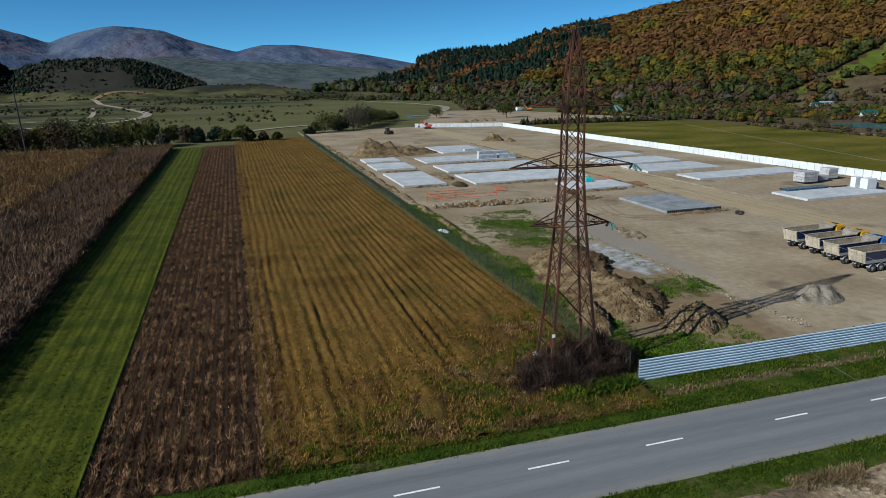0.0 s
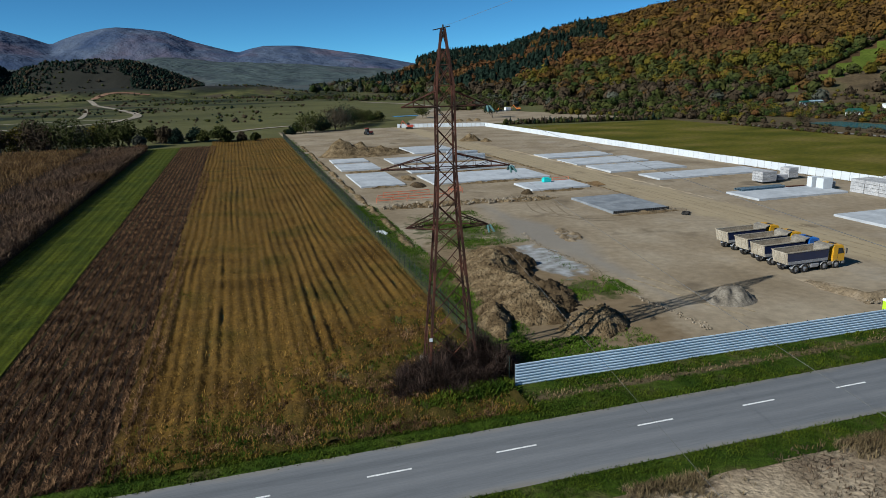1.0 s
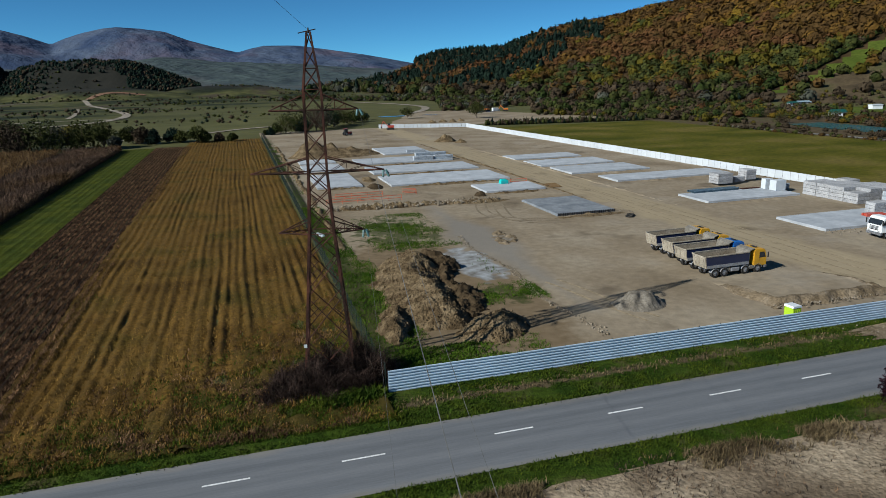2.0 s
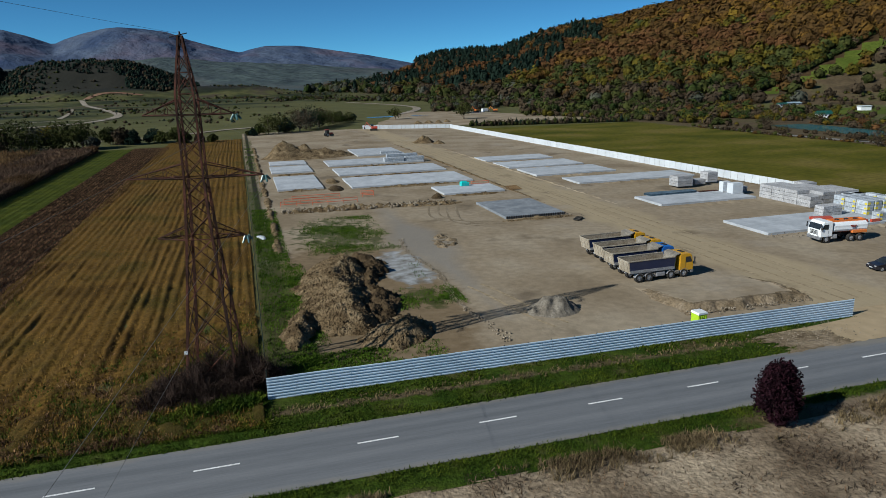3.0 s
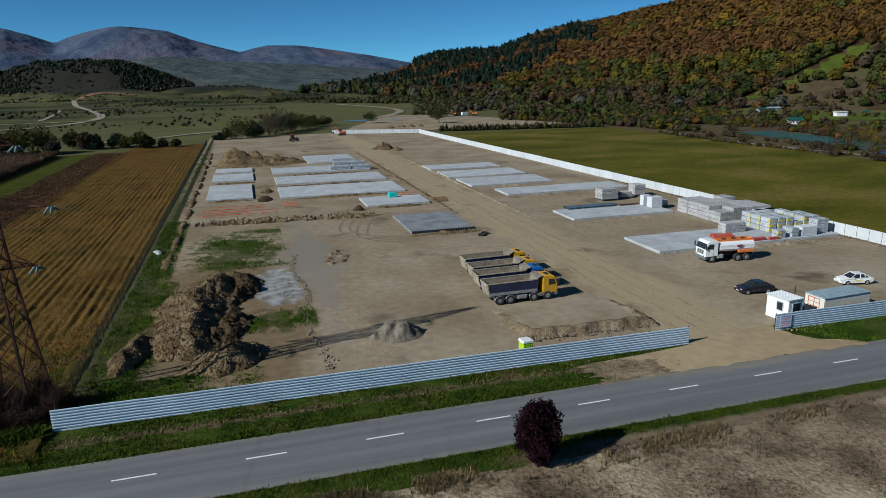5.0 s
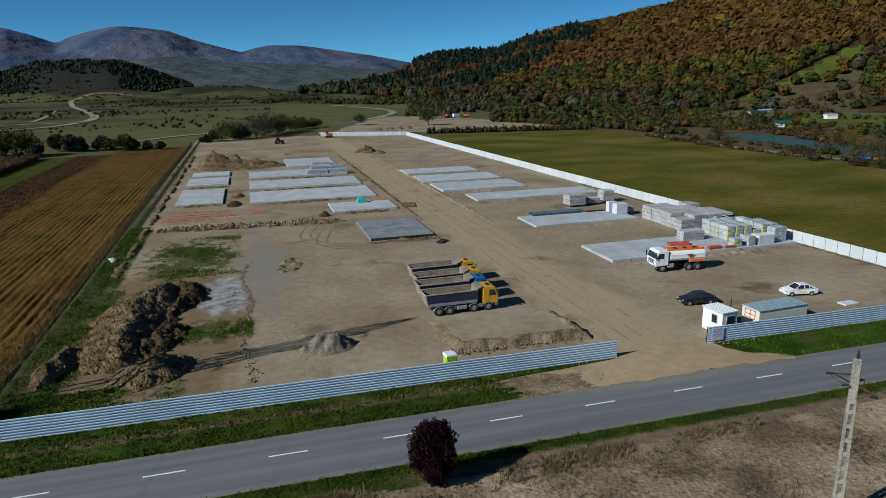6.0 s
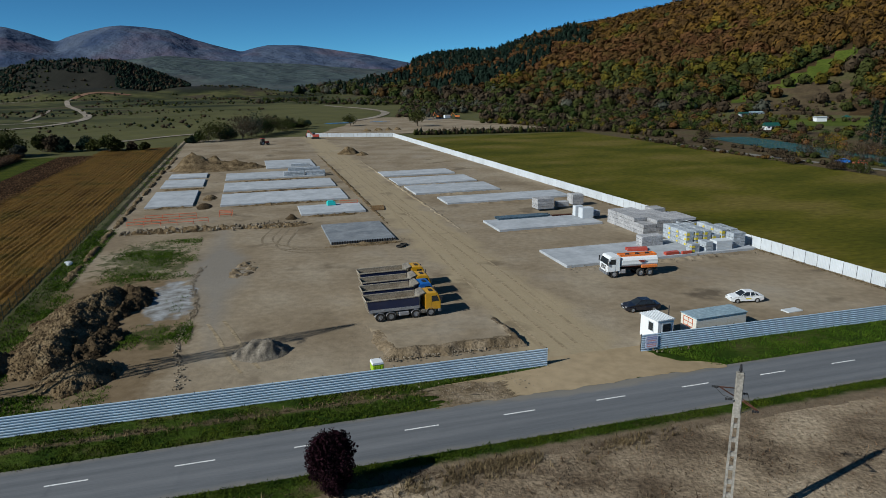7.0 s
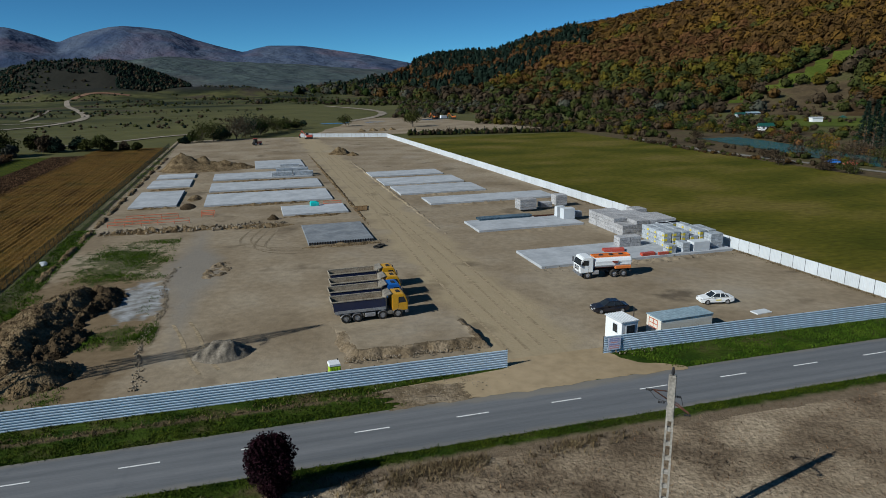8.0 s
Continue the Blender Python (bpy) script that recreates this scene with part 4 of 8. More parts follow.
# ---- power pylon ----
def pylon():
    t = thing("power_pylon", -3.5, 4.2, 0, -9, "tall rust-red lattice steel power pylon standing in brambles", "power pylon")
    prof = [(0, 1.86), (3.4, 1.54), (6.6, 1.26), (9.4, 1.03), (11.2, 0.88), (12.9, 0.78), (14.2, 0.71), (15.5, 0.65), (16.9, 0.64), (18.3, 0.63), (19.8, 0.62), (21.2, 0.60), (22.6, 0.42), (23.8, 0.26), (25.0, 0.12)]
    corners = [(-1, -1), (1, -1), (1, 1), (-1, 1)]
    for cx, cy in corners:
        bm = bmesh.new()
        rings = []
        for z, w in prof:
            h = 0.085 if z < 15 else 0.062
            rings.append([bm.verts.new((cx * w + a * h, cy * w + b * h, z)) for a, b in corners])
        for r0, r1 in zip(rings, rings[1:]):
            for k in range(4):
                bm.faces.new((r0[k], r0[(k + 1) % 4], r1[(k + 1) % 4], r1[k]))
        bm.faces.new(rings[0])
        bm.faces.new(rings[-1])
        part("leg", bm, M["rust"], t)
    for k in range(4):
        (ax, ay), (bx, by) = corners[k], corners[(k + 1) % 4]
        for i, ((z0, w0), (z1, w1)) in enumerate(zip(prof, prof[1:])):
            w = 0.055 if z0 < 15 else 0.042
            p0, p1 = Vector((ax * w0, ay * w0, z0)), Vector((bx * w0, by * w0, z0))
            q0, q1 = Vector((ax * w1, ay * w1, z1)), Vector((bx * w1, by * w1, z1))
            bars = [(p0, q1, w), (p1, q0, w)]
            if i in (4, 7, 10, 11, 12):
                bars.append((p0, p1, w))
            if i < 3:
                # secondary bracing of the tall lower panels
                bars += [((p0 + q0) / 2, (p0 * 0.75 + q1 * 0.25), w * 0.8), ((p1 + q1) / 2, (p1 * 0.75 + q0 * 0.25), w * 0.8)]
                bars += [((p0 + q0) / 2, (q0 * 0.75 + p1 * 0.25), w * 0.8), ((p1 + q1) / 2, (q1 * 0.75 + p0 * 0.25), w * 0.8)]
            for a, b, c in bars:
                bm = bmesh.new()
                angle_bar(bm, a, b, c)
                part("brace", bm, M["rust"], t)
    for z, reach, up, w in ((11.2, 3.05, 0.92, 0.88), (15.5, 4.68, 1.02, 0.65), (19.8, 3.05, 1.08, 0.62)):
        for s in (-1, 1):
            bm = bmesh.new()
            tip = Vector((s * reach, 0, z + 0.02))
            for cy in (-1, 1):
                base, top = Vector((s * w, cy * w, z)), Vector((s * w * 0.95, cy * w * 0.95, z + up))
                angle_bar(bm, base, tip, 0.075)
                angle_bar(bm, top, tip, 0.06)
                for f in (0.35, 0.65):
                    angle_bar(bm, base.lerp(tip, f), top.lerp(tip, f), 0.035)
                    angle_bar(bm, base.lerp(tip, f - 0.3), top.lerp(tip, f), 0.03)
            a, b = Vector((s * w, -w, z)), Vector((s * w, w, z))
            for f0, f1 in ((0, 0.3), (0.3, 0.6), (0.6, 0.85)):
                angle_bar(bm, a.lerp(tip, f0), b.lerp(tip, f1), 0.04)
                angle_bar(bm, b.lerp(tip, f0), a.lerp(tip, f1), 0.04)
            arm = part("crossarm", bm, M["rust"], t)
            if s > 0:
                for dx, dy in ((-0.12, -0.95), (0.30, -0.85), (-0.05, 0.55), (0.34, 0.5)):
                    bm = bmesh.new()
                    p, q = tip + Vector((dx * 0.4, dy * 0.1, -0.05)), tip + Vector((dx, dy, -0.42))
                    rod(bm, p, q, 0.02, 5)
                    for i in range(8):
                        c = p.lerp(q, (i + 1) / 9)
                        rod(bm, c, c + (q - p).normalized() * 0.05, 0.085, 8, 0.045)
                    part("insulator", bm, M["insulator"], arm, "pale green glass insulator string")
    bm = bmesh.new()
    angle_bar(bm, (-0.7, 0, 24.9), (0.5, 0, 25.15), 0.05)
    rod(bm, (0, 0, 24.9), (0, 0, 25.25), 0.06, 6)
    part("earth_wire_bracket", bm, M["dark_metal"], t)
    bm = bmesh.new()
    box(bm, -1.76, -1.75, 3.0, -1.53, -1.72, 3.25)
    part("warning_plate", bm, M["white_sheet"], t, "small white enamelled plate")
    # conductors hang from the strung side towards the next pylon, the earth wire from the top
    for x, z, sag, r, name in ((3.2, 10.75, 1.5, 0.005, "conductor"), (4.8, 15.05, 1.5, 0.005, "conductor"), (3.2, 19.35, 1.5, 0.005, "conductor"), (0.0, 25.1, 1.2, 0.005, "earth_wire")):
        bm, n, span = bmesh.new(), 48, 190.0
        rings = []
        for i in range(n + 1):
            f = (i / n) ** 1.6
            h = z - 4 * sag * f * (1 - f)
            rings.append([bm.verts.new((x + a * r, -0.9 - span * f, h + b * r)) for a, b in ((-1, -1), (1, -1), (1, 1), (-1, 1))])
        for r0, r1 in zip(rings, rings[1:]):
            for k in range(4):
                bm.faces.new((r0[k], r0[(k + 1) % 4], r1[(k + 1) % 4], r1[k]))
        part(name, bm, M["wire"], t, "thin grey overhead wire")
    for cx, cy in corners:
        bm = bmesh.new()
        box(bm, cx * 1.86 - 0.35, cy * 1.86 - 0.35, -0.2, cx * 1.86 + 0.35, cy * 1.86 + 0.35, 0.3, 0.04)
        part("footing", bm, M["pole"], t, "square concrete footing")


M["wire"] = mat("weathered aluminium wire", [(0.09, 0.09, 0.09), (0.14, 0.14, 0.14)], rough=0.6, bump=0)
M["insulator"] = mat("pale green glass", [(0.05, 0.12, 0.12), (0.09, 0.17, 0.17)], rough=0.3, bump=0, spec=0.4)
pylon()


# ---- fences ----
def sheet_panel(w, h, ribs, depth):
    """Sheet with horizontal trapezoid ribs, hung in a plane facing the road."""
    out = []
    for i in range(ribs):
        z = h * i / ribs
        s = h / ribs
        out += [(0.0, z), (0.0, z + s * 0.42), (-depth, z + s * 0.54), (-depth, z + s * 0.88)]
    out.append((0.0, h))
    prof = out + [(y + 0.012, z) for y, z in reversed(out)]
    bm = bmesh.new()
    prism(bm, prof, 0, w, "x")
    return bm


def rib_fence(u0, v0, u1, v1, h, label, name):
    ln = math.hypot(u1 - u0, v1 - v0)
    t = thing(name, u0, v0, -0.06, math.degrees(math.atan2(v1 - v0, u1 - u0)), label, "fence")
    n = round(ln / 2.0)
    w = ln / n
    first = part("panel", sheet_panel(w + 0.02, h, 8, 0.06), M["steel_blue"], t)
    bm = bmesh.new()
    box(bm, -0.03, 0.02, -0.1, 0.03, 0.08, h + 0.06)
    post = part("post", bm, M["dark_metal"], t)
    for i in range(1, n + 1):
        q = new("post", post.data)
        q.parent, q.location = t, (i * w - 0.05 * (i == n), 0, 0)
        if i < n:
            p = new("panel", first.data)
            p.parent = t
            p.location = (i * w, 0.006 * (i % 2), 0.03 * noise.noise(Vector((i * 0.37, 1.0, 0))))
    return t


rib_fence(-0.05, -0.38, 51.6, -0.88, 1.76, "blue-grey ribbed sheet steel fence beside the road verge", "metal_fence")
rib_fence(61.25, -0.72, 117.7, -1.6, 1.76, "ribbed sheet steel fence with a printed sign at its end", "metal_fence")


M["faded_blue"] = paint_mat("faded blue print", (0.22, 0.24, 0.48), dirt=0.1)
M["faded_red"] = paint_mat("faded red print", (0.52, 0.25, 0.28), dirt=0.1)


def sign():
    t = thing("site_sign", 62.25, -0.88, 0.35, 0, "faded printed notice board fixed on the metal fence", "sign")
    bm = bmesh.new()
    box(bm, -0.65, -0.02, 0, 0.65, 0.0, 1.25)
    part("board", bm, mat("sign board", [(0.42, 0.45, 0.58), (0.5, 0.52, 0.62)], bump=0), t)
    for z, w, c in ((1.05, 0.5, "faded_blue"), (0.88, 0.55, "faded_blue"), (0.7, 0.4, "faded_red"), (0.5, 0.55, "faded_blue"), (0.33, 0.52, "faded_red"), (0.15, 0.48, "faded_red")):
        bm = bmesh.new()
        box(bm, -w, -0.026, z, w, -0.022, z + 0.09)
        part("text_bar", bm, M[c], t)


sign()


def white_fence():
    t = thing("white_fence", 99.95, -0.6, 0, 90 + math.degrees(math.atan(0.0405)), "long white sheet fence with narrow joints between panels", "fence")
    n, w = 124, 2.0
    bm = bmesh.new()
    prof = []
    for i in range(8):
        x = (w - 0.09) * i / 8
        prof += [(x, 0), (x + 0.15, 0), (x + 0.17, 0.03), (x + 0.235, 0.03)]
    prof.append((w - 0.09, 0))
    prism(bm, prof + [(x, y + 0.012) for x, y in reversed(prof)], 0.05, 1.78, "z")
    first = part("panel", bm, M["white_sheet"], t)
    bm = bmesh.new()
    box(bm, -0.035, -0.06, -0.1, 0.035, 0.0, 1.75)
    post = part("post", bm, M["dark_metal"], t)
    for i in range(1, n):
        p, q = new("panel", first.data), new("post", post.data)
        p.parent = q.parent = t
        p.location = (i * w, 0, 0.04 * noise.noise(Vector((i * 0.21, 0, 7))))
        q.location = (i * w - 0.02, 0, 0)
    f = thing("white_fence", 89.9, 247.6, 0, 157.5, "far end of the white sheet fence across the site", "fence")
    first2 = new("panel", first.data)
    first2.parent = f
    for i in range(1, 20):
        p = new("panel", first.data)
        p.parent, p.location = f, (i * w, 0, 0)


white_fence()


def wire_fence():
    t = thing("wire_mesh_fence", 0.0, 0.8, 0, 90, "dark green wire mesh fence on thin posts along the stubble", "fence")
    w, n = 2.5, 94
    bm = bmesh.new()
    for k in range(17):
        z = 0.05 + k * 0.105
        box(bm, 0, -0.003, z, w, 0.003, z + 0.006)
    for k in range(22):
        x = k * w / 22
        box(bm, x, -0.003, 0.05, x + 0.006, 0.003, 1.74)
    first = part("mesh_panel", bm, M["mesh_wire"], t)
    bm = bmesh.new()
    rod(bm, (0, 0, -0.1), (0, 0, 1.85), 0.035, 6)
    post = part("post", bm, M["mesh_wire"], t)
    for i in range(1, n):
        for a in (first, post):
            p = new(a.name.split(".")[0], a.data)
            p.parent, p.location = t, (i * w, 0, 0)


wire_fence()


# ---- utility pole ----
def utility_pole():
    t = thing("utility_pole", 51.3, -25.1, 0, -34, "weathered concrete power pole with slots and a crossarm", "utility pole")
    bm = bmesh.new()
    # two flanges joined by rungs leave open slots between them
    for s in (-1, 1):
        prism(bm, [(s * 0.27, -0.3), (s * 0.16, -0.3), (s * 0.10, 7.6), (s * 0.20, 7.6)], -0.13, 0.13, "y")
    z = 0.0
    while z < 7.4:
        box(bm, -0.19, -0.08, z, 0.19, 0.08, z + 0.24)
        z += 0.85
    box(bm, -0.20, -0.15, 7.4, 0.20, 0.15, 10.0, 0.04)
    part("shaft", bm, M["pole"], t)
    bm = bmesh.new()
    rod(bm, (0, 0, 9.95), (0, 0, 10.15), 0.05, 6)
    rod(bm, (0, 0, 10.1), (0, 0, 10.45), 0.09, 8, 0.05)
    part("top_insulator", bm, M["dark_metal"], t, "black ceramic insulator")
    bm = bmesh.new()
    angle_bar(bm, (-0.95, 0.5, 8.85), (0.95, -0.5, 8.15), 0.06)
    angle_bar(bm, (-0.9, 0.45, 8.85), (0, 0.15, 9.0), 0.05)
    angle_bar(bm, (0.9, -0.45, 8.2), (0, 0.15, 8.6), 0.04)
    arm = part("crossarm", bm, M["rust"], t, "rusty angle steel crossarm")
    for x, y, z in ((-1.0, 0.5, 8.85), (0.95, -0.5, 8.15), (-0.35, -0.2, 8.55), (0.45, 0.25, 8.75)):
        bm = bmesh.new()
        for k in range(3):
            rod(bm, (x - 0.3 + k * 0.12, y - 0.1, z), (x - 0.2 + k * 0.12, y - 0.1, z), 0.075, 8, 0.05)
        part("insulator", bm, M["dark_metal"], arm, "black insulator")
    for a, b, c in (((-1.1, 0.4, 8.8), (-0.75, 0.1, 8.55), (-0.2, -0.1, 8.5)), ((0.5, 0.2, 8.7), (0.7, 0.1, 7.9), (0.2, 0.1, 7.6))):
        bm = bmesh.new()
        rod(bm, a, b, 0.015, 5)
        rod(bm, b, c, 0.015, 5)
        part("jumper_wire", bm, M["dark_metal"], t)


utility_pole()

# ---- vehicles: x points forward, y to the left, wheels on z = 0 ----
def wheel(parent, x, y, r, w, rim=0.6):
    bm = bmesh.new()
    seg = 18
    rings = [(r * rim, -w / 2), (r * 0.93, -w / 2), (r, -w * 0.34), (r, w * 0.34), (r * 0.93, w / 2), (r * rim, w / 2)]
    rows = []
    for rad, yy in rings:
        rows.append([bm.verts.new((x + rad * math.cos(2 * math.pi * k / seg), y + yy, r + rad * math.sin(2 * math.pi * k / seg))) for k in range(seg)])
    for a, b in zip(rows, rows[1:] + rows[:1]):
        for k in range(seg):
            bm.faces.new((a[k], a[(k + 1) % seg], b[(k + 1) % seg], b[k]))
    wh = part("wheel", bm, M["rubber"], parent)
    bm = bmesh.new()
    rod(bm, (x, y - w * 0.36, r), (x, y + w * 0.36, r), r * rim, 16)
    rod(bm, (x, y - w * 0.5, r), (x, y + w * 0.5, r), r * 0.2, 8)
    for k in range(8):
        a = 2 * math.pi * k / 8
        rod(bm, (x + r * 0.36 * math.cos(a), y - w * 0.42, r + r * 0.36 * math.sin(a)), (x + r * 0.36 * math.cos(a), y + w * 0.42, r + r * 0.36 * math.sin(a)), 0.025, 5)
    part("rim", bm, M["rim"], wh)


def cab(parent, x0, x1, paint, floor=0.85, top=3.0, half=1.22):
    """Flat-fronted lorry cab between x0 (back) and x1 (front)."""
    bm = bmesh.new()
    prism(bm, [(x0, floor), (x1 - 0.02, floor - 0.1), (x1, floor + 0.95), (x1 - 0.3, top - 0.22), (x1 - 0.5, top - 0.04), (x0 + 0.25, top), (x0, top - 0.1)], -half, half)
    bmesh.ops.bevel(bm, geom=list(bm.edges), offset=0.07, segments=2, affect="EDGES")
    c = part("cab", bm, paint, parent)
    bm = bmesh.new()
    prism(bm, [(x1 + 0.01, floor + 0.98), (x1 - 0.24, top - 0.36), (x1 - 0.30, top - 0.36), (x1 - 0.05, floor + 0.98)], -half + 0.12, half - 0.12)
    part("windscreen", bm, M["glass"], c, "dark tinted windscreen")
    for s in (-1, 1):
        bm = bmesh.new()
        prism(bm, [(x1 - 0.22, floor + 1.0), (x1 - 0.5, top - 0.4), (x1 - 1.15, top - 0.4), (x1 - 1.15, floor + 0.95)], *sorted((s * (half - 0.03), s * (half + 0.012))))
        part("side_window", bm, M["glass"], c, "dark side window")
        bm = bmesh.new()
        box(bm, x1 - 0.05, *sorted((s * (half + 0.08), s * (half + 0.24)))[:1], floor + 0.95, x1 + 0.08, sorted((s * (half + 0.08), s * (half + 0.24)))[1], floor + 1.65, 0.03)
        rod(bm, (x1 - 0.1, s * half * 0.98, floor + 1.6), (x1, s * (half + 0.16), floor + 1.55), 0.02, 5)
        part("mirror", bm, M["dark_metal"], c, "black wing mirror")
        bm = bmesh.new()
        box(bm, x1 - 0.03, s * 0.85 - 0.16, floor - 0.02, x1 + 0.03, s * 0.85 + 0.16, floor + 0.16, 0.02)
        part("headlight", bm, M["rim"], c, "clear headlight")
        bm = bmesh.new()
        box(bm, x1 - 1.2, *sorted((s * half, s * (half + 0.01)))[:1], floor + 0.05, x1 - 1.185, sorted((s * half, s * (half + 0.015)))[1], top - 0.4)
        part("door_seam", bm, M["dark_metal"], c)
    bm = bmesh.new()
    box(bm, x1 - 0.35, -half - 0.02, floor - 0.42, x1 + 0.06, half + 0.02, floor - 0.02, 0.05)
    part("bumper", bm, M["chassis"], c)
    bm = bmesh.new()
    for k in range(4):
        box(bm, x1 - 0.04, -0.75, floor + 0.25 + k * 0.15, x1 + 0.02, 0.75, floor + 0.34 + k * 0.15)
    part("grille", bm, M["dark_metal"], c, "black slatted grille")
    return c


def dump_truck(u, v, turn, paint, label):
    t = thing("dump_truck", u, v, 0.05, turn, label, "dump truck", "parked dump trucks", size=0.88)
    bm = bmesh.new()
    for s in (-1, 1):
        box(bm, 0.4, s * 0.42 - 0.06, 0.85, 8.6, s * 0.42 + 0.06, 1.12)
    for x in (0.6, 2.6, 4.6, 6.4, 8.2):
        box(bm, x, -0.42, 0.88, x + 0.15, 0.42, 1.08)
    part("chassis", bm, M["chassis"], t)
    for x in (1.35, 2.72, 5.85, 7.75):
        for s in (-1, 1):
            wheel(t, x, s * (1.04 if x > 4 else 0.99), 0.56, 0.36 if x > 4 else 0.5)
    for x in (1.35, 2.72, 5.85, 7.75):
        for s in (-1, 1):
            bm = bmesh.new()
            out = [(x + 0.64 * math.cos(a), 0.54 + 0.62 * math.sin(a)) for a in np.linspace(0.25, math.pi - 0.25, 9)]
            inn = [(x + 0.60 * math.cos(a), 0.54 + 0.58 * math.sin(a)) for a in np.linspace(math.pi - 0.25, 0.25, 9)]
            prism(bm, out + inn, *sorted((s * 0.75, s * 1.24)))
            part("mudguard", bm, M["rail_grey"], t)
    for s in (-1, 1):
        bm = bmesh.new()
        box(bm, 3.7, *sorted((s * 0.6, s * 1.2))[:1], 0.5, 5.0, sorted((s * 0.6, s * 1.2))[1], 1.05, 0.08)
        part("fuel_tank", bm, M["rail_grey"], t, "dusty grey side tank")
        bm = bmesh.new()
        box(bm, 6.5, *sorted((s * 0.7, s * 1.2))[:1], 0.55, 7.1, sorted((s * 0.7, s * 1.2))[1], 1.0, 0.05)
        part("side_box", bm, M["dusty"], t)
        bm = bmesh.new()
        for z in (0.55, 0.75, 0.95):
            rod(bm, (3.35, s * 1.15, z), (3.65, s * 1.15, z), 0.025, 5)
        rod(bm, (3.5, s * 1.15, 0.5), (3.5, s * 1.15, 1.1), 0.025, 5)
        part("step_frame", bm, M["dusty"], t)
    # open tub
    tub = part("tipper_body", tub_mesh(), [M["navy"], M["tub_inside"]], t, "navy steel tub, dusty inside")
    bm = bmesh.new()
    prism(bm, [(0.02, 1.25), (-0.32, 2.72), (-0.22, 2.76), (0.14, 1.25)], -1.18, 1.18)
    for yy in (-0.8, 0, 0.8):
        prism(bm, [(-0.02, 1.3), (-0.36, 2.65), (-0.30, 2.66), (0.05, 1.3)], yy - 0.05, yy + 0.05)
    part("tailgate", bm, M["dust_beige"], tub, "beige dust covered tailgate")
    for s in (-1, 1):
        bm = bmesh.new()
        prism(bm, [(-0.32, 2.72), (6.25, 2.74), (6.25, 2.86), (-0.30, 2.84)], *sorted((s * 1.16, s * 1.30)))
        part("top_rail", bm, M["dust_beige"], tub, "dust covered top rail")
        bm = bmesh.new()
        prism(bm, [(0.1, 1.25), (6.3, 1.25), (6.3, 1.62), (0.04, 1.62)], *sorted((s * 0.95, s * 1.235)))
        part("lower_rail", bm, M["rail_grey"], tub, "pale grey lower side rail")
    bm = bmesh.new()
    prism(bm, [(6.2, 1.3), (6.32, 1.3), (6.45, 2.9), (7.05, 3.12), (7.05, 3.18), (6.35, 2.98)], -1.2, 1.2)
    part("headboard", bm, M["dusty"], tub, "dusty sloping cab guard")
    bm = bmesh.new()
    n = 12
    rows = [[bm.verts.new((0.5 + 4.4 * i / n, -0.84 + 1.68 * j / 5, 1.44 + 0.06 * math.sin(i * 0.9 + u) - 0.06 * abs(j - 2.5) + 0.07 * lump(i + u, j + v, 0.7))) for j in range(6)] for i in range(n + 1)]
    for a, b in zip(rows, rows[1:]):
        for j in range(5):
            bm.faces.new((a[j], b[j], b[j + 1], a[j + 1]))
    part("sand_residue", bm, M["sand"], tub, "brown sand left on the floor")
    bm = bmesh.new()
    rod(bm, (6.75, 0.95, 1.1), (6.75, 0.95, 2.7), 0.09, 8)
    box(bm, 6.5, 0.4, 1.1, 7.0, 1.15, 2.0, 0.05)
    part("air_intake", bm, M["dark_metal"], t)
    cab(t, 7.05, 9.05, paint, floor=0.95, top=3.05)
    bm = bmesh.new()
    box(bm, 7.75, -0.5, 3.03, 8.25, 0.5, 3.09, 0.03)
    part("roof_hatch", bm, M["dark_metal"], t, "dark roof panel")
    return t


def tub_mesh():
    bm = bmesh.new()
    sec = [(-1.25, 2.8), (-1.21, 1.5), (-0.9, 1.25), (0.9, 1.25), (1.21, 1.5), (1.25, 2.8), (1.18, 2.8), (1.13, 1.55), (0.86, 1.33), (-0.86, 1.33), (-1.13, 1.55), (-1.18, 2.8)]
    a = [bm.verts.new((-0.28 * (z - 1.25) / 1.5 + 0.06, y, z)) for y, z in sec]
    b = [bm.verts.new((6.25, y, z)) for y, z in sec]
    n = len(sec)
    for i in range(n):
        f = bm.faces.new((a[i], b[i], b[(i + 1) % n], a[(i + 1) % n]))
        f.material_index = 1 if i >= 5 else 0
    for ring in (a, b):
        for i in range(5):
            f = bm.faces.new((ring[i], ring[i + 1], ring[n - 2 - i], ring[n - 1 - i]))
            f.material_index = 1
    return bm


dump_truck(38.2, 15.7, 1.0, M["yellow"], "yellow-cabbed dump truck with an empty navy tipper body")
dump_truck(38.4, 19.3, 0.5, M["blue"], "blue-cabbed dump truck with an empty navy tipper body")
dump_truck(38.9, 22.5, 0.5, M["yellow"], "yellow-cabbed dump truck with brown sand in its tipper")
dump_truck(39.2, 26.3, 1.0, M["yellow"], "yellow-cabbed dump truck with a dark tipper, last in row")


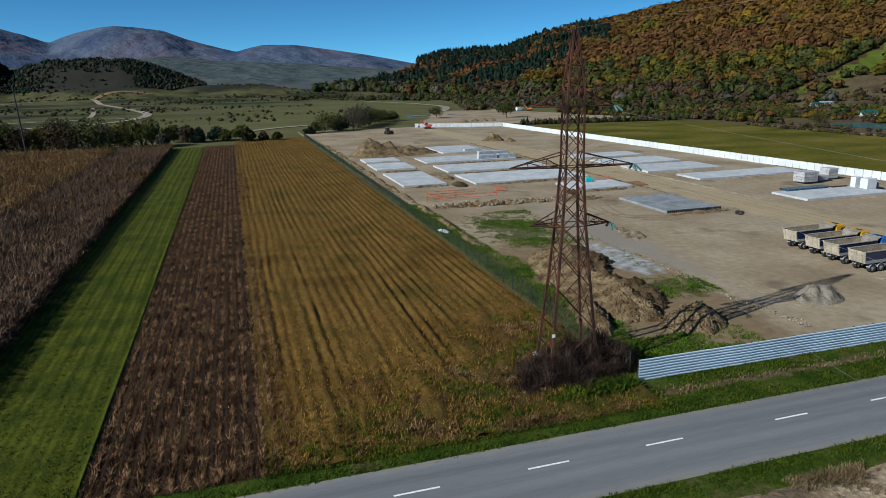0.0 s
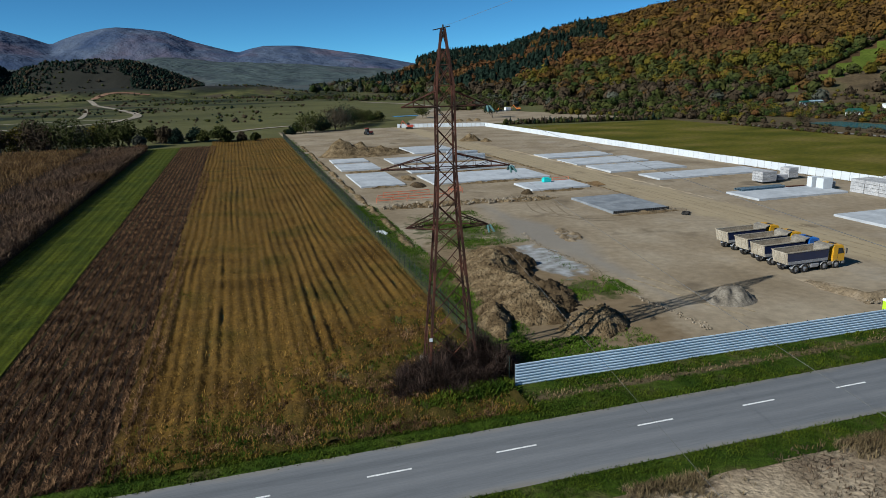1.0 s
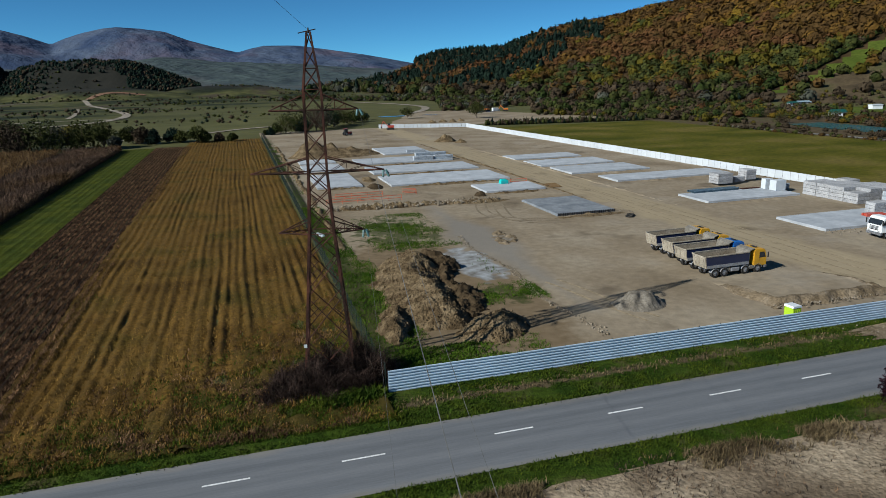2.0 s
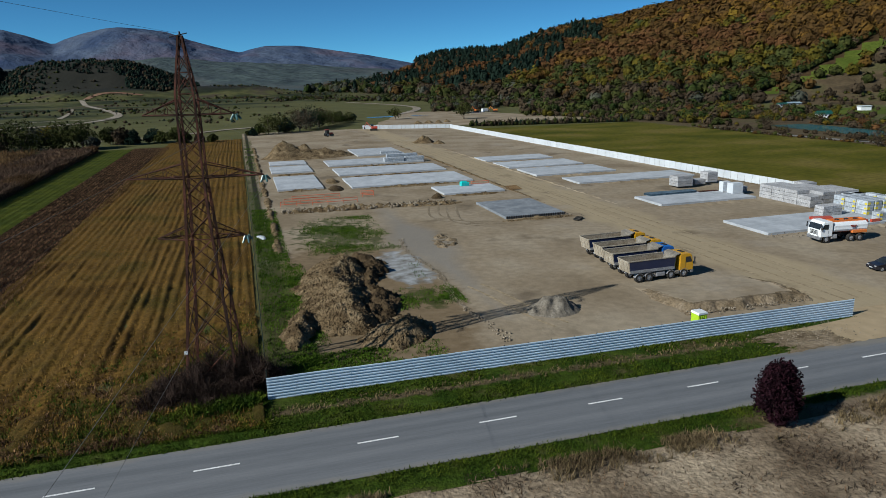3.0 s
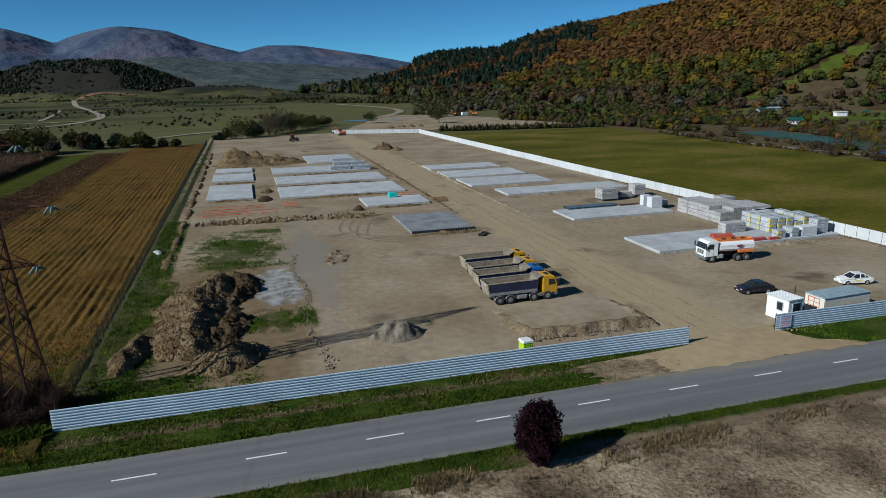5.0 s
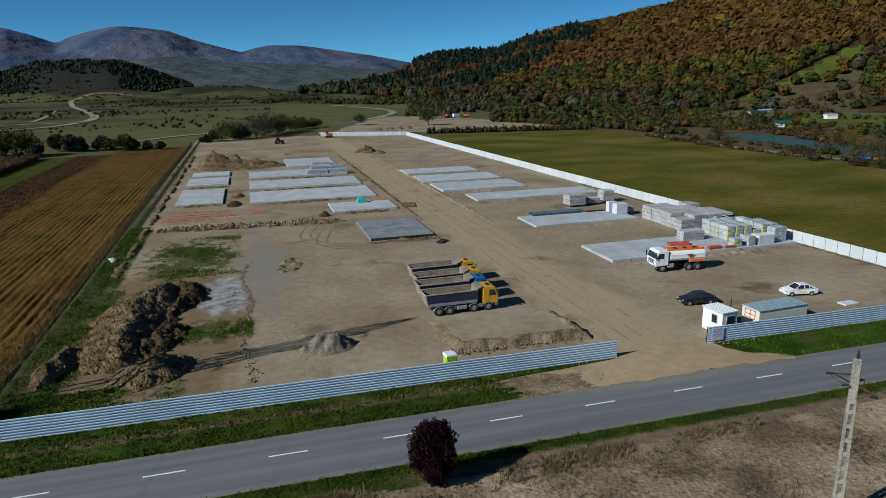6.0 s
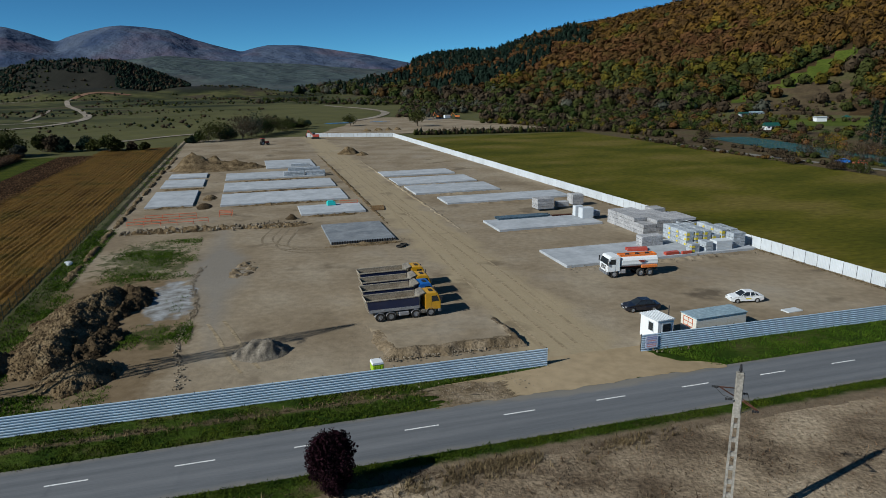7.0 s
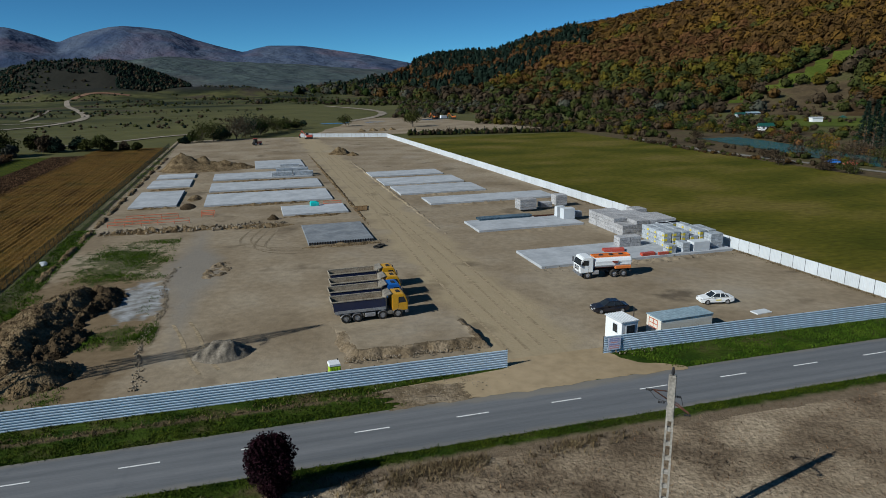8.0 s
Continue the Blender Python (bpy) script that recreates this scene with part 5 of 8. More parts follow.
def tanker():
    t = thing("tank_truck", 77.2, 21.7, 0.05, 174, "white fuel tank truck with orange top beside the slab", "tank truck", size=0.97)
    bm = bmesh.new()
    for s in (-1, 1):
        box(bm, 0.2, s * 0.4 - 0.06, 0.8, 6.8, s * 0.4 + 0.06, 1.05)
    box(bm, 0.2, -1.1, 0.75, 0.3, 1.1, 0.95)
    part("chassis", bm, M["dark_metal"], t)
    for x in (1.2, 2.5, 6.2):
        for s in (-1, 1):
            wheel(t, x, s * 0.98, 0.52, 0.45 if x < 4 else 0.32)
    bm = bmesh.new()
    seg = 20
    prof = [(1.12 * math.cos(a) * (1 + 0.12 * abs(math.sin(2 * a))), 2.0 + 0.78 * math.sin(a) * (1 + 0.12 * abs(math.sin(2 * a)))) for a in np.linspace(0, 2 * math.pi, seg, endpoint=False)]
    prism(bm, prof, 0.1, 5.2, "x")
    for f in bm.faces:
        c = f.calc_center_median()
        f.material_index = 1 if c.z > 2.62 and abs(f.normal.x) < 0.5 else 2 if c.z < 1.42 and abs(f.normal.x) < 0.5 else 0
    bmesh.ops.bevel(bm, geom=[e for e in bm.edges if abs((e.verts[0].co - e.verts[1].co).x) < 0.01], offset=0.06, segments=2, affect="EDGES")
    tank = part("tank", bm, [M["white"], M["orange"], M["maroon"]], t, "white tank with orange top and maroon belly")
    bm = bmesh.new()
    for s in (-1, 1):
        box(bm, 0.1, s * 0.55 - 0.05, 2.72, 5.2, s * 0.55 + 0.05, 2.92)
    box(bm, 0.1, -0.6, 2.72, 0.2, 0.6, 2.92)
    box(bm, 5.1, -0.6, 2.72, 5.2, 0.6, 2.92)
    part("top_coaming", bm, M["orange"], tank, "orange walkway edge")
    for x in (1.2, 2.6, 4.0):
        bm = bmesh.new()
        rod(bm, (x, 0, 2.75), (x, 0, 2.95), 0.28, 14)
        part("manhole", bm, M["dark_metal"], tank, "dark manhole lid")
    for s in (-1, 1):
        bm = bmesh.new()
        box(bm, 0.15, *sorted((s * 0.8, s * 1.2))[:1], 1.15, 2.4, sorted((s * 0.8, s * 1.2))[1], 1.55, 0.05)
        part("locker", bm, M["orange"], t, "orange side locker")
        bm = bmesh.new()
        box(bm, 4.6, *sorted((s * 0.7, s * 1.15))[:1], 0.55, 5.5, sorted((s * 0.7, s * 1.15))[1], 1.1, 0.06)
        part("fuel_tank", bm, M["rim"], t)
        bm = bmesh.new()
        for z, w in ((2.18, 0.45), (1.98, 0.30)):
            box(bm, 2.4 - w, *sorted((s * 1.23, s * 1.285))[:1], z, 2.4 + w, sorted((s * 1.23, s * 1.285))[1], z + 0.12)
        part("lettering_bar", bm, M["maroon"], t, "small red lettering too faint to read")
    cab(t, 5.45, 7.3, M["white"], floor=0.9, top=2.95)


tanker()


def sedan(u, v, turn, paint, label, saloon=True, stripe=None, size=0.88):
    t = thing("car", u, v, 0.05, turn, label, "car", size=size)
    half = 0.86
    bm = bmesh.new()
    low = [(-2.15, 0.38), (-2.2, 0.62), (-2.12, 0.92), (-1.5, 0.98), (0.85, 0.95), (1.9, 0.78), (2.18, 0.6), (2.16, 0.3)]
    arch = []
    for cx in (1.32, -1.3):
        arch += [(cx + 0.36 * math.cos(a), 0.3 + 0.36 * math.sin(a)) for a in np.linspace(0, math.pi, 9)]
    prism(bm, low + [(1.7, 0.24)] + arch[:9] + arch[9:] + [(-1.7, 0.26)], -half, half)
    for vt in bm.verts:
        # plan taper and tumblehome
        k = 1 - 0.10 * max(0, abs(vt.co.x) - 1.5) / 0.7 - 0.05 * max(0, vt.co.z - 0.62)
        vt.co.y *= k
    bmesh.ops.bevel(bm, geom=[e for e in bm.edges if e.calc_face_angle(0) > 0.6], offset=0.04, segments=2, affect="EDGES")
    body = part("body", bm, paint, t)
    # cabin: glass block under a painted roof
    bm = bmesh.new()
    base = [(-1.62, 0.95), (0.98, 0.93)]
    roof = [(-0.95, 1.40), (0.18, 1.42)]
    bot = [bm.verts.new((x, y, z)) for (x, z) in base for y in (-0.78, 0.78)]
    top = [bm.verts.new((x, y, z)) for (x, z) in roof for y in (-0.60, 0.60)]
    for a in ((0, 1), (1, 3), (3, 2), (2, 0)):
        bm.faces.new((bot[a[0]], bot[a[1]], top[a[1]], top[a[0]]))
    bm.faces.new((top[0], top[1], top[3], top[2]))
    bm.faces.new((bot[0], bot[2], bot[3], bot[1]))
    part("glasshouse", bm, M["glass"], body, "dark car windows")
    bm = bmesh.new()
    prism(bm, [(-1.08, 1.385), (-0.92, 1.44), (0.14, 1.46), (0.30, 1.40), (0.2, 1.38), (-0.9, 1.375)], -0.61, 0.61)
    bmesh.ops.bevel(bm, geom=list(bm.edges), offset=0.015, segments=1, affect="EDGES")
    part("roof", bm, paint, body)
    for s in (-1, 1):
        for p, q in (((0.99, s * 0.775, 0.92), (0.2, s * 0.595, 1.42)), ((-0.35, s * 0.79, 0.95), (-0.38, s * 0.61, 1.4)), ((-1.6, s * 0.78, 0.94), (-0.97, s * 0.60, 1.39)), ((-1.05, s * 0.79, 0.95), (-0.9, s * 0.61, 1.39))):
            bm = bmesh.new()
            rod(bm, p, q, 0.04, 4)
            part("pillar", bm, paint, body)
        bm = bmesh.new()
        box(bm, 0.55, s * 0.88 - 0.08, 0.92, 0.7, s * 0.88 + 0.08, 1.05, 0.02)
        part("mirror", bm, paint, body)
        bm = bmesh.new()
        box(bm, 2.0, s * 0.58 - 0.16, 0.60, 2.16, s * 0.58 + 0.16, 0.74, 0.03)
        part("headlight", bm, M["rim"], body, "clear headlight")
        bm = bmesh.new()
        box(bm, -2.19, s * 0.6 - 0.14, 0.66, -2.08, s * 0.6 + 0.14, 0.84, 0.02)
        part("tail_light", bm, M["red"], body, "red tail light")
        if stripe:
            bm = bmesh.new()
            box(bm, -0.45, *sorted((s * 0.845, s * 0.868))[:1], 0.52, 0.25, sorted((s * 0.845, s * 0.868))[1], 0.66)
            part("side_marking", bm, stripe, body, "pale yellow side marking")
    bm = bmesh.new()
    box(bm, 2.14, -0.26, 0.40, 2.185, 0.26, 0.50)
    part("number_plate", bm, M["white_sheet"], body)
    for x in (1.32, -1.3):
        for s in (-1, 1):
            wheel(t, x, s * 0.77, 0.31, 0.2, 0.68)
    return t


sedan(67.6, 9.5, 172, M["black"], "black saloon car parked on the dusty yard", size=0.92)
sedan(80.4, 8.5, 168, M["white"], "white saloon car with pale yellow side marking", stripe=M["yellow_tag"])

# ---- cabins ----
def booth():
    t = thing("guard_booth", 63.8, 0.55, 0.05, 6, "small white guard cabin with square windows behind the fence", "cabin")
    L, W, H = 1.9, 2.6, 2.2
    bm = bmesh.new()
    box(bm, 0, 0, 0, L, W, H, 0.03)
    wall = part("wall", bm, M["white"], t)
    bm = bmesh.new()
    top = []
    for k in range(8):
        x = -0.08 + k * (L + 0.16) / 8
        top += [(x, H + 0.09), (x + 0.10, H + 0.09), (x + 0.12, H + 0.14), (x + 0.20, H + 0.14)]
    prism(bm, [(-0.08, H), *top, (L + 0.08, H + 0.09), (L + 0.08, H)], -0.08, W + 0.08)
    part("roof", bm, M["white_sheet"], t, "ribbed white roof")
    for f in ("w", "s"):
        bm, bm2 = bmesh.new(), bmesh.new()
        if f == "w":
            box(bm, -0.03, 0.55, 0.95, 0.01, 1.4, 1.95)
            box(bm2, -0.045, 0.65, 1.05, -0.02, 1.3, 1.85)
        else:
            box(bm, 0.5, -0.03, 0.95, 1.6, 0.01, 1.95)
            box(bm2, 0.6, -0.045, 1.05, 1.5, -0.02, 1.85)
        w = part("window", bm, M["white_sheet"], t)
        part("pane", bm2, M["glass"], w, "dark window pane")
    bm = bmesh.new()
    rod(bm, (2.6, 1.6, 0), (2.6, 1.6, 3.0), 0.05, 6)
    part("mast", bm, M["dark_metal"], t, "thin dark pipe")


def container():
    t = thing("site_container", 68.1, 0.55, 0.05, 3, "long cream site container with a blue-grey roof", "container")
    L, W, H = 6.1, 2.3, 1.95
    bm = bmesh.new()
    box(bm, 0, 0, 0, L, W, H, 0.02)
    part("wall", bm, M["cream"], t)
    bm = bmesh.new()
    box(bm, -0.06, -0.08, H, L + 0.06, W + 0.08, H + 0.09, 0.02)
    part("roof", bm, M["roof_blue"], t, "blue-grey roof sheet")
    bm = bmesh.new()
    for y0, y1, z0, z1 in ((0.5, 1.9, 1.75, 1.82), (0.5, 1.9, 0.9, 0.97), (0.5, 0.57, 0.9, 1.82), (1.83, 1.9, 0.9, 1.82), (1.15, 1.22, 0.9, 1.82), (0.5, 1.9, 1.32, 1.38)):
        box(bm, -0.03, y0, z0, -0.005, y1, z1)
    part("painted_mark", bm, M["rail"], t, "orange painted frame mark")
    p = thing("board", 82.0, 3.5, 0.05, 4, "flat white board lying on the yard", "board")
    bm = bmesh.new()
    box(bm, 0, 0, 0, 2.0, 1.1, 0.14, 0.02)
    part("sheet", bm, M["white_sheet"], p)


def toilet():
    t = thing("portable_toilet", 36.5, 0.85, 0.05, 3, "lime green portable toilet cabin with a white roof", "portable toilet", size=0.8)
    bm = bmesh.new()
    box(bm, -0.6, -0.6, 0, 0.6, 0.6, 2.0, 0.04)
    for k in range(4):
        box(bm, -0.5 + k * 0.28, -0.625, 0.2, -0.38 + k * 0.28, -0.6, 1.8)
    part("wall", bm, M["lime_green"], t)
    bm = bmesh.new()
    prism(bm, [(-0.64, 1.98), (0.64, 1.98), (0.56, 2.2), (-0.56, 2.2)], -0.64, 0.64)
    part("roof", bm, M["white"], t, "white translucent roof")
    bm = bmesh.new()
    rod(bm, (0.45, 0.45, 2.1), (0.45, 0.45, 2.4), 0.05, 6)
    part("vent_pipe", bm, M["dark_metal"], t)


booth()
container()
toilet()


# ---- stacked building material ----
def stack(u, v, z, w, d, tiers, tier_h, cols, material, label, tag=False, turn=0.0, name="block_stack"):
    t = thing(name, u, v, z, turn, label, "stack", "stacks of building blocks")
    for k in range(tiers):
        for c in range(cols):
            bm = bmesh.new()
            x0 = w * c / cols
            j = 0.03 * noise.noise(Vector((u + k, v + c, 3.3)))
            z0, hh = k * tier_h + 0.03, tier_h - 0.05
            side = [(j, z0), (j, z0 + hh * 0.31), (j + 0.03, z0 + hh * 0.33), (j, z0 + hh * 0.35), (j, z0 + hh * 0.64), (j + 0.03, z0 + hh * 0.66), (j, z0 + hh * 0.68), (j, z0 + hh)]
            prism(bm, side + [(d + 2 * j - y, z) for y, z in reversed(side)], x0 + 0.02 + j, x0 + w / cols - 0.02 + j, "x")
            blk = part("pack", bm, material, t)
            if tag:
                bm = bmesh.new()
                box(bm, x0 + 0.05 + j, -0.012 + j, k * tier_h + 0.10, x0 + 0.55 + j, j - 0.004, k * tier_h + tier_h * 0.68)
                box(bm, x0 - 0.002 + j + 0.006, 0.1, k * tier_h + 0.12, x0 + 0.014 + j, 0.5, k * tier_h + tier_h * 0.55)
                part("label", bm, M["yellow_tag"], blk, "yellow printed label")
    return t


g = np.random.default_rng(3)
for i in range(4):
    for k in range(4):
        tiers = 4 if (i + k) % 5 else 3
        stack(87.5 + i * 2.45 + g.uniform(-0.05, 0.05), 40.6 + k * 2.9, 0.05, 2.4, 2.8, tiers, 0.6, 1, M["block"], "tall grey stack of concrete kerb blocks on the ground")
for i in range(6):
    for k in range(3):
        if i == 5 and k == 2:
            continue
        stack(88.9 + i * 1.45 + k * 0.12, 31.4 + k * 2.2 - i * 0.12, 0.42, 1.25, 1.95, 3 if i != 3 else 2, 0.72, 1, M["pack"], "pale film-wrapped block packs with yellow labels on the slab", True)
for i in range(2):
    for k in range(2):
        stack(93.2 + i * 2.1, 38.2 + k * 0.4 + i * 0.4, 0.05, 1.8, 1.7, 3, 0.7, 1, M["pack"], "pale wrapped block packs beside the white fence", True)
stack(82.6, 33.2, 0.42, 3.6, 1.7, 3, 0.5, 2, M["block"], "low grey stack of concrete blocks on the slab")
stack(87.3, 27.8, 0.42, 1.3, 1.3, 2, 0.6, 1, M["pack"], "small pale wrapped pack with a yellow label", True)
stack(89.6, 27.7, 0.42, 1.2, 1.9, 2, 0.7, 1, M["pack"], "pale wrapped pack of blocks on the slab end")
stack(91.5, 27.8, 0.42, 2.7, 1.7, 1, 1.35, 1, M["white_sheet"], "large white crate of insulation boards on the slab", name="crate")
stack(94.9, 28.6, 0.42, 2.1, 1.6, 3, 0.7, 1, M["pack"], "grey wrapped block packs at the slab end")
stack(79.9, 65.2, 0.42, 3.4, 2.8, 4, 0.5, 1, M["block"], "grey stack of concrete blocks on a slab")
stack(84.6, 66.2, 0.42, 2.4, 1.6, 2, 0.5, 1, M["block"], "low grey stack of concrete blocks on a slab")
stack(88.5, 67.6, 0.42, 2.4, 2.4, 4, 0.5, 1, M["block"], "grey stack of concrete blocks beside white fence")
stack(83.9, 54.6, 0.42, 2.2, 1.6, 1, 1.9, 1, M["white_sheet"], "white upright packs standing on the slab", name="crate")
stack(83.7, 57.0, 0.42, 1.6, 1.1, 1, 1.9, 1, M["white_sheet"], "white upright packs at the slab corner", name="crate")
stack(86.5, 55.8, 0.42, 1.6, 1.4, 1, 1.0, 1, M["pack"], "pale wrapped pack beside the white packs")
stack(35.8, 131.2, 0.42, 5.4, 1.5, 2, 0.55, 3, M["pack"], "pale grey hollow-core floor planks stacked on the slab", name="plank_stack")
stack(41.6, 131.4, 0.42, 5.2, 1.5, 2, 0.55, 3, M["pack"], "pale grey floor planks stacked on the slab", name="plank_stack")
stack(37.2, 134.6, 0.42, 8.6, 1.6, 3, 0.55, 4, M["pack"], "pale grey floor planks stacked three high", name="plank_stack")
stack(39.0, 152.0, 0.42, 5.6, 1.5, 1, 0.7, 3, M["pack"], "pale packs lying on the far slab", name="plank_stack")


def steel_bundle():
    t = thing("steel_bundle", 69.3, 58.3, 0.42, 1, "long blue-grey steel sections bundled on the slab", "steel bundle")
    for k in range(7):
        bm = bmesh.new()
        y = k * 0.3
        prism(bm, [(y, 0), (y + 0.24, 0), (y + 0.24, 0.06), (y + 0.15, 0.06), (y + 0.15, 0.3), (y + 0.24, 0.3), (y + 0.24, 0.36), (y, 0.36), (y, 0.3), (y + 0.09, 0.3), (y + 0.09, 0.06), (y, 0.06)], 0.5 * (k % 2), 9.6 + 0.4 * (k % 3), "x")
        part("beam", bm, M["steel_pile"], t)
    t = thing("rebar_bundle", 79.8, 58.4, 0.42, 0, "brown rebar rods bundled on the slab", "rebar")
    for k in range(10):
        bm = bmesh.new()
        rod(bm, (0.1 * (k % 3), 0.09 * k, 0.05 + 0.06 * (k % 2)), (4.2, 0.09 * k + 0.05, 0.05), 0.035, 5)
        part("rod", bm, M["rust"], t)


steel_bundle()


def red_beams(u, v, z, turn, n, ln, label):
    t = thing("formwork_beam_stack", u, v, z, turn, label, "formwork")
    for k in range(n):
        bm = bmesh.new()
        box(bm, 0.1 * (k % 2), k * 0.42, 0, ln + 0.1 * (k % 3), k * 0.42 + 0.32, 0.4, 0.02)
        part("beam", bm, M["red"], t)


red_beams(79.1, 31.4, 0.42, -12, 3, 3.0, "red steel formwork beams lying on the slab")
red_beams(83.0, 27.6, 0.42, 4, 2, 2.2, "maroon formwork beams at the slab edge")
red_beams(85.6, 27.5, 0.42, 0, 1, 1.6, "short red formwork beam on the slab edge")


def guard_rails(u0, v0, u1, v1, label):
    ln = math.hypot(u1 - u0, v1 - v0)
    t = thing("guard_rail", u0, v0, 0.05, math.degrees(math.atan2(v1 - v0, u1 - u0)), label, "guard rail", "orange guard rails")
    n = max(1, round(ln / 2.6))
    for k in range(n + 1):
        bm = bmesh.new()
        rod(bm, (ln * k / n, 0, 0), (ln * k / n, 0, 1.0), 0.05, 6)
        part("post", bm, M["rail"], t)
    for z in (0.45, 0.95):
        bm = bmesh.new()
        rod(bm, (0, 0, z), (ln, 0, z), 0.06, 6)
        part("rail", bm, M["rail"], t)


guard_rails(5.4, 76.2, 16.6, 76.0, "orange-red steel guard rail round the excavation")
guard_rails(16.6, 76.0, 19.2, 76.2, "orange-red steel guard rail at the excavation corner")
guard_rails(7.8, 81.6, 16.8, 81.8, "orange-red steel guard rail beside bare soil")
guard_rails(6.2, 79.0, 12.0, 79.1, "orange-red steel guard rail on bare soil")
guard_rails(21.0, 82.6, 23.4, 82.2, "short orange-red guard rail on soil")
guard_rails(21.0, 80.9, 23.2, 80.7, "short orange-red guard rail on soil")
guard_rails(44.6, 85.2, 48.2, 85.0, "red guard rail on the slab edge")


def odds():
    bm = bmesh.new()
    box(bm, 0, 0, 0, 1.7, 1.1, 0.75, 0.06)
    box(bm, 0.1, 0.1, 0.75, 1.3, 0.9, 0.95, 0.05)
    solo("tarpaulin_pile", bm, M["teal"], 41.8, 83.4, 0.42, 4, "bright turquoise wrapped pile on the slab", "tarpaulin")
    bm = bmesh.new()
    for k in range(5):
        box(bm, k * 0.5, 0.03 * k, 0.02 * k, k * 0.5 + 0.45, 4.8 + 0.03 * k, 0.08 + 0.02 * k)
    solo("steel_plate", bm, mat("rusty plate", [(0.14, 0.085, 0.04), (0.2, 0.13, 0.065)], bump=0.1), 49.8, 77.2, 0.08, -10, "rust-brown planks lying on the soil", "planks")
    for u, v in ((48.6, 46.4), (49.4, 47.3)):
        bm = bmesh.new()
        seg, tube = 20, 6
        rows = [[bm.verts.new(((0.5 + 0.14 * math.cos(2 * math.pi * b / tube)) * math.cos(2 * math.pi * a / seg), (0.5 + 0.14 * math.cos(2 * math.pi * b / tube)) * math.sin(2 * math.pi * a / seg), 0.14 + 0.14 * math.sin(2 * math.pi * b / tube))) for b in range(tube)] for a in range(seg)]
        for a in range(seg):
            for b in range(tube):
                bm.faces.new((rows[a][b], rows[(a + 1) % seg][b], rows[(a + 1) % seg][(b + 1) % tube], rows[a][(b + 1) % tube]))
        solo("old_tyre", bm, M["rubber"], u, v, 0.05, 0, "old black tyre lying on the soil", "tyre")
    # ribs along the front edge of the dark slab
    t = thing("rib_edge", 38.7, 51.05, 0, 0, "row of dark ribs along the grey slab edge", "slab edge")
    for k in range(26):
        bm = bmesh.new()
        box(bm, k * 0.4, 0, 0.05, k * 0.4 + 0.2, 0.14, 0.5)
        part("rib", bm, M["dark_metal"], t)


odds()


# ---- heaps ----
def stone(bm, q, x, y, z, r):
    m = Matrix.LocRotScale((x, y, z), Euler(q.uniform(0, 6, 3)), (r * q.uniform(0.7, 1.3), r * q.uniform(0.7, 1.3), r * q.uniform(0.5, 0.9)))
    bmesh.ops.create_icosphere(bm, subdivisions=1, radius=1, matrix=m)


def heap(name, u, v, lu, lv, h, material, label, category, turn=0.0, step=0.3, rough=0.35, seed=0.0, peaks=(), clods=0.5):
    """An uneven tipped heap; peaks are (along, across, share) crests inside the outline."""
    nu, nv = max(8, int(lu / step)), max(8, int(lv / step))
    verts, faces = [], []
    for j in range(nv + 1):
        for i in range(nu + 1):
            x, y = (i / nu - 0.5) * lu, (j / nv - 0.5) * lv
            e = math.hypot(2 * x / lu, 2 * y / lv) * (1 + 0.22 * lump(x, y, 3.0 / max(lu, lv), seed))
            body = max(0.0, 1 - e)
            if peaks:
                z = 0
                for px, py, s in peaks:
                    d = math.hypot((x - px * lu) / lu, (y - py * lv) / lv) * 3.2
                    z = max(z, s * max(0, 1 - d))
                z = max(z, 0.25 * body) * (1 if e < 1 else 0) * min(1, body * 4)
            else:
                z = min(body * 1.35, 0.55 + 0.45 * body)
            z = z * h * (1 + rough * fractal(x, y, 0.5, 3, seed)) + clods * 0.42 * min(1, body * 3) * (fractal(x, y, 1.1, 3, seed + 9) + 0.1)
            verts.append((x, y, z - 0.06 if e < 1.02 else -0.12))
    for j in range(nv):
        for i in range(nu):
            a = j * (nu + 1) + i
            faces.append((a, a + 1, a + nu + 2, a + nu + 1))
    ob = mesh_np(name, verts, faces, material, label, category, "", smooth=False, plan=False)
    ob.matrix_world = SITE @ pose(u, v, 0.05, 0, 0, turn)
    return ob


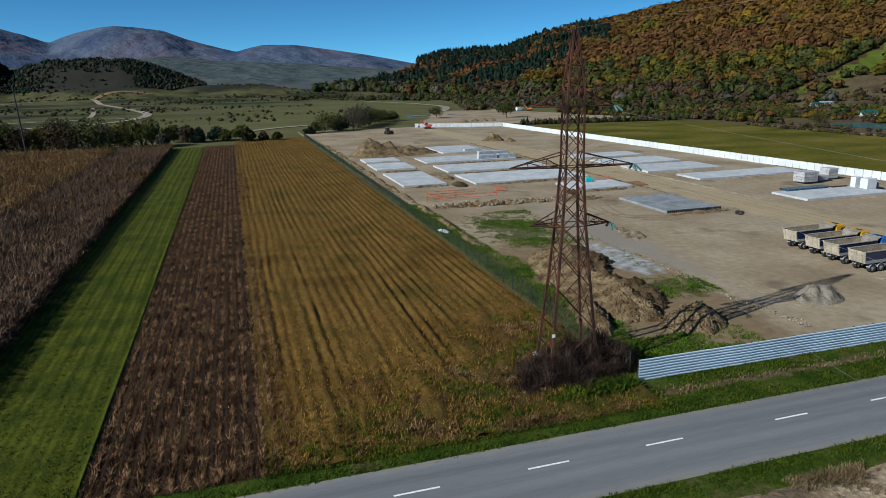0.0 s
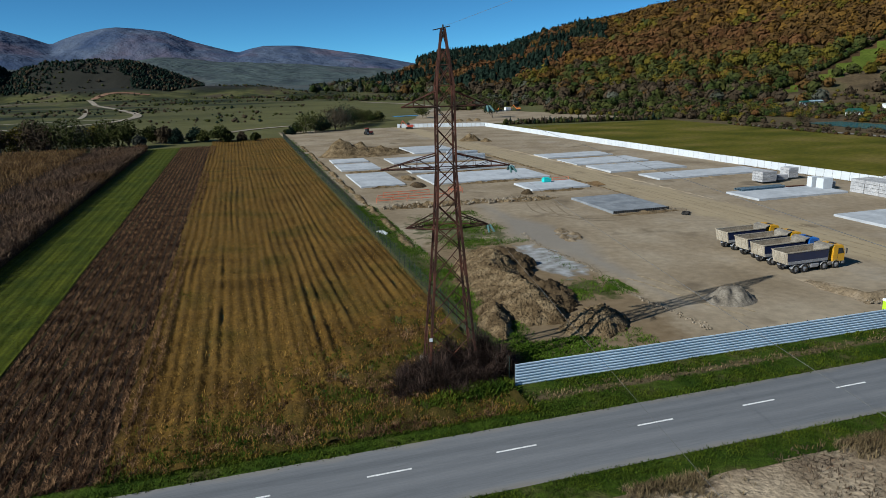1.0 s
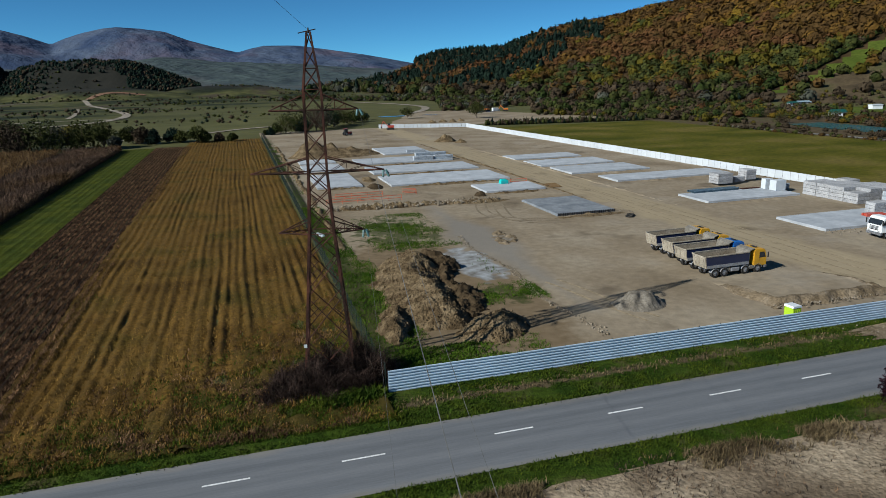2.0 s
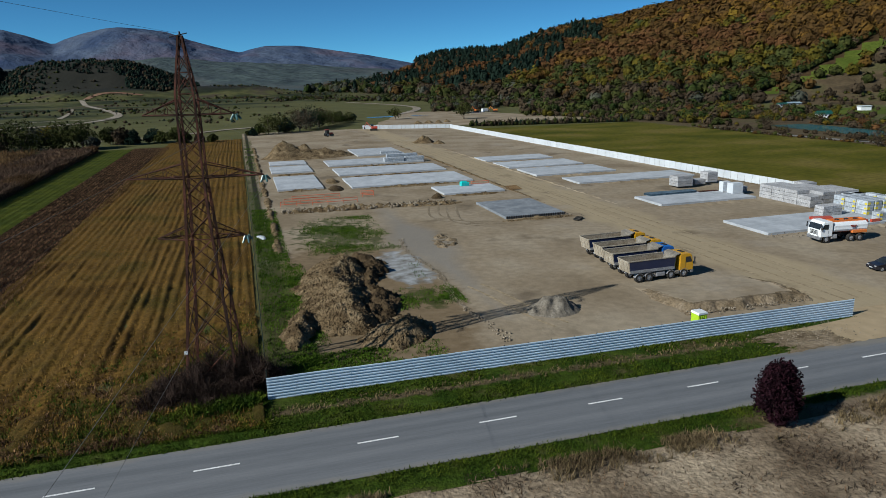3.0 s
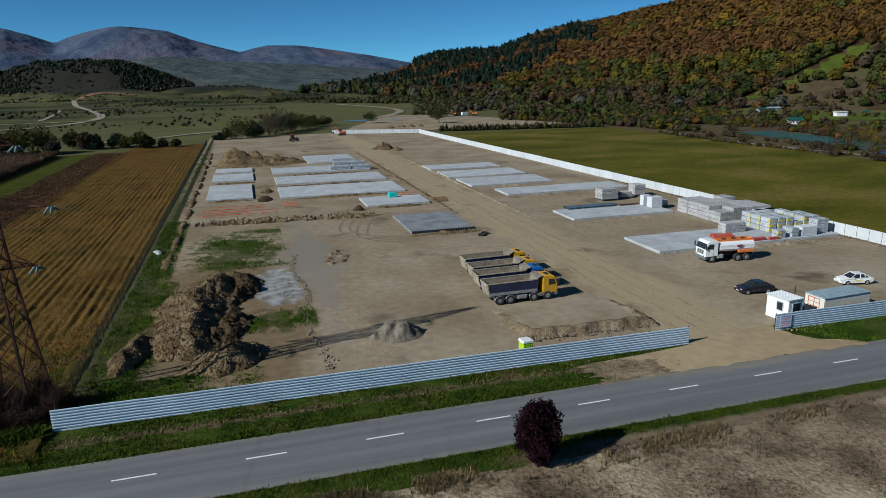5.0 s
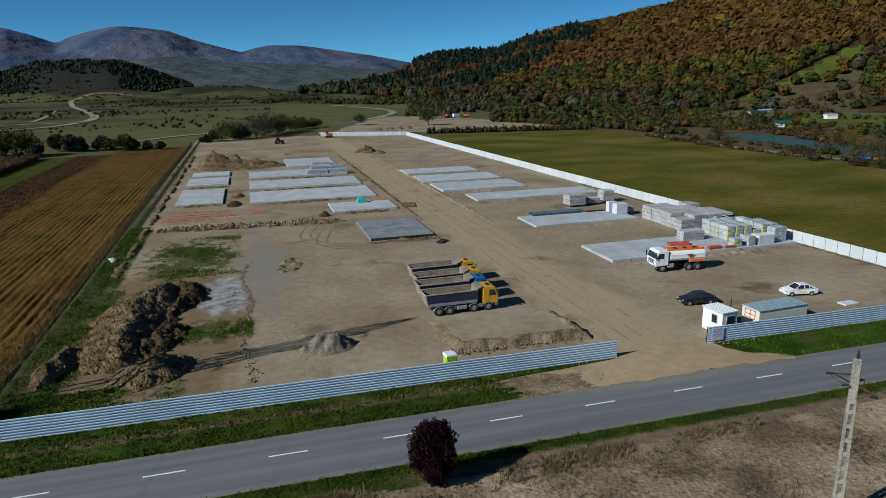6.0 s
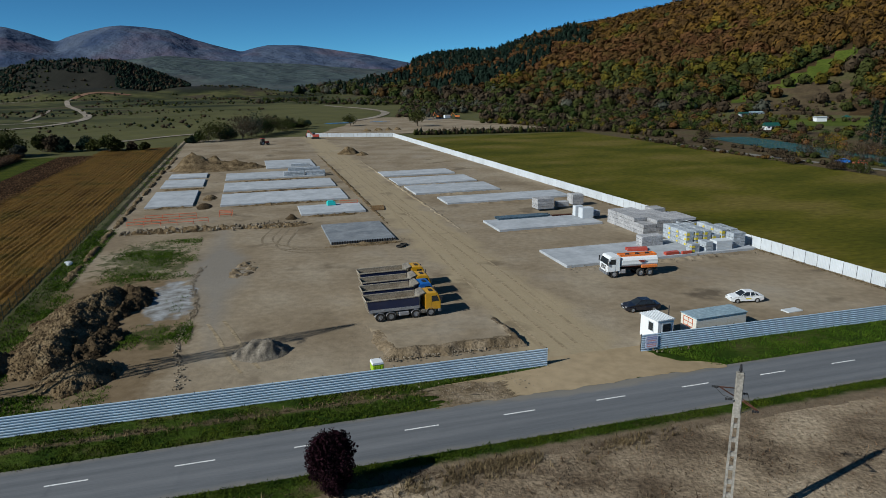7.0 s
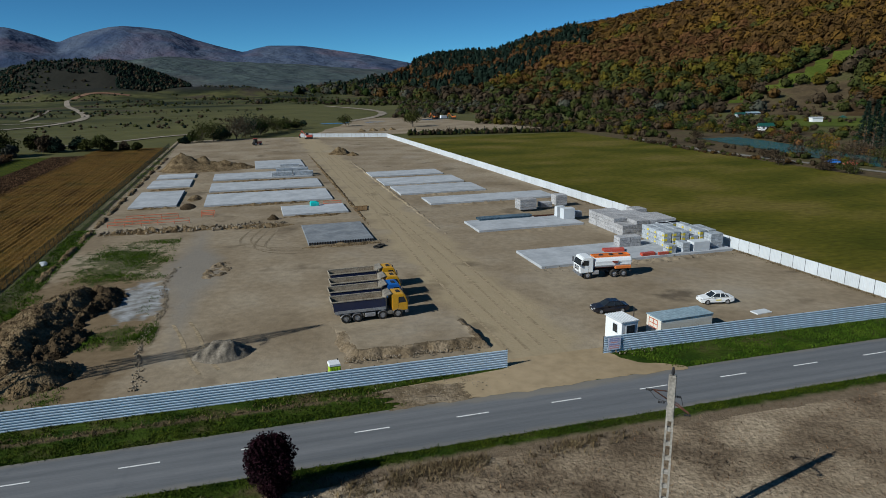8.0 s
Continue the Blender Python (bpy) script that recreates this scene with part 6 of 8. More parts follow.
def ridge_mound(crest, west, east, seed, label, clods=0, step=0.15, soil="earth", rough=1.0):
    """Earth tipped along a crest of (u, v, height): a gentle side to the west, a steep one to the east."""
    pts = []
    for a, b in zip(crest, crest[1:]):
        n = max(2, int(math.hypot(b[0] - a[0], b[1] - a[1]) / 0.4))
        pts += [[a[k] + (b[k] - a[k]) * i / n for k in range(3)] for i in range(n)]
    C = np.array(pts + [list(crest[-1])])
    cu, cv = C[:, 0].mean(), C[:, 1].mean()
    lo_u, hi_u = C[:, 0].min() - 2.4 / west, C[:, 0].max() + 2.6 / east + 0.8
    lo_v, hi_v = C[:, 1].min() - 3.4, C[:, 1].max() + 3.4
    nu, nv = int((hi_u - lo_u) / step), int((hi_v - lo_v) / step)
    verts, faces, high = [], [], []
    for j in range(nv + 1):
        for i in range(nu + 1):
            u, v = lo_u + (hi_u - lo_u) * i / nu, lo_v + (hi_v - lo_v) * j / nv
            uu, vv = u + 0.6 * rough * fractal(u, v, 0.40, 4, seed), v + 0.6 * rough * fractal(u, v, 0.40, 4, seed + 3)
            du, dv = uu - C[:, 0], vv - C[:, 1]
            z = float(np.max(C[:, 2] - np.sqrt((np.where(du < 0, west, east) * du) ** 2 + (0.72 * dv) ** 2)))
            if z > -0.5:
                w = smooth01((z + 0.3) / 0.8)
                z += w * (0.17 * rough * fractal(u, v, 0.8, 2, seed + 5) + 0.16 * fractal(u, v, 2.3, 3, seed + 7))
            verts.append((u - cu, v - cv, z if z > 0.03 else -0.16))
            high.append(z)
    for j in range(nv):
        for i in range(nu):
            a = j * (nu + 1) + i
            if max(high[a], high[a + 1], high[a + nu + 2], high[a + nu + 1]) > 0.0:
                faces.append((a, a + 1, a + nu + 2, a + nu + 1))
    ob = mesh_np("soil_mound", verts, faces, M[soil], label, "soil mound", "", plan=False)
    ob.matrix_world = SITE @ pose(cu, cv, 0.05)
    q, bm = np.random.default_rng(int(seed * 10)), bmesh.new()
    for k in q.choice(len(verts), len(verts) // 2, replace=False):
        if clods and high[k] > 0.12:
            x, y, z = verts[k]
            stone(bm, q, x + cu, y + cv, z + 0.04, 0.04 + 0.12 * q.uniform() ** 2)
            clods -= 1
    solo("soil_clods", bm, M[soil], 0, 0, 0.02, 0, "loose brown soil clods on the dug mound", "soil clods", "", "stuff")


ridge_mound([(10.2, 34.8, 1.1), (10.1, 31.5, 1.9), (9.4, 28.0, 2.1), (8.0, 25.0, 1.9), (8.3, 21.5, 1.55), (8.3, 18.0, 2.0), (8.0, 14.5, 2.05), (8.2, 11.5, 1.4)], 0.40, 0.66, 1.7, "broad mound of dug brown earth with a steep shaded side", clods=2600)
# the mound's shaded east side is partly painted through this ridge's dark soil
ridge_mound([(12.2, 33.0, 1.3), (13.0, 29.0, 1.2), (12.4, 26.0, 0.9), (11.3, 22.5, 0.5), (11.6, 18.5, 1.0), (10.9, 15.0, 1.1), (11.2, 12.5, 0.6)], 0.8, 0.66, 4.4, "topsoil ridge coloured dark to carry the mound's shade", clods=500, soil="earth_dark", rough=2.2)
ridge_mound([(10.9, 7.0, 1.3), (12.0, 8.3, 2.0), (12.6, 9.6, 1.6)], 0.46, 0.75, 6.3, "steep mound of brown earth by the metal fence", clods=300)
ridge_mound([(2.6, 9.2, 0.9), (3.3, 11.6, 1.4), (4.0, 14.2, 1.5), (4.4, 15.8, 0.8)], 0.75, 1.1, 3.1, "small pointed mound of brown earth in grass", clods=120)
heap("gravel_mound", 27.1, 10.0, 5.6, 4.6, 1.3, M["stone_grey"], "grey cone of tipped gravel on the yard", "gravel mound", seed=5.0, step=0.14, rough=0.45, clods=0.8)
heap("soil_mound", 18.5, 158, 28, 17, 5.0, M["earth"], "long far mound of brown earth behind the slabs", "soil mound", seed=7.0, step=0.6, peaks=((-0.25, 0.0, 1.0), (-0.05, 0.02, 0.72), (0.15, 0.0, 0.5), (0.32, 0, 0.32)), rough=0.3)
heap("soil_mound", 60.8, 184, 8, 7, 2.4, M["earth"], "pointed brown earth mound beside the track", "soil mound", seed=8.0, step=0.4)
heap("soil_mound", 64.6, 178, 4.5, 5, 1.1, M["earth"], "low brown earth mound beside the track", "soil mound", seed=8.6, step=0.4)
for k, (u, v, s) in enumerate(((85, 285, 5), (91, 287, 5), (96, 286, 4.5), (101, 288, 4.5))):
    heap("soil_mound", u, v, s, 4, 1.4, M["earth"], "small far soil mound on bare ground", "soil mound", seed=9.0 + k, step=0.5)
# banks and spoil
def earth_pad():
    """A raised pad of fill before the trucks, with steep crumbling sides and a top that runs out into the yard."""
    u0, u1, v0, v1, st = 36.8, 52.6, 3.2, 14.4, 0.2
    nu, nv = int((u1 - u0) / st), int((v1 - v0) / st)
    verts, faces, mats, fs = [], [], [], []
    for j in range(nv + 1):
        for i in range(nu + 1):
            u, v = u0 + i * st, v0 + j * st
            wob = 0.5 * fractal(u, v, 0.4, 3, 1.7)
            west, east, south = (u - 37.6) * 0.7 + wob, (51.6 - u) * 1.3 + wob, (v - 4.1 + 0.02 * (u - 37)) * 1.1 + wob
            f = smooth01(min(west, east, south) / 1.1)
            north = smooth01((14.2 - v) / 7.0)
            side = 1 - abs(2 * f - 1)
            rim = math.exp(-((min(east, south) - 0.9) / 0.6) ** 2)
            z = north * (0.62 * f + 0.22 * rim * (0.5 + lump(u, v, 0.8)) + side * (0.30 * fractal(u, v, 1.4, 2, 3.0) + 0.06))
            verts.append((u - 44, v - 8, z + 0.02 * lump(u, v, 0.9) - (0.10 if f < 0.02 else 0.0)))
            fs.append((f, rim * north))
    for j in range(nv):
        for i in range(nu):
            a = j * (nu + 1) + i
            faces.append((a, a + 1, a + nu + 2, a + nu + 1))
            mats.append(0 if fs[a][0] > 0.93 and fs[a][1] < 0.25 or verts[a][1] > 4.0 else 1)
    ob = mesh_np("earth_pad", verts, faces, [M["soil"], M["fill"]], "raised pad of brown fill with steep crumbling sides", "earth bank", "structure", mats=mats, plan=False)
    ob.matrix_world = SITE @ pose(44, 8, 0.05)


earth_pad()
heap("spoil_strip", 16, 70.0, 25, 3.6, 0.55, M["earth"], "strip of broken stones and spoil", "spoil", seed=13, turn=-2, step=0.25, clods=1.4)
heap("spoil_strip", 31, 68.5, 14, 4, 0.42, M["earth"], "low strip of loose spoil", "spoil", seed=14, turn=-4, step=0.3, clods=1.0)
heap("spoil_strip", 25.3, 41.0, 3.6, 11, 0.10, M["fill"], "low spread of stony spoil on the yard", "spoil", seed=14.6, turn=-10, step=0.25, clods=1.0)
# heap added where an open pit lies; the pit's darkness is in its colour
heap("spoil_strip", 17.6, 93, 3.2, 7, 0.8, M["earth_dark"], "dark earth heap in place of the slab's dark pit", "spoil", seed=15, step=0.3)
heap("spoil_strip", 18.2, 104, 3.2, 9, 0.6, M["earth"], "loose soil between two slabs", "spoil", seed=16, step=0.3)
heap("spoil_strip", 34, 74.5, 2.4, 3, 0.7, M["earth_dark"], "dark soil clods near the slab", "spoil", seed=17, step=0.25, clods=1.2)
for u, v, ln in ((34, 91.0, 26), (34, 109.0, 26), (34, 127.5, 26), (11, 93.5, 10), (11, 119, 11), (42, 75.2, 14), (44, 49.8, 13)):
    heap("spoil_strip", u, v, ln, 2.2, 0.3, M["earth"], "low strip of loose soil along the slab", "spoil", seed=u * 0.3 + v, step=0.3, clods=0.7)
for u, v, ln in ((72, 90.6, 22), (72, 104.8, 22), (72, 120, 20), (79, 76.6, 28), (77, 49.6, 21), (82, 26.2, 31)):
    heap("spoil_strip", u, v, ln, 2.0, 0.28, M["soil"], "low strip of pale loose soil along the slab", "spoil", seed=u * 0.3 + v, step=0.3, clods=0.6)
for v0 in range(46, 200, 12):
    heap("spoil_strip", 3.3 + 0.5 * lump(v0, 0, 0.1), v0, 1.5, 13, 0.42, M["earth"], "broken soil along the trench edge", "spoil", seed=v0 * 0.7, step=0.3, clods=0.9)
heap("spoil_strip", 50.3, 120, 1.2, 150, 0.22, M["earth"], "thin ridge of soil along the main track", "spoil", seed=21, step=0.5, clods=0.5)
heap("spoil_strip", 61.3, 110, 1.2, 150, 0.2, M["soil"], "thin ridge of pale soil along the main track", "spoil", seed=22, step=0.5, clods=0.5)


# ---- patches on the site ----
def gate_edge(v):
    """The ragged line where the entrance's dust meets the verge."""
    w = smooth01((-v - 1.0) / 1.5)
    return 51.6 - 11.5 * w + 3.2 * w * lump(v, 0, 1.1, 3.0) + 1.6 * w * lump(v, 2, 3.1, 3.0)


def entrance():
    """Dusty ground that spreads from the gateway to the asphalt."""
    nu, nv = 60, 40
    verts, faces, mats = [], [], []
    for j in range(nv + 1):
        v = 0.6 - 6.7 * j / nv
        w = smooth01(-v / 6.0)
        lo, hi = gate_edge(v), 61.9 + 4.5 * w ** 2 + 0.8 * lump(v, 5, 0.9, 3.0)
        for i in range(nu + 1):
            u = lo + (hi - lo) * i / nu
            x, y = world_xy(u, v + (j / nv) ** 2 * (0.28 + 0.5 * fractal(u, 3, 0.5, 4, 8.0)))
            verts.append((x, y, 0.085 + 0.03 * lump(u, v, 0.6) - 0.035 * (j / nv) ** 6))
    for j in range(nv):
        for i in range(nu):
            a = j * (nu + 1) + i
            faces.append((a, a + nu + 1, a + nu + 2, a + 1))
            u_, v_ = plan_uv(*verts[a][:2])
            mats.append(1 if u_ + 3.0 * fractal(u_, v_, 0.5, 3, 2.2) + 0.9 * v_ < 42.5 else 0)
    mesh_np("site_entrance", verts, faces, [M["track"], M["fill"]], "dusty dirt entrance from the road into the site", "track", "structure", smooth=True, mats=mats)


entrance()


def rubble(name, pts, size, seed, label, z=0.1):
    q = np.random.default_rng(seed)
    bm = bmesh.new()
    for u, v in pts:
        stone(bm, q, u, v, z, size * q.uniform(0.4, 1.3))
    return solo(name, bm, M["rock"], 0, 0, 0, 0, label, "stones", "", "stuff")


q = np.random.default_rng(5)
rubble("edge_stones", [(19.6 + q.normal(0, 0.22) + 0.5 * math.sin(v * 0.3), v) for v in q.uniform(4, 44, 520)], 0.10, 6, "line of broken stones along the yard edge")
rubble("rubble_stones", [(u, 70.2 - (u - 16) * 0.05 + q.normal(0, 1.1)) for u in q.uniform(5, 36, 320)], 0.24, 7, "strip of broken stones across the site", 0.3)
rubble("scattered_stones", [(q.uniform(38, 51), 4.05 + q.normal(0, 0.35)) for _ in range(170)], 0.09, 8, "small stones scattered along the earth bank", 0.30)
rubble("scattered_stones", [(q.uniform(38.0, 51.0), 50.0 + q.normal(0, 0.9)) for _ in range(100)], 0.08, 9, "small stones scattered before the dark slab", 0.25)
rubble("scattered_stones", [(q.uniform(62, 66), -0.8 + q.normal(0, 0.5)) for _ in range(45)], 0.1, 10, "small stones below the fence end", 0.2)
rubble("scattered_stones", [(44.5 + q.normal(0, 2.6), -2.9 + q.normal(0, 0.9)) for _ in range(260)], 0.06, 11, "gravel scattered on the verge", 0.08)
rubble("scattered_stones", [(q.uniform(66, 99), 26 + q.normal(0, 0.7)) for _ in range(150)], 0.08, 12, "small stones scattered along the slab foot", 0.22)

# crumpled white sacks thrown down by the wire fence
q = np.random.default_rng(19)
for k in range(7):
    bm = bmesh.new()
    bmesh.ops.create_icosphere(bm, subdivisions=2, radius=1)
    for vt in bm.verts:
        n = noise.noise(vt.co * 2.3 + Vector((k * 5.0, 0, 0)))
        vt.co = Vector((vt.co.x * 0.42, vt.co.y * 0.30, max(-0.1, vt.co.z * 0.2))) * (1 + 0.45 * n)
    solo("plastic_sack", bm, M["white_sheet"], 1.2 + q.normal(0, 0.45), 52.0 + q.normal(0, 0.8), 0.2, q.uniform(0, 180), "crumpled white plastic sack lying in the grass", "sack", "white sacks in the grass")

# ---- plants ----
def site_xyz(u, v, z=0.05):
    u, v = np.asarray(u, float), np.asarray(v, float)
    x, y = world_xy(u, v)
    return np.stack([x, y, np.full_like(x, z)], 1)


def field_points(u0, u1, v0, v1, n, seed, near=2.0):
    """Random points, denser towards the road."""
    g = np.random.default_rng(seed)
    return g.uniform(u0, u1, n), v0 + (v1 - v0) * g.uniform(0, 1, n) ** near


g = np.random.default_rng(21)
M["blade_tall"] = mat("tall bleached grass", [(0.085, 0.062, 0.032), (0.175, 0.13, 0.072)], scale=0.3, fine=3, bump=0, island=0.4)
# standing maize
rows = np.arange(-47.4, -112, -0.8)
su, sv = [], []
for r in rows:
    lo = max(4, 8 + (-47.4 - r) * 2.5)
    v = np.arange(lo, 208, 0.5)
    v = v[np.abs(r + 64.2 + 0.8 * np.sin(v * 0.03)) > 1.3]
    su.append(np.full(len(v), r) + g.normal(0, 0.08, len(v)))
    sv.append(v + g.normal(0, 0.1, len(v)))
su, sv = np.concatenate(su), np.concatenate(sv)
stalks = site_xyz(su, sv)
leaves = np.repeat(stalks, 4, axis=0)
edge_row = np.repeat(stalks[su > -50.7], 20, axis=0)
edge_row[:, :2] += g.normal(0, 0.25, (len(edge_row), 2))
leaves = np.concatenate([leaves, edge_row])
leaves[:, 2] = g.uniform(0.3, 1.75, len(leaves))
u_leaf = (leaves[:, 0] - 12.83) * math.cos(radians(18.3)) + (leaves[:, 1] - 44.41) * math.sin(radians(18.3))
for near, m, label in ((True, M["corn"], "dense withered brown maize standing in rows"), (False, M["corn_pale"], "paler orange-brown maize beyond the tractor gap")):
    blades("standing_maize", leaves[(u_leaf > -64.2) == near], 1.0, 0.085, 0.9, 1, m, label, "maize", seed=31, curl=0.45)
blades("maize_stalks", stalks, 2.0, 0.05, 0.10, 1, M["corn"], "upright withered maize stalks standing in rows", "maize", seed=30, curl=0.15)
# cut maize stubble
r = np.arange(-36.3, -24.4, 0.85)
su, sv = [], []
for q in r:
    v = -4.2 + 216 * np.linspace(0, 1, 900) ** 1.45
    v = v[g.uniform(0, 1, len(v)) < np.clip((-23.8 - q + 2.2 * np.sin(v * 0.07)) / 3.2, 0.05, 1)]
    su.append(q + g.normal(0, 0.07, len(v)))
    sv.append(v)
su, sv = np.concatenate(su), np.concatenate(sv)
blades("maize_stubble", site_xyz(su, sv), 0.40, 0.045, 0.75, 8, M["dead_stalk"], "brown maize stubble and dead leaves in rows", "stubble", seed=32)
# straw rows
su, sv = [], []
for q in np.arange(-26.2, -0.2, 0.75):
    v = -4.2 + 239 * np.linspace(0, 1, 650) ** 1.4
    su.append(q + g.normal(0, 0.30, len(v)))
    sv.append(v)
su, sv = np.concatenate(su), np.concatenate(sv)
wz = 0.9 * su - (sv - 20) + 8 * np.array([lump(a, b, 0.2) for a, b in zip(su, sv)])
keep = g.uniform(0, 1, len(su)) > np.clip(wz / 16, 0, 0.85)
blades("straw_stubble", site_xyz(su[keep], sv[keep]), 0.28, 0.05, 1.1, 3, M["straw"], "short yellow straw stubble in rows", "stubble", seed=33)
u, v = field_points(-27, 0, -4.5, 110, 9000, 34, 2.4)
keep = np.array([fractal(a, b, 0.12, 3, 5.5) for a, b in zip(u, v)]) + 0.9 * np.exp(-(v + 4.5) / 4) + 0.5 * np.clip((0.9 * u - (v - 12)) / 14, -0.5, 1) > 0.34
u, v = u[keep], v[keep]
blades("weed_tufts", site_xyz(u, v, 0.10), 0.24, 0.045, 0.7, 3, M["blade_mown"], "green weeds among the straw", "weeds", seed=35)
# weeds, withered grass and brown litter where the rows run out beside the pylon
u, v = g.uniform(-27, -0.4, 26000), -4.3 + 34 * g.uniform(0, 1, 26000) ** 1.3
zone = np.clip((0.9 * u - (v - 26)) / 16, 0, 1) + 0.8 * np.exp(-(v + 4.3) / 2.2)
kind_ = np.array([fractal(a, b * 1.3, 0.28, 4, 17.0) for a, b in zip(u, v)]) + g.normal(0, 0.16, len(u))
inside = g.uniform(0, 1, len(u)) < zone
for keep, m, h, label in ((kind_ > 0.10, M["blade"], 0.26, "patches of green weeds beside the stubble rows"), ((kind_ <= 0.10) & (kind_ > -0.16), M["straw"], 0.30, "withered yellow grass beside the stubble rows"), (kind_ <= -0.16, M["dead_stalk"], 0.30, "brown withered weeds beside the stubble rows")):
    keep = keep & inside
    blades("field_weeds", site_xyz(u[keep], v[keep], 0.08), h, 0.05, 0.9, 3, m, label, "weeds", seed=60)
u, v = np.minimum(g.normal(-2.2, 1.4, 500), -0.5 - g.uniform(0, 0.6, 500)), g.normal(-0.7, 0.45, 500)
blades("nettle_patch", site_xyz(u, v, 0.10), 0.55, 0.09, 0.6, 4, M["blade"], "lush green nettles below the brambles", "weeds", seed=61)
# mown strip
u, v = field_points(-47, -36.2, -3, 160, 7500, 36, 1.8)
blades("mown_grass", site_xyz(u, v), 0.14, 0.05, 0.5, 3, M["blade_mown"], "short mown green grass", "grass", seed=37)
# verges
u, v = g.uniform(-45, 112, 30000), g.uniform(-5.6, -0.4, 30000)
keep = (u > -0.5) | (v < -4.0 + 0.8 * np.sin(u * 1.7) * np.sin(u * 0.43))
keep &= ~((u > np.array([gate_edge(b) for b in v]) + g.normal(0, 0.7, len(v))) & (u < 62.2 + 4 * np.clip(-v / 6, 0, 1)))
keep &= np.array([fractal(a, b * 1.6, 0.22, 3, 12.0) for a, b in zip(u, v)]) + 1.3 * np.clip(-4.6 - v, 0, 1) + g.normal(0, 0.2, len(u)) > -0.12
near_gate = keep & (u < 62) & ~((np.abs(v + 2.7) < 0.55 + 0.3 * np.sin(u * 0.9)) & (u > 2) & (g.uniform(0, 1, len(u)) < 0.75))
blades("verge_grass", site_xyz(u[near_gate], v[near_gate], 0.03), 0.18, 0.05, 0.55, 3, M["blade"], "lush green verge grass", "grass", seed=38)
lush = keep & (u >= 62)
blades("verge_grass", site_xyz(u[lush], v[lush], 0.03), 0.22, 0.035, 0.65, 4, M["blade_lush"], "bright lush grass below the metal fence", "grass", seed=58)
fv = g.uniform(0.5, 90, 1500) ** 1.0
blades("fence_weeds", site_xyz(99.5 - 0.0405 * fv - np.abs(g.normal(0, 0.35, 1500)), fv, 0.08), 0.22, 0.045, 0.6, 3, M["blade_dry"], "dry yellow weeds along the white fence foot", "weeds", seed=59)
u, v = g.uniform(-45, 112, 1500), g.normal(-2.6, 0.35, 1500)
keep = (u > 0) & (u < 40)
blades("dry_verge_grass", site_xyz(u[keep], v[keep], 0.04), 0.22, 0.05, 0.6, 4, M["blade_dry"], "parched brown grass along the verge", "grass", seed=39)
u, v = g.uniform(-30, 115, 15000), -12.05 - np.abs(g.normal(0, 0.75, 15000))
keep = (v > -13.2) | (u < 34 + 3 * np.sin(u))
u, v = u[keep], v[keep]
keep = np.array([fractal(a, b, 0.3, 3, 14.0) for a, b in zip(u, v)]) + g.normal(0, 0.25, len(u)) > -0.25
u, v = u[keep], v[keep]
blades("near_verge_grass", site_xyz(u, v), 0.14, 0.045, 0.6, 3, M["blade"], "green grass beside the asphalt", "grass", seed=40)
u, v = g.uniform(-10, 60, 7000), -14.0 - np.abs(g.normal(0, 0.9, 7000))
keep = g.uniform(0, 1, 7000) < np.clip(0.15 + 1.9 * np.array([fractal(a, b, 0.16, 3, 2.0) for a, b in zip(u, v)]), 0, 1) * np.clip((58 - u) / 25, 0.05, 1)
blades("tall_dry_grass", site_xyz(u[keep], v[keep]), 0.42, 0.035, 0.5, 6, M["blade_tall"], "tall straw-coloured dry grass at the field edge", "grass", seed=41)
u, v = g.uniform(10, 115, 42000), g.uniform(-42, -13.5, 42000)
keep = np.array([fractal(a * 0.6, b, 0.35, 3, 15.0) for a, b in zip(u, v)]) + g.normal(0, 0.2, len(u)) - np.clip((u - 42) / 60, 0, 0.4) > 0.10
u, v = u[keep], v[keep]
M["litter"] = mat("rotting stalks", [(0.026, 0.018, 0.012), (0.085, 0.060, 0.040)], scale=0.3, fine=3, bump=0, island=0.5)
blades("dark_litter", site_xyz(u, v, 0.06), 0.30, 0.04, 1.5, 2, M["litter"], "dark rotting stalks on the harvested field", "litter", seed=49)
u, v = g.uniform(10, 115, 10000), g.uniform(-42, -13.5, 10000)
blades("field_litter", site_xyz(u, v, 0.09), 0.28, 0.026, 1.5, 2, M["dead_stalk"], "dry stalks littering the harvested field", "litter", seed=42)
# rough grass inside the site
for u0, u1, v0, v1, n, s, th in ((0.3, 4.2, 1, 75, 13000, 43, -0.3), (6.8, 19.0, 39, 63, 12500, 44, -0.02), (13.2, 20.2, 14.5, 21.5, 4600, 45, -0.05), (3.2, 5.6, 4, 36, 5200, 50, -0.2), (2, 14.5, 0.8, 6.5, 6500, 46, -0.3), (0.3, 3.0, 75, 230, 5000, 47, 0.0), (16.5, 19, 24, 31, 420, 48, 0.1)):
    u, v = g.uniform(u0, u1, n), g.uniform(v0, v1, n)
    rim = np.minimum(np.minimum(u - u0, u1 - u) * 1.6, np.minimum(v - v0, v1 - v))
    keep = np.array([fractal(a, b, 0.22, 4, s * 0.31) for a, b in zip(u, v)]) + g.normal(0, 0.40, n) - (0.5 * np.exp(-rim / 1.2) if u1 > 5 else 0) > th + 0.15
    blades("rough_grass", site_xyz(u[keep], v[keep], 0.06), 0.26, 0.045, 0.7, 3, M["blade_lush"], "rough green grass growing on bare soil", "grass", seed=s)


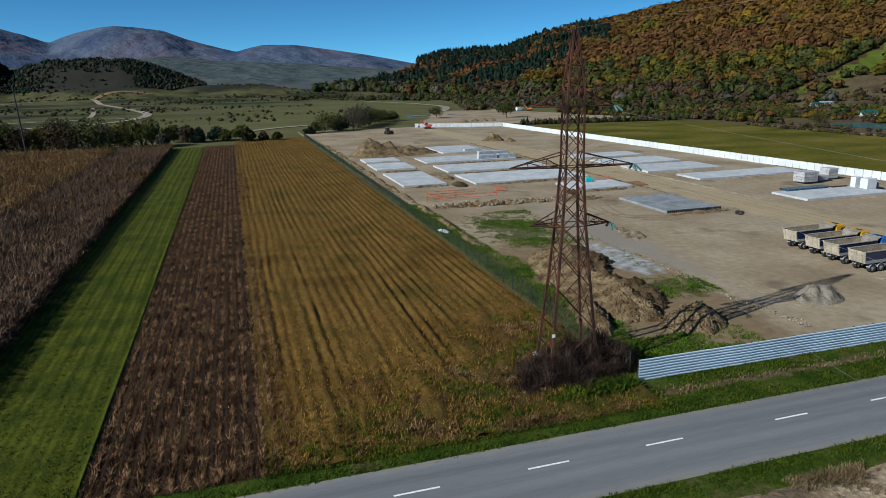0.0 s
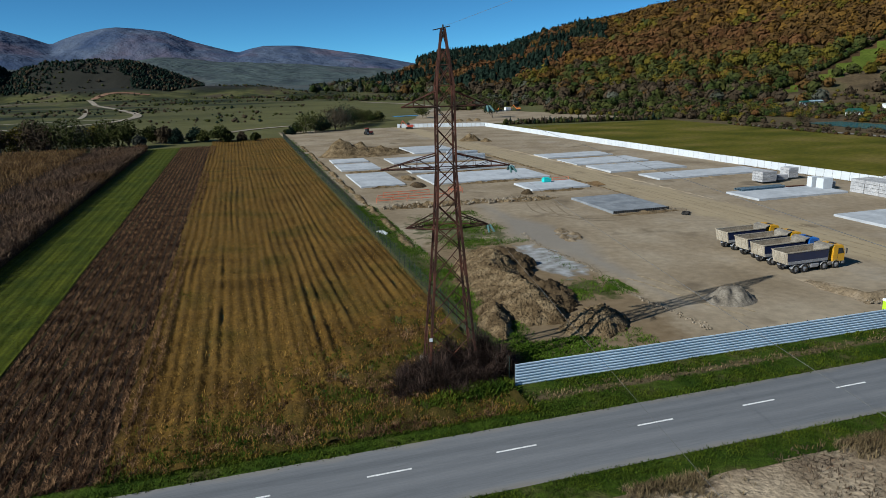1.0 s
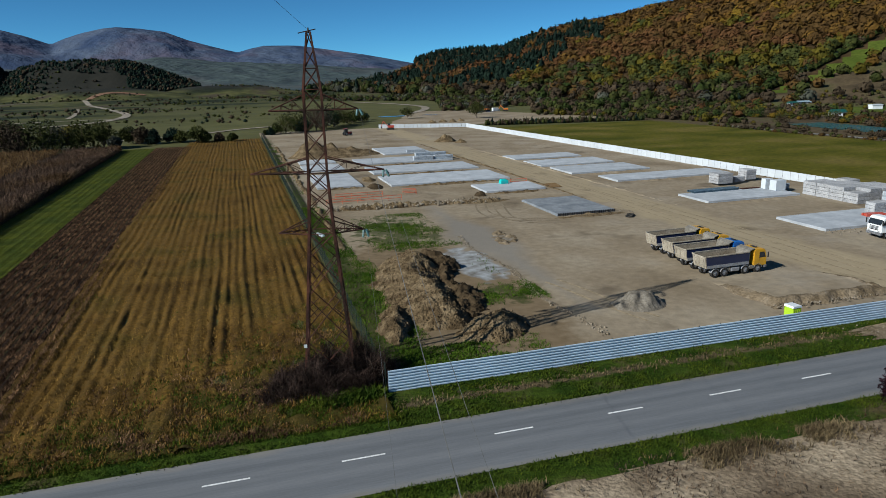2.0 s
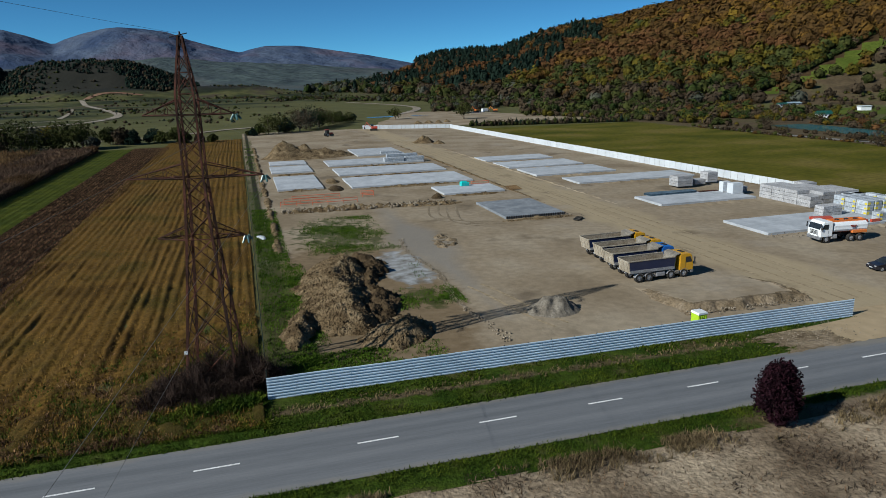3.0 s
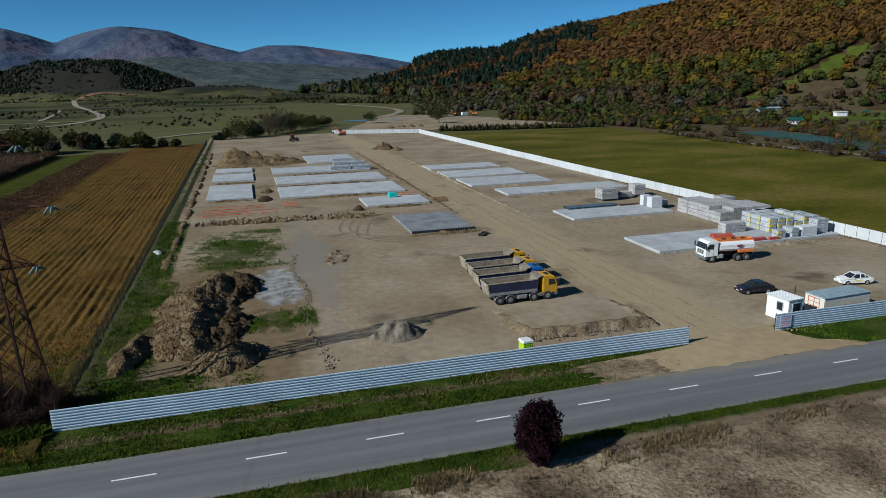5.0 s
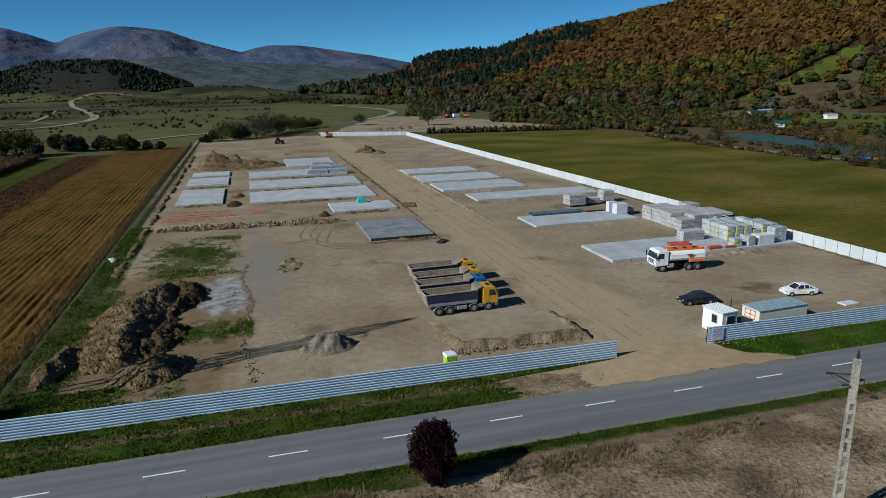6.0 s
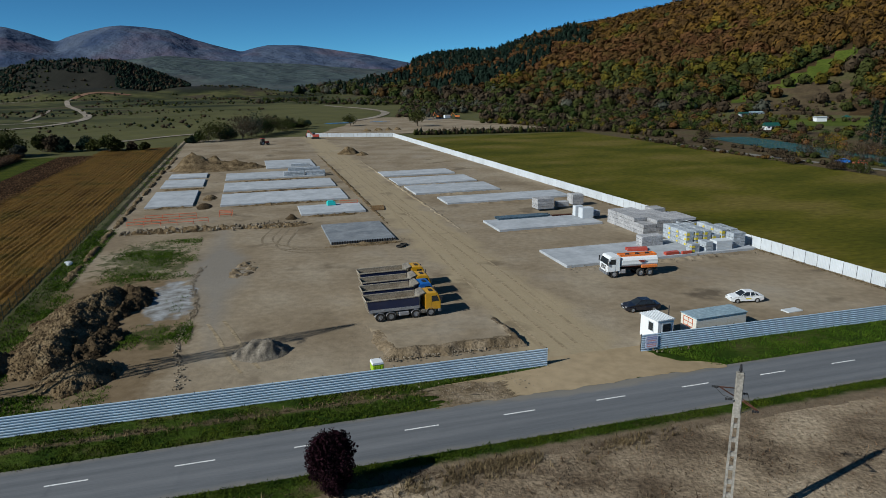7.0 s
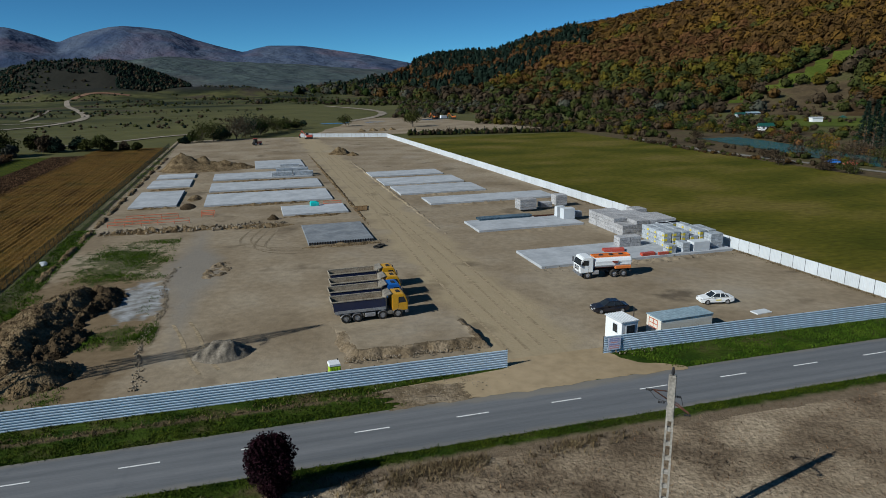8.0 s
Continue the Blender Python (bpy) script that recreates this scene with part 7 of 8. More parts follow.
# brambles at the pylon's foot
def brambles(name, u, v, ru, rv, h, n, seed, label):
    q = np.random.default_rng(seed)
    t = thing(name, u, v, 0, 0, label, "shrub")
    a = q.uniform(0, 2 * np.pi, n)
    r = np.sqrt(q.uniform(0, 1, n)) * (0.85 + 0.25 * np.sin(3 * a + seed) + 0.15 * np.sin(7 * a))
    uu, vv = ru * r * np.cos(a), rv * r * np.sin(a)
    z = q.uniform(0, 1, n) ** 1.3 * h * np.clip(1.25 - r, 0.1, 1) * (0.75 + 0.5 * np.sin(2.1 * uu + seed) * np.sin(1.7 * vv))
    blades("thicket", np.stack([uu, vv, z], 1), 0.95, 0.03, 1.25, 4, M["twig"], "", "", seed=seed, curl=0.4, kind="", parent=t)
    bm = bmesh.new()
    for k in range(26):
        f, e = q.uniform(0, 2 * math.pi), math.sqrt(q.uniform(0, 0.7))
        p = Vector((ru * e * math.cos(f), rv * e * math.sin(f), -0.1))
        top = p + Vector((q.normal(0, 0.5), q.normal(0, 0.5), h * (1.15 - e) * q.uniform(0.7, 1.1)))
        rod(bm, p, top, 0.035, 5, 0.012)
        rod(bm, p.lerp(top, 0.5), p.lerp(top, 0.9) + Vector((q.normal(0, 0.6), q.normal(0, 0.6), 0.1)), 0.018, 4, 0.006)
    part("rootstock", bm, M["bark"], t, "grey bare woody stems")


brambles("bramble_bush", -4.0, 2.6, 2.9, 2.7, 2.5, 2100, 51, "dark leafless bramble thicket round the pylon legs")
brambles("bramble_bush", -1.4, 2.5, 2.4, 2.4, 3.0, 2500, 52, "tall bare dark bramble bush beside the metal fence")
brambles("bramble_bush", -6.6, 2.2, 2.2, 2.3, 1.2, 900, 53, "low bare brown bramble bush in grass")


def leaf_cloud(q, n, centre, radii, leaf, shell=0.55, droop=0.0):
    """n leaf quads scattered through an uneven crown; returns vertices and faces."""
    d = q.normal(0, 1, (n, 3))
    d /= np.linalg.norm(d, axis=1)[:, None]
    r = shell + (1 - shell) * q.uniform(0, 1, n) ** 0.6
    ph = np.arctan2(d[:, 1], d[:, 0])
    r *= 1 + 0.20 * np.sin(3 * ph + q.uniform(0, 6)) * d[:, 2] + 0.16 * np.sin(5 * ph + 4 * d[:, 2] + q.uniform(0, 6))
    p = np.asarray(centre) + d * r[:, None] * np.asarray(radii)
    t = q.normal(0, 1, (n, 3))
    t /= np.linalg.norm(t, axis=1)[:, None]
    b = np.cross(t, q.normal(0, 1, (n, 3)))
    b /= np.linalg.norm(b, axis=1)[:, None]
    s = (leaf * q.uniform(0.6, 1.4, n))[:, None]
    v = np.stack([p - t * s, p - b * s * 0.6, p + t * s, p + b * s * 0.6], 1).reshape(-1, 3)
    f = np.arange(n)[:, None] * 4 + [0, 1, 2, 3]
    return v, f


def tree(name, u, v, h, w, leaf_material, label, seed, n=500, leaf=0.28, trunk=0.35, category="tree", world_pos=None):
    q = np.random.default_rng(seed)
    t = thing(name, u, v, 0, 0, label, category)
    if world_pos:
        t.matrix_world = pose(*world_pos)
    bm = bmesh.new()
    fork = h * trunk
    rod(bm, (0, 0, -0.2), (0, 0, fork), h * 0.028, 7, h * 0.02)
    for k in range(6):
        a = 2 * math.pi * k / 6 + q.uniform(-0.4, 0.4)
        e = Vector((math.cos(a) * w * 0.3, math.sin(a) * w * 0.3, fork + (h - fork) * q.uniform(0.35, 0.75)))
        rod(bm, (0, 0, fork * 0.9), e, h * 0.014, 5, h * 0.004)
    rod(bm, (0, 0, fork), (0, 0, h * 0.85), h * 0.02, 5, h * 0.005)
    part("trunk", bm, M["bark"], t, "grey-brown trunk and limbs")
    V, F, base = [], [], 0
    k = 7
    for i in range(k):
        a = 2 * math.pi * i / k + q.uniform(-0.3, 0.3)
        rr = 0.0 if i == 0 else w * 0.27
        c = (rr * math.cos(a), rr * math.sin(a), h * (0.72 if i == 0 else q.uniform(0.42, 0.66) if trunk > 0.12 else q.uniform(0.22, 0.62)))
        vv, ff = leaf_cloud(q, n // k, c, (w * 0.30, w * 0.30, h * 0.24), leaf)
        V.append(vv)
        F.append(ff + base)
        base += len(vv)
    mesh_np("crown", np.concatenate(V), np.concatenate(F), leaf_material, "", "", "", parent=t)
    return t


M["purple"] = leaf_mat("purple plum leaves", [(0.008, 0.003, 0.005), (0.022, 0.007, 0.011)], scale=1.2, island=0.5, fine=3)
M["olive"] = leaf_mat("dull olive leaves", [(0.022, 0.028, 0.008), (0.05, 0.054, 0.014)], scale=0.1)
M["yellowgreen"] = leaf_mat("yellowing leaves", [(0.05, 0.044, 0.006), (0.09, 0.07, 0.010)], scale=0.1)
M["darkgreen"] = leaf_mat("dark conifer needles", [(0.006, 0.014, 0.010), (0.013, 0.025, 0.017)], scale=0.05)
M["orange_leaf"] = leaf_mat("orange brown oak leaves", [(0.072, 0.040, 0.009), (0.112, 0.060, 0.013)], scale=0.02)
M["brown_leaf"] = leaf_mat("dull brown oak leaves", [(0.046, 0.026, 0.009), (0.075, 0.042, 0.013)], scale=0.02)
M["russet"] = leaf_mat("russet beech leaves", [(0.066, 0.032, 0.013), (0.10, 0.048, 0.018)], scale=0.02)
M["gold"] = leaf_mat("golden leaves", [(0.085, 0.056, 0.007), (0.13, 0.082, 0.011)], scale=0.02)
M["greywood"] = leaf_mat("bare grey twigs and willow", [(0.038, 0.041, 0.031), (0.068, 0.070, 0.054)], scale=0.05)
M["bare_brown"] = leaf_mat("bare brown scrub", [(0.030, 0.022, 0.014), (0.058, 0.042, 0.026)], scale=0.05)
M["green_leaf"] = leaf_mat("green leaves", [(0.018, 0.030, 0.007), (0.036, 0.048, 0.012)], scale=0.04)

# purple plum beside the road
t = thing("purple_plum_bush", 30.75, -14.6, 0, 0, "dense dark purple plum bush beside the road", "bush")
bm = bmesh.new()
for k in range(7):
    a = 2 * math.pi * k / 7
    rod(bm, (0.1 * math.cos(a), 0.1 * math.sin(a), -0.1), (0.9 * math.cos(a), 0.9 * math.sin(a), 2.2), 0.05, 5, 0.015)
part("stems", bm, M["bark"], t)
q = np.random.default_rng(61)
V, F, base = [], [], 0
for c, rad in (((0, 0, 2.3), (1.25, 1.25, 1.5)), ((0.65, 0.2, 2.75), (0.95, 0.95, 1.05)), ((-0.75, -0.1, 2.9), (0.85, 0.85, 1.0)), ((0.1, -0.5, 1.5), (0.85, 0.8, 1.1)), ((0.6, -0.2, 1.7), (0.8, 0.8, 1.0)), ((-0.6, 0.3, 1.8), (0.85, 0.85, 1.0)), ((-0.1, 0.1, 3.6), (0.75, 0.75, 0.75)), ((0.1, 0.0, 0.7), (0.7, 0.7, 0.7)), ((-0.5, 0, 3.4), (0.6, 0.6, 0.8)), ((0.55, 0.1, 3.5), (0.55, 0.55, 0.7))):
    vv, ff = leaf_cloud(q, 2300, c, rad, 0.075, 0.40)
    V.append(vv)
    F.append(ff + base)
    base += len(vv)
mesh_np("crown", np.concatenate(V), np.concatenate(F), M["purple"], "", "", "", parent=t)

# ---- woods ----
def ico(sub):
    bm = bmesh.new()
    bmesh.ops.create_icosphere(bm, subdivisions=sub, radius=1)
    bm.verts.ensure_lookup_table()
    v = np.array([p.co[:] for p in bm.verts])
    f = np.array([[p.index for p in c.verts] for c in bm.faces])
    bm.free()
    return v, f


def crown_kind(q, leaves, spire):
    """A crown: an uneven dark core under many loose leaf sprays. Triangles only."""
    V, F = ico(1)
    d = np.ones(len(V))
    for f, a in ((1.7, 0.30), (3.6, 0.22)):
        off = q.uniform(0, 50, 3)
        d += a * np.array([noise.noise(Vector(p * f + off)) for p in V])
    core = V * (d * 0.70)[:, None]
    if spire:
        core[:, :2] *= (1.0 - 0.62 * np.clip(core[:, 2:3] + 0.35, 0, 1))
    n = q.normal(0, 1, (leaves, 3))
    n[:, 2] = np.abs(n[:, 2]) * 1.0 - 0.35
    n /= np.linalg.norm(n, axis=1)[:, None]
    off = q.uniform(0, 50, 3)
    r = q.uniform(0.62, 1.04, leaves) * np.array([1 + 0.42 * noise.noise(Vector(p * 2.1 + off)) for p in n])
    p = n * r[:, None]
    if spire:
        p[:, :2] *= (1.0 - 0.70 * np.clip(p[:, 2:3] + 0.35, 0, 1))
    t = np.cross(n, q.normal(0, 1, (leaves, 3)))
    t /= np.linalg.norm(t, axis=1)[:, None]
    b = np.cross(n, t) + n * q.normal(0, 0.25, (leaves, 1))
    s = q.uniform(0.15, 0.32, (leaves, 1))
    tri = np.stack([p - t * s, p + t * s, p + b * s * 1.5 - n * 0.10], 1).reshape(-1, 3)
    return np.concatenate([core, tri]), np.concatenate([F, len(core) + np.arange(leaves * 3).reshape(-1, 3)])


def crowns(name, pos, size, tall, species, mats, label, category, seed, leaves=70):
    """One mesh of many uneven crowns; species picks the material, and conifers are spires."""
    q = np.random.default_rng(seed)
    n = len(pos)
    for spire in (False, True):
        kinds = [crown_kind(q, leaves, spire) for _ in range(14)]
        if spire:
            pointed = kinds
        else:
            rounded = kinds
    tri = rounded[0][1]
    shapes = np.array([k[0] for k in rounded] + [k[0] for k in pointed])
    pick = q.integers(0, 14, n) + np.where(species == 3, 14, 0)
    turn = q.uniform(0, 2 * np.pi, n)
    s = shapes[pick]
    c, sn = np.cos(turn)[:, None], np.sin(turn)[:, None]
    x = (s[:, :, 0] * c - s[:, :, 1] * sn) * size[:, None] + pos[:, 0:1]
    y = (s[:, :, 0] * sn + s[:, :, 1] * c) * size[:, None] + pos[:, 1:2]
    z = s[:, :, 2] * tall[:, None] + pos[:, 2:3] + tall[:, None] * 0.62
    V = np.stack([x, y, z], 2).reshape(-1, 3)
    m = shapes.shape[1]
    F = (np.arange(n)[:, None, None] * m + tri[None]).reshape(-1, 3)
    return mesh_np(name, V, F, mats, label, category, "stuff", mats=np.repeat(species, len(tri)))


def polar_points(az0, az1, n, q, near, far):
    """Points on the hills by bearing, spread between two shares of the slope."""
    az = q.uniform(az0, az1, n)
    s = q.uniform(0, 1, n)
    out = []
    for a, k in zip(az, s):
        f, c = interp(a, FOOT), interp(a, CREST)
        r0, r1 = f + near * (c - f), f + far * (c - f)
        r = math.sqrt(r0 * r0 + k * (r1 * r1 - r0 * r0))
        x, y = CENTRE[0] + r * math.sin(radians(a)), CENTRE[1] + r * math.cos(radians(a))
        out.append((x, y, land_height(x, y), a, (r - f) / (c - f), r))
    return np.array(out)


q = np.random.default_rng(71)
P = polar_points(-13.5, 36.5, 8000, q, 0.0, 1.03)
keep, spec = [], []
for x, y, z, a, s, r in P:
    n1, n2 = fractal(x, y, 0.006, 3, 1.0), fractal(x, y, 0.012, 2, 6.0)
    far = (a < -4 and r > 1600) or z < 1.0 and a < -6
    below = 21.8 < a < 31 and r < 528 + 15.5 * (a - 22.5)
    keep.append(not far and not clearing(x, y) and not (below and q.uniform() < 0.85) and not (a > 28.5 and r < 478 + 4 * (a - 28)))
    e = q.uniform()
    if -8 < a < 11 and s > 0.10 + 0.028 * max(a, 0) and n1 < 0.42 - 0.045 * max(a, 0):
        k = 3 if e < 0.84 else 4
    elif a < -6:
        k = (5, 7, 6, 3, 8)[int(e * 5)]
    elif s < 0.10:
        k = ((5, 8, 8, 7, 9) if n2 > 0 else (8, 8, 5, 9, 6))[int(e * 5)]
    elif s < 0.28:
        k = ((1, 5, 1, 5, 9) if n2 > 0.10 else (9, 9, 0, 5, 1) if n2 > -0.15 else (5, 8, 9, 5, 7))[int(e * 5)]
    else:
        k = (4 if e < 0.6 else 9) if n1 > 0.22 else ((1, 5, 0, 9, 1)[int(e * 5)] if n2 > 0.3 else (9 if e < 0.62 else 0) if n2 < -0.05 else (0 if e < 0.6 else 9 if e < 0.92 else 2))
    spec.append(k)
keep, spec = np.array(keep), np.array(spec)
SPECIES = [M["orange_leaf"], M["yellowgreen"], M["gold"], M["darkgreen"], M["russet"], M["olive"], M["greywood"], M["green_leaf"], M["bare_brown"], M["brown_leaf"]]
size = np.clip(P[:, 5] / 108, 4.4, 8.6) * q.uniform(0.6, 1.3, len(P))
tall = size * np.where(spec == 3, 1.3, 1.0)
size = size * np.where(spec == 3, 0.72, 1.0)
crowns("hillside_forest", P[keep][:, :3], size[keep], tall[keep], spec[keep], SPECIES, "autumn mixed forest of orange, yellow and dark green trees", "forest", 72, 72)

# riverside woods and scrub on the flat
rows = []
for az0, az1, r0, r1, n, kinds, sz in ((-16, 4, 560, 900, 1300, (6, 5, 5, 8, 7), 2.7), (-3, 7, 450, 640, 300, (6, 5, 8, 8, 7), 3.0), (4, 18, 400, 510, 520, (5, 8, 8, 7, 5), 3.0), (14, 22, 355, 480, 330, (5, 1, 8, 4, 8, 7), 2.4), (22, 36, 430, 520, 170, (5, 8, 1, 8), 1.5)):
    for _ in range(n):
        a, r = q.uniform(az0, az1), math.sqrt(q.uniform(r0 * r0, r1 * r1))
        x, y = CENTRE[0] + r * math.sin(radians(a)), CENTRE[1] + r * math.cos(radians(a))
        h = land_height(x, y)
        if r0 > 1200 and h < 22:
            continue
        if fractal(x, y, 0.012, 2, 3.0) < -0.12 and r0 < 1200:
            continue
        if az1 == 4 and a < -2 and r < 640 + 12 * (-2 - a):
            continue
        w = sz * q.uniform(0.55, 1.35)
        rows.append((x, y, h, w, w * q.uniform(0.8, 1.15), kinds[int(q.integers(0, len(kinds)))]))
R = np.array(rows)
crowns("riverside_woods", R[:, :3], R[:, 3], R[:, 4], R[:, 5].astype(int), SPECIES, "grey-green willows and brown scrub along the river", "woods", 73, 45)

# dense dark wood on the far bank's hill
rows = []
for hx, hy, rx, ry, n in ((-650, 1235, 250, 200, 5600), (-880, 1120, 205, 236, 2300)):
    for _ in range(n):
        a, r = q.uniform(0, 2 * np.pi), math.sqrt(q.uniform(0, 0.72))
        x, y = hx + rx * r * math.cos(a), hy + ry * r * math.sin(a)
        az = math.degrees(math.atan2(x - 31, y - 1.5))
        if az > -21.3 or (az < -26.5 and az > -31.5 and y < hy - 0.50 * ry + 45 * lump(x, y, 0.012)) or -33 < az < -28 + 2 * lump(x, y, 0.01) and q.uniform() > 0.3:
            continue
        w = q.uniform(2.2, 4.4)
        rows.append((x, y, land_height(x, y), w, w * q.uniform(0.8, 1.2), (3, 3, 3, 3, 8)[int(q.integers(0, 5))]))
R = np.array(rows)
crowns("hill_wood", R[:, :3], R[:, 3], R[:, 4], R[:, 5].astype(int), SPECIES, "dense dark wood covering the hill beyond the river", "woods", 77, 10)

# scattered shrubs on the pasture
rows = []
for _ in range(5200):
    a, r = q.uniform(-46, -6), math.sqrt(q.uniform(330 ** 2, 1350 ** 2))
    x, y = CENTRE[0] + r * math.sin(radians(a)), CENTRE[1] + r * math.cos(radians(a))
    u_, v_ = (x - 12.83) * 0.949 + (y - 44.41) * 0.314, -(x - 12.83) * 0.314 + (y - 44.41) * 0.949
    if (u_ > -2 and v_ < 420) or fractal(x, y, 0.008, 3, 4.0) < 0.05:
        continue
    w = q.uniform(0.4, 1.75) ** 1.3 * (0.7 + r / 1300)
    rows.append((x, y, land_height(x, y), w, w * 0.7, (5, 8, 5, 3, 8)[int(q.integers(0, 5))]))
R = np.array(rows)
crowns("pasture_shrubs", R[:, :3], R[:, 3], R[:, 4], R[:, 5].astype(int), SPECIES, "dark shrubs scattered over the pasture", "shrubs", 74, 14)

# dark hedge along the upper edge of the clearing
rows = []
for k in range(150):
    a = 20.5 + 9.3 * k / 149
    r = 530 + 15.5 * (a - 22.5) + 8 + 3.0 * max(0.0, a - 22.3) + q.normal(0, 1.5)
    x, y = CENTRE[0] + r * math.sin(radians(a)), CENTRE[1] + r * math.cos(radians(a))
    w = q.uniform(2.2, 3.8)
    rows.append((x, y, land_height(x, y), w, w * q.uniform(0.9, 1.3), (5, 7, 3, 5)[k % 4]))
R = np.array(rows)
crowns("slope_hedge", R[:, :3], R[:, 3], R[:, 4], R[:, 5].astype(int), SPECIES, "dark green hedge above the grassy slope", "hedge", 78, 30)

# scrub along the lane and both river banks
rows = []
for line, off, n, kinds, sz in (([(60, 392), (100, 352), (120, 318), (131, 290)], (2, 16), 130, (8, 5, 8, 7, 1), 1.9), ([(131, 290), (142, 250), (153, 215), (164, 192), (180, 150)], (3.5, 8), 110, (8, 8, 5, 1), 1.1), ([(126, 290), (135, 252), (141, 233), (152, 208), (163, 191)], (-5, -2), 110, (8, 8, 5, 9), 0.8), ([(150, 330), (163, 298), (166, 270), (167, 240), (172, 212), (184, 178)], (9, 17), 130, (8, 4, 5, 8, 2), 1.5), ([(160, 335), (190, 300), (205, 250), (225, 205)], (0, 34), 170, (8, 5, 4, 1, 8, 7), 1.8), ([(95, 372), (130, 352), (165, 345), (215, 345)], (-12, 22), 190, (8, 5, 7, 1, 8), 2.2)):
    P_ = np.array(line, float)
    for _ in range(n):
        i = int(q.integers(0, len(P_) - 1))
        f = q.uniform()
        p = P_[i] * (1 - f) + P_[i + 1] * f
        d = P_[i + 1] - P_[i]
        nrm = np.array([-d[1], d[0]]) / np.linalg.norm(d)
        if nrm[0] < 0:
            nrm = -nrm
        x, y = p + nrm * q.uniform(*off)
        if math.hypot(x - 195, y - 324) < 13 or math.hypot(x - 243, y - 374) < 14:
            continue
        w = sz * q.uniform(0.45, 1.4)
        rows.append((x, y, land_height(x, y), w, w * q.uniform(0.7, 1.1), kinds[int(q.integers(0, len(kinds)))]))
R = np.array(rows)
crowns("riverbank_scrub", R[:, :3], R[:, 3], R[:, 4], R[:, 5].astype(int), SPECIES, "brown and russet scrub along the river and lane", "scrub", 76, 70)

# low hedge between wheat and bare field
rows = []
for k in range(240):
    f = k / 239
    x, y = 30 + 76 * f + q.normal(0, 0.4), 315.5 + 12.5 * f + q.normal(0, 0.5)
    w = q.uniform(0.6, 1.3)
    rows.append((x, y, 0, w, w * q.uniform(0.9, 1.8), (5, 3, 8)[k % 3]))
R = np.array(rows)
crowns("field_hedge", R[:, :3], R[:, 3], R[:, 4], R[:, 5].astype(int), SPECIES, "low dark hedge between green wheat and bare field", "hedge", 75, 60)

# single trees in the hedge beyond the fields
g = np.random.default_rng(81)
for k in range(27):
    u = -128 + k * 4.5 + g.uniform(-1.8, 1.8)
    v = 222 + 10 * lump(k, 0, 0.4) + g.uniform(-3, 8) + (10 if u > -50 else 0)
    m = (M["olive"], M["bare_brown"], M["olive"], M["yellowgreen"], M["darkgreen"], M["olive"], M["greywood"])[int(g.integers(0, 7))]
    h = g.uniform(7.5, 13) if u < -52 else g.uniform(4.5, 8) if u < -22 else g.uniform(2.5, 5)
    tree("hedge_tree", u, v, h, h * g.uniform(0.95, 1.35), m, "bushy autumn tree in the hedge beyond the fields", 100 + k, n=1900, leaf=0.36, trunk=0.08)
for k in range(26):
    if k % 7 in (3, 5):
        continue
    f = k / 25
    u, v = 2 + 60 * f + g.uniform(-2, 2), 252 + 20 * f + 62 * f * f + g.uniform(-2, 5)
    h = (4 + 6 * math.sin(math.pi * min(1, f * 1.1))) * g.uniform(0.5, 1.3)
    tree("riverside_tree", u, v, h, h * 1.2, (M["olive"], M["darkgreen"], M["green_leaf"], M["bare_brown"], M["olive"], M["greywood"])[k % 6], "dark bushy tree along the ditch beyond the site", 140 + k, n=1000, leaf=0.32, trunk=0.08)
tree("lone_tree", 116.4, 307, 10, 9.5, M["olive"], "round-crowned lone tree in the bare field", 160, n=1600, leaf=0.32, trunk=0.25)
tree("lone_tree", 83, 328, 7, 8, M["olive"], "low round tree beside the far meadow", 161, n=800, leaf=0.32, trunk=0.15)


def conifer(u, v, h, w, seed, label):
    q = np.random.default_rng(seed)
    t = thing("conifer", u, v, 0, 0, label, "tree")
    bm = bmesh.new()
    rod(bm, (0, 0, -0.2), (0, 0, h * 0.97), h * 0.022, 6, 0.03)
    part("trunk", bm, M["bark"], t)
    n = 1500
    f = q.uniform(0, 1, n) ** 0.75
    rad = (1 - f) * w * 0.5 * q.uniform(0.35, 1.08, n) * (0.75 + 0.25 * np.sin(f * 60))
    a = q.uniform(0, 2 * np.pi, n)
    p = np.stack([rad * np.cos(a), rad * np.sin(a), h * (0.08 + 0.92 * f)], 1)
    d = np.stack([np.cos(a), np.sin(a), q.normal(-0.3, 0.3, n)], 1)
    s = np.cross(d, q.normal(0, 1, (n, 3)))
    s /= np.linalg.norm(s, axis=1)[:, None]
    L = q.uniform(0.35, 0.8, (n, 1))
    V = np.stack([p - s * 0.2, p + s * 0.2, p + d * L], 1).reshape(-1, 3)
    mesh_np("crown", V, np.arange(n * 3).reshape(-1, 3), M["darkgreen"], "", "", "", parent=t)


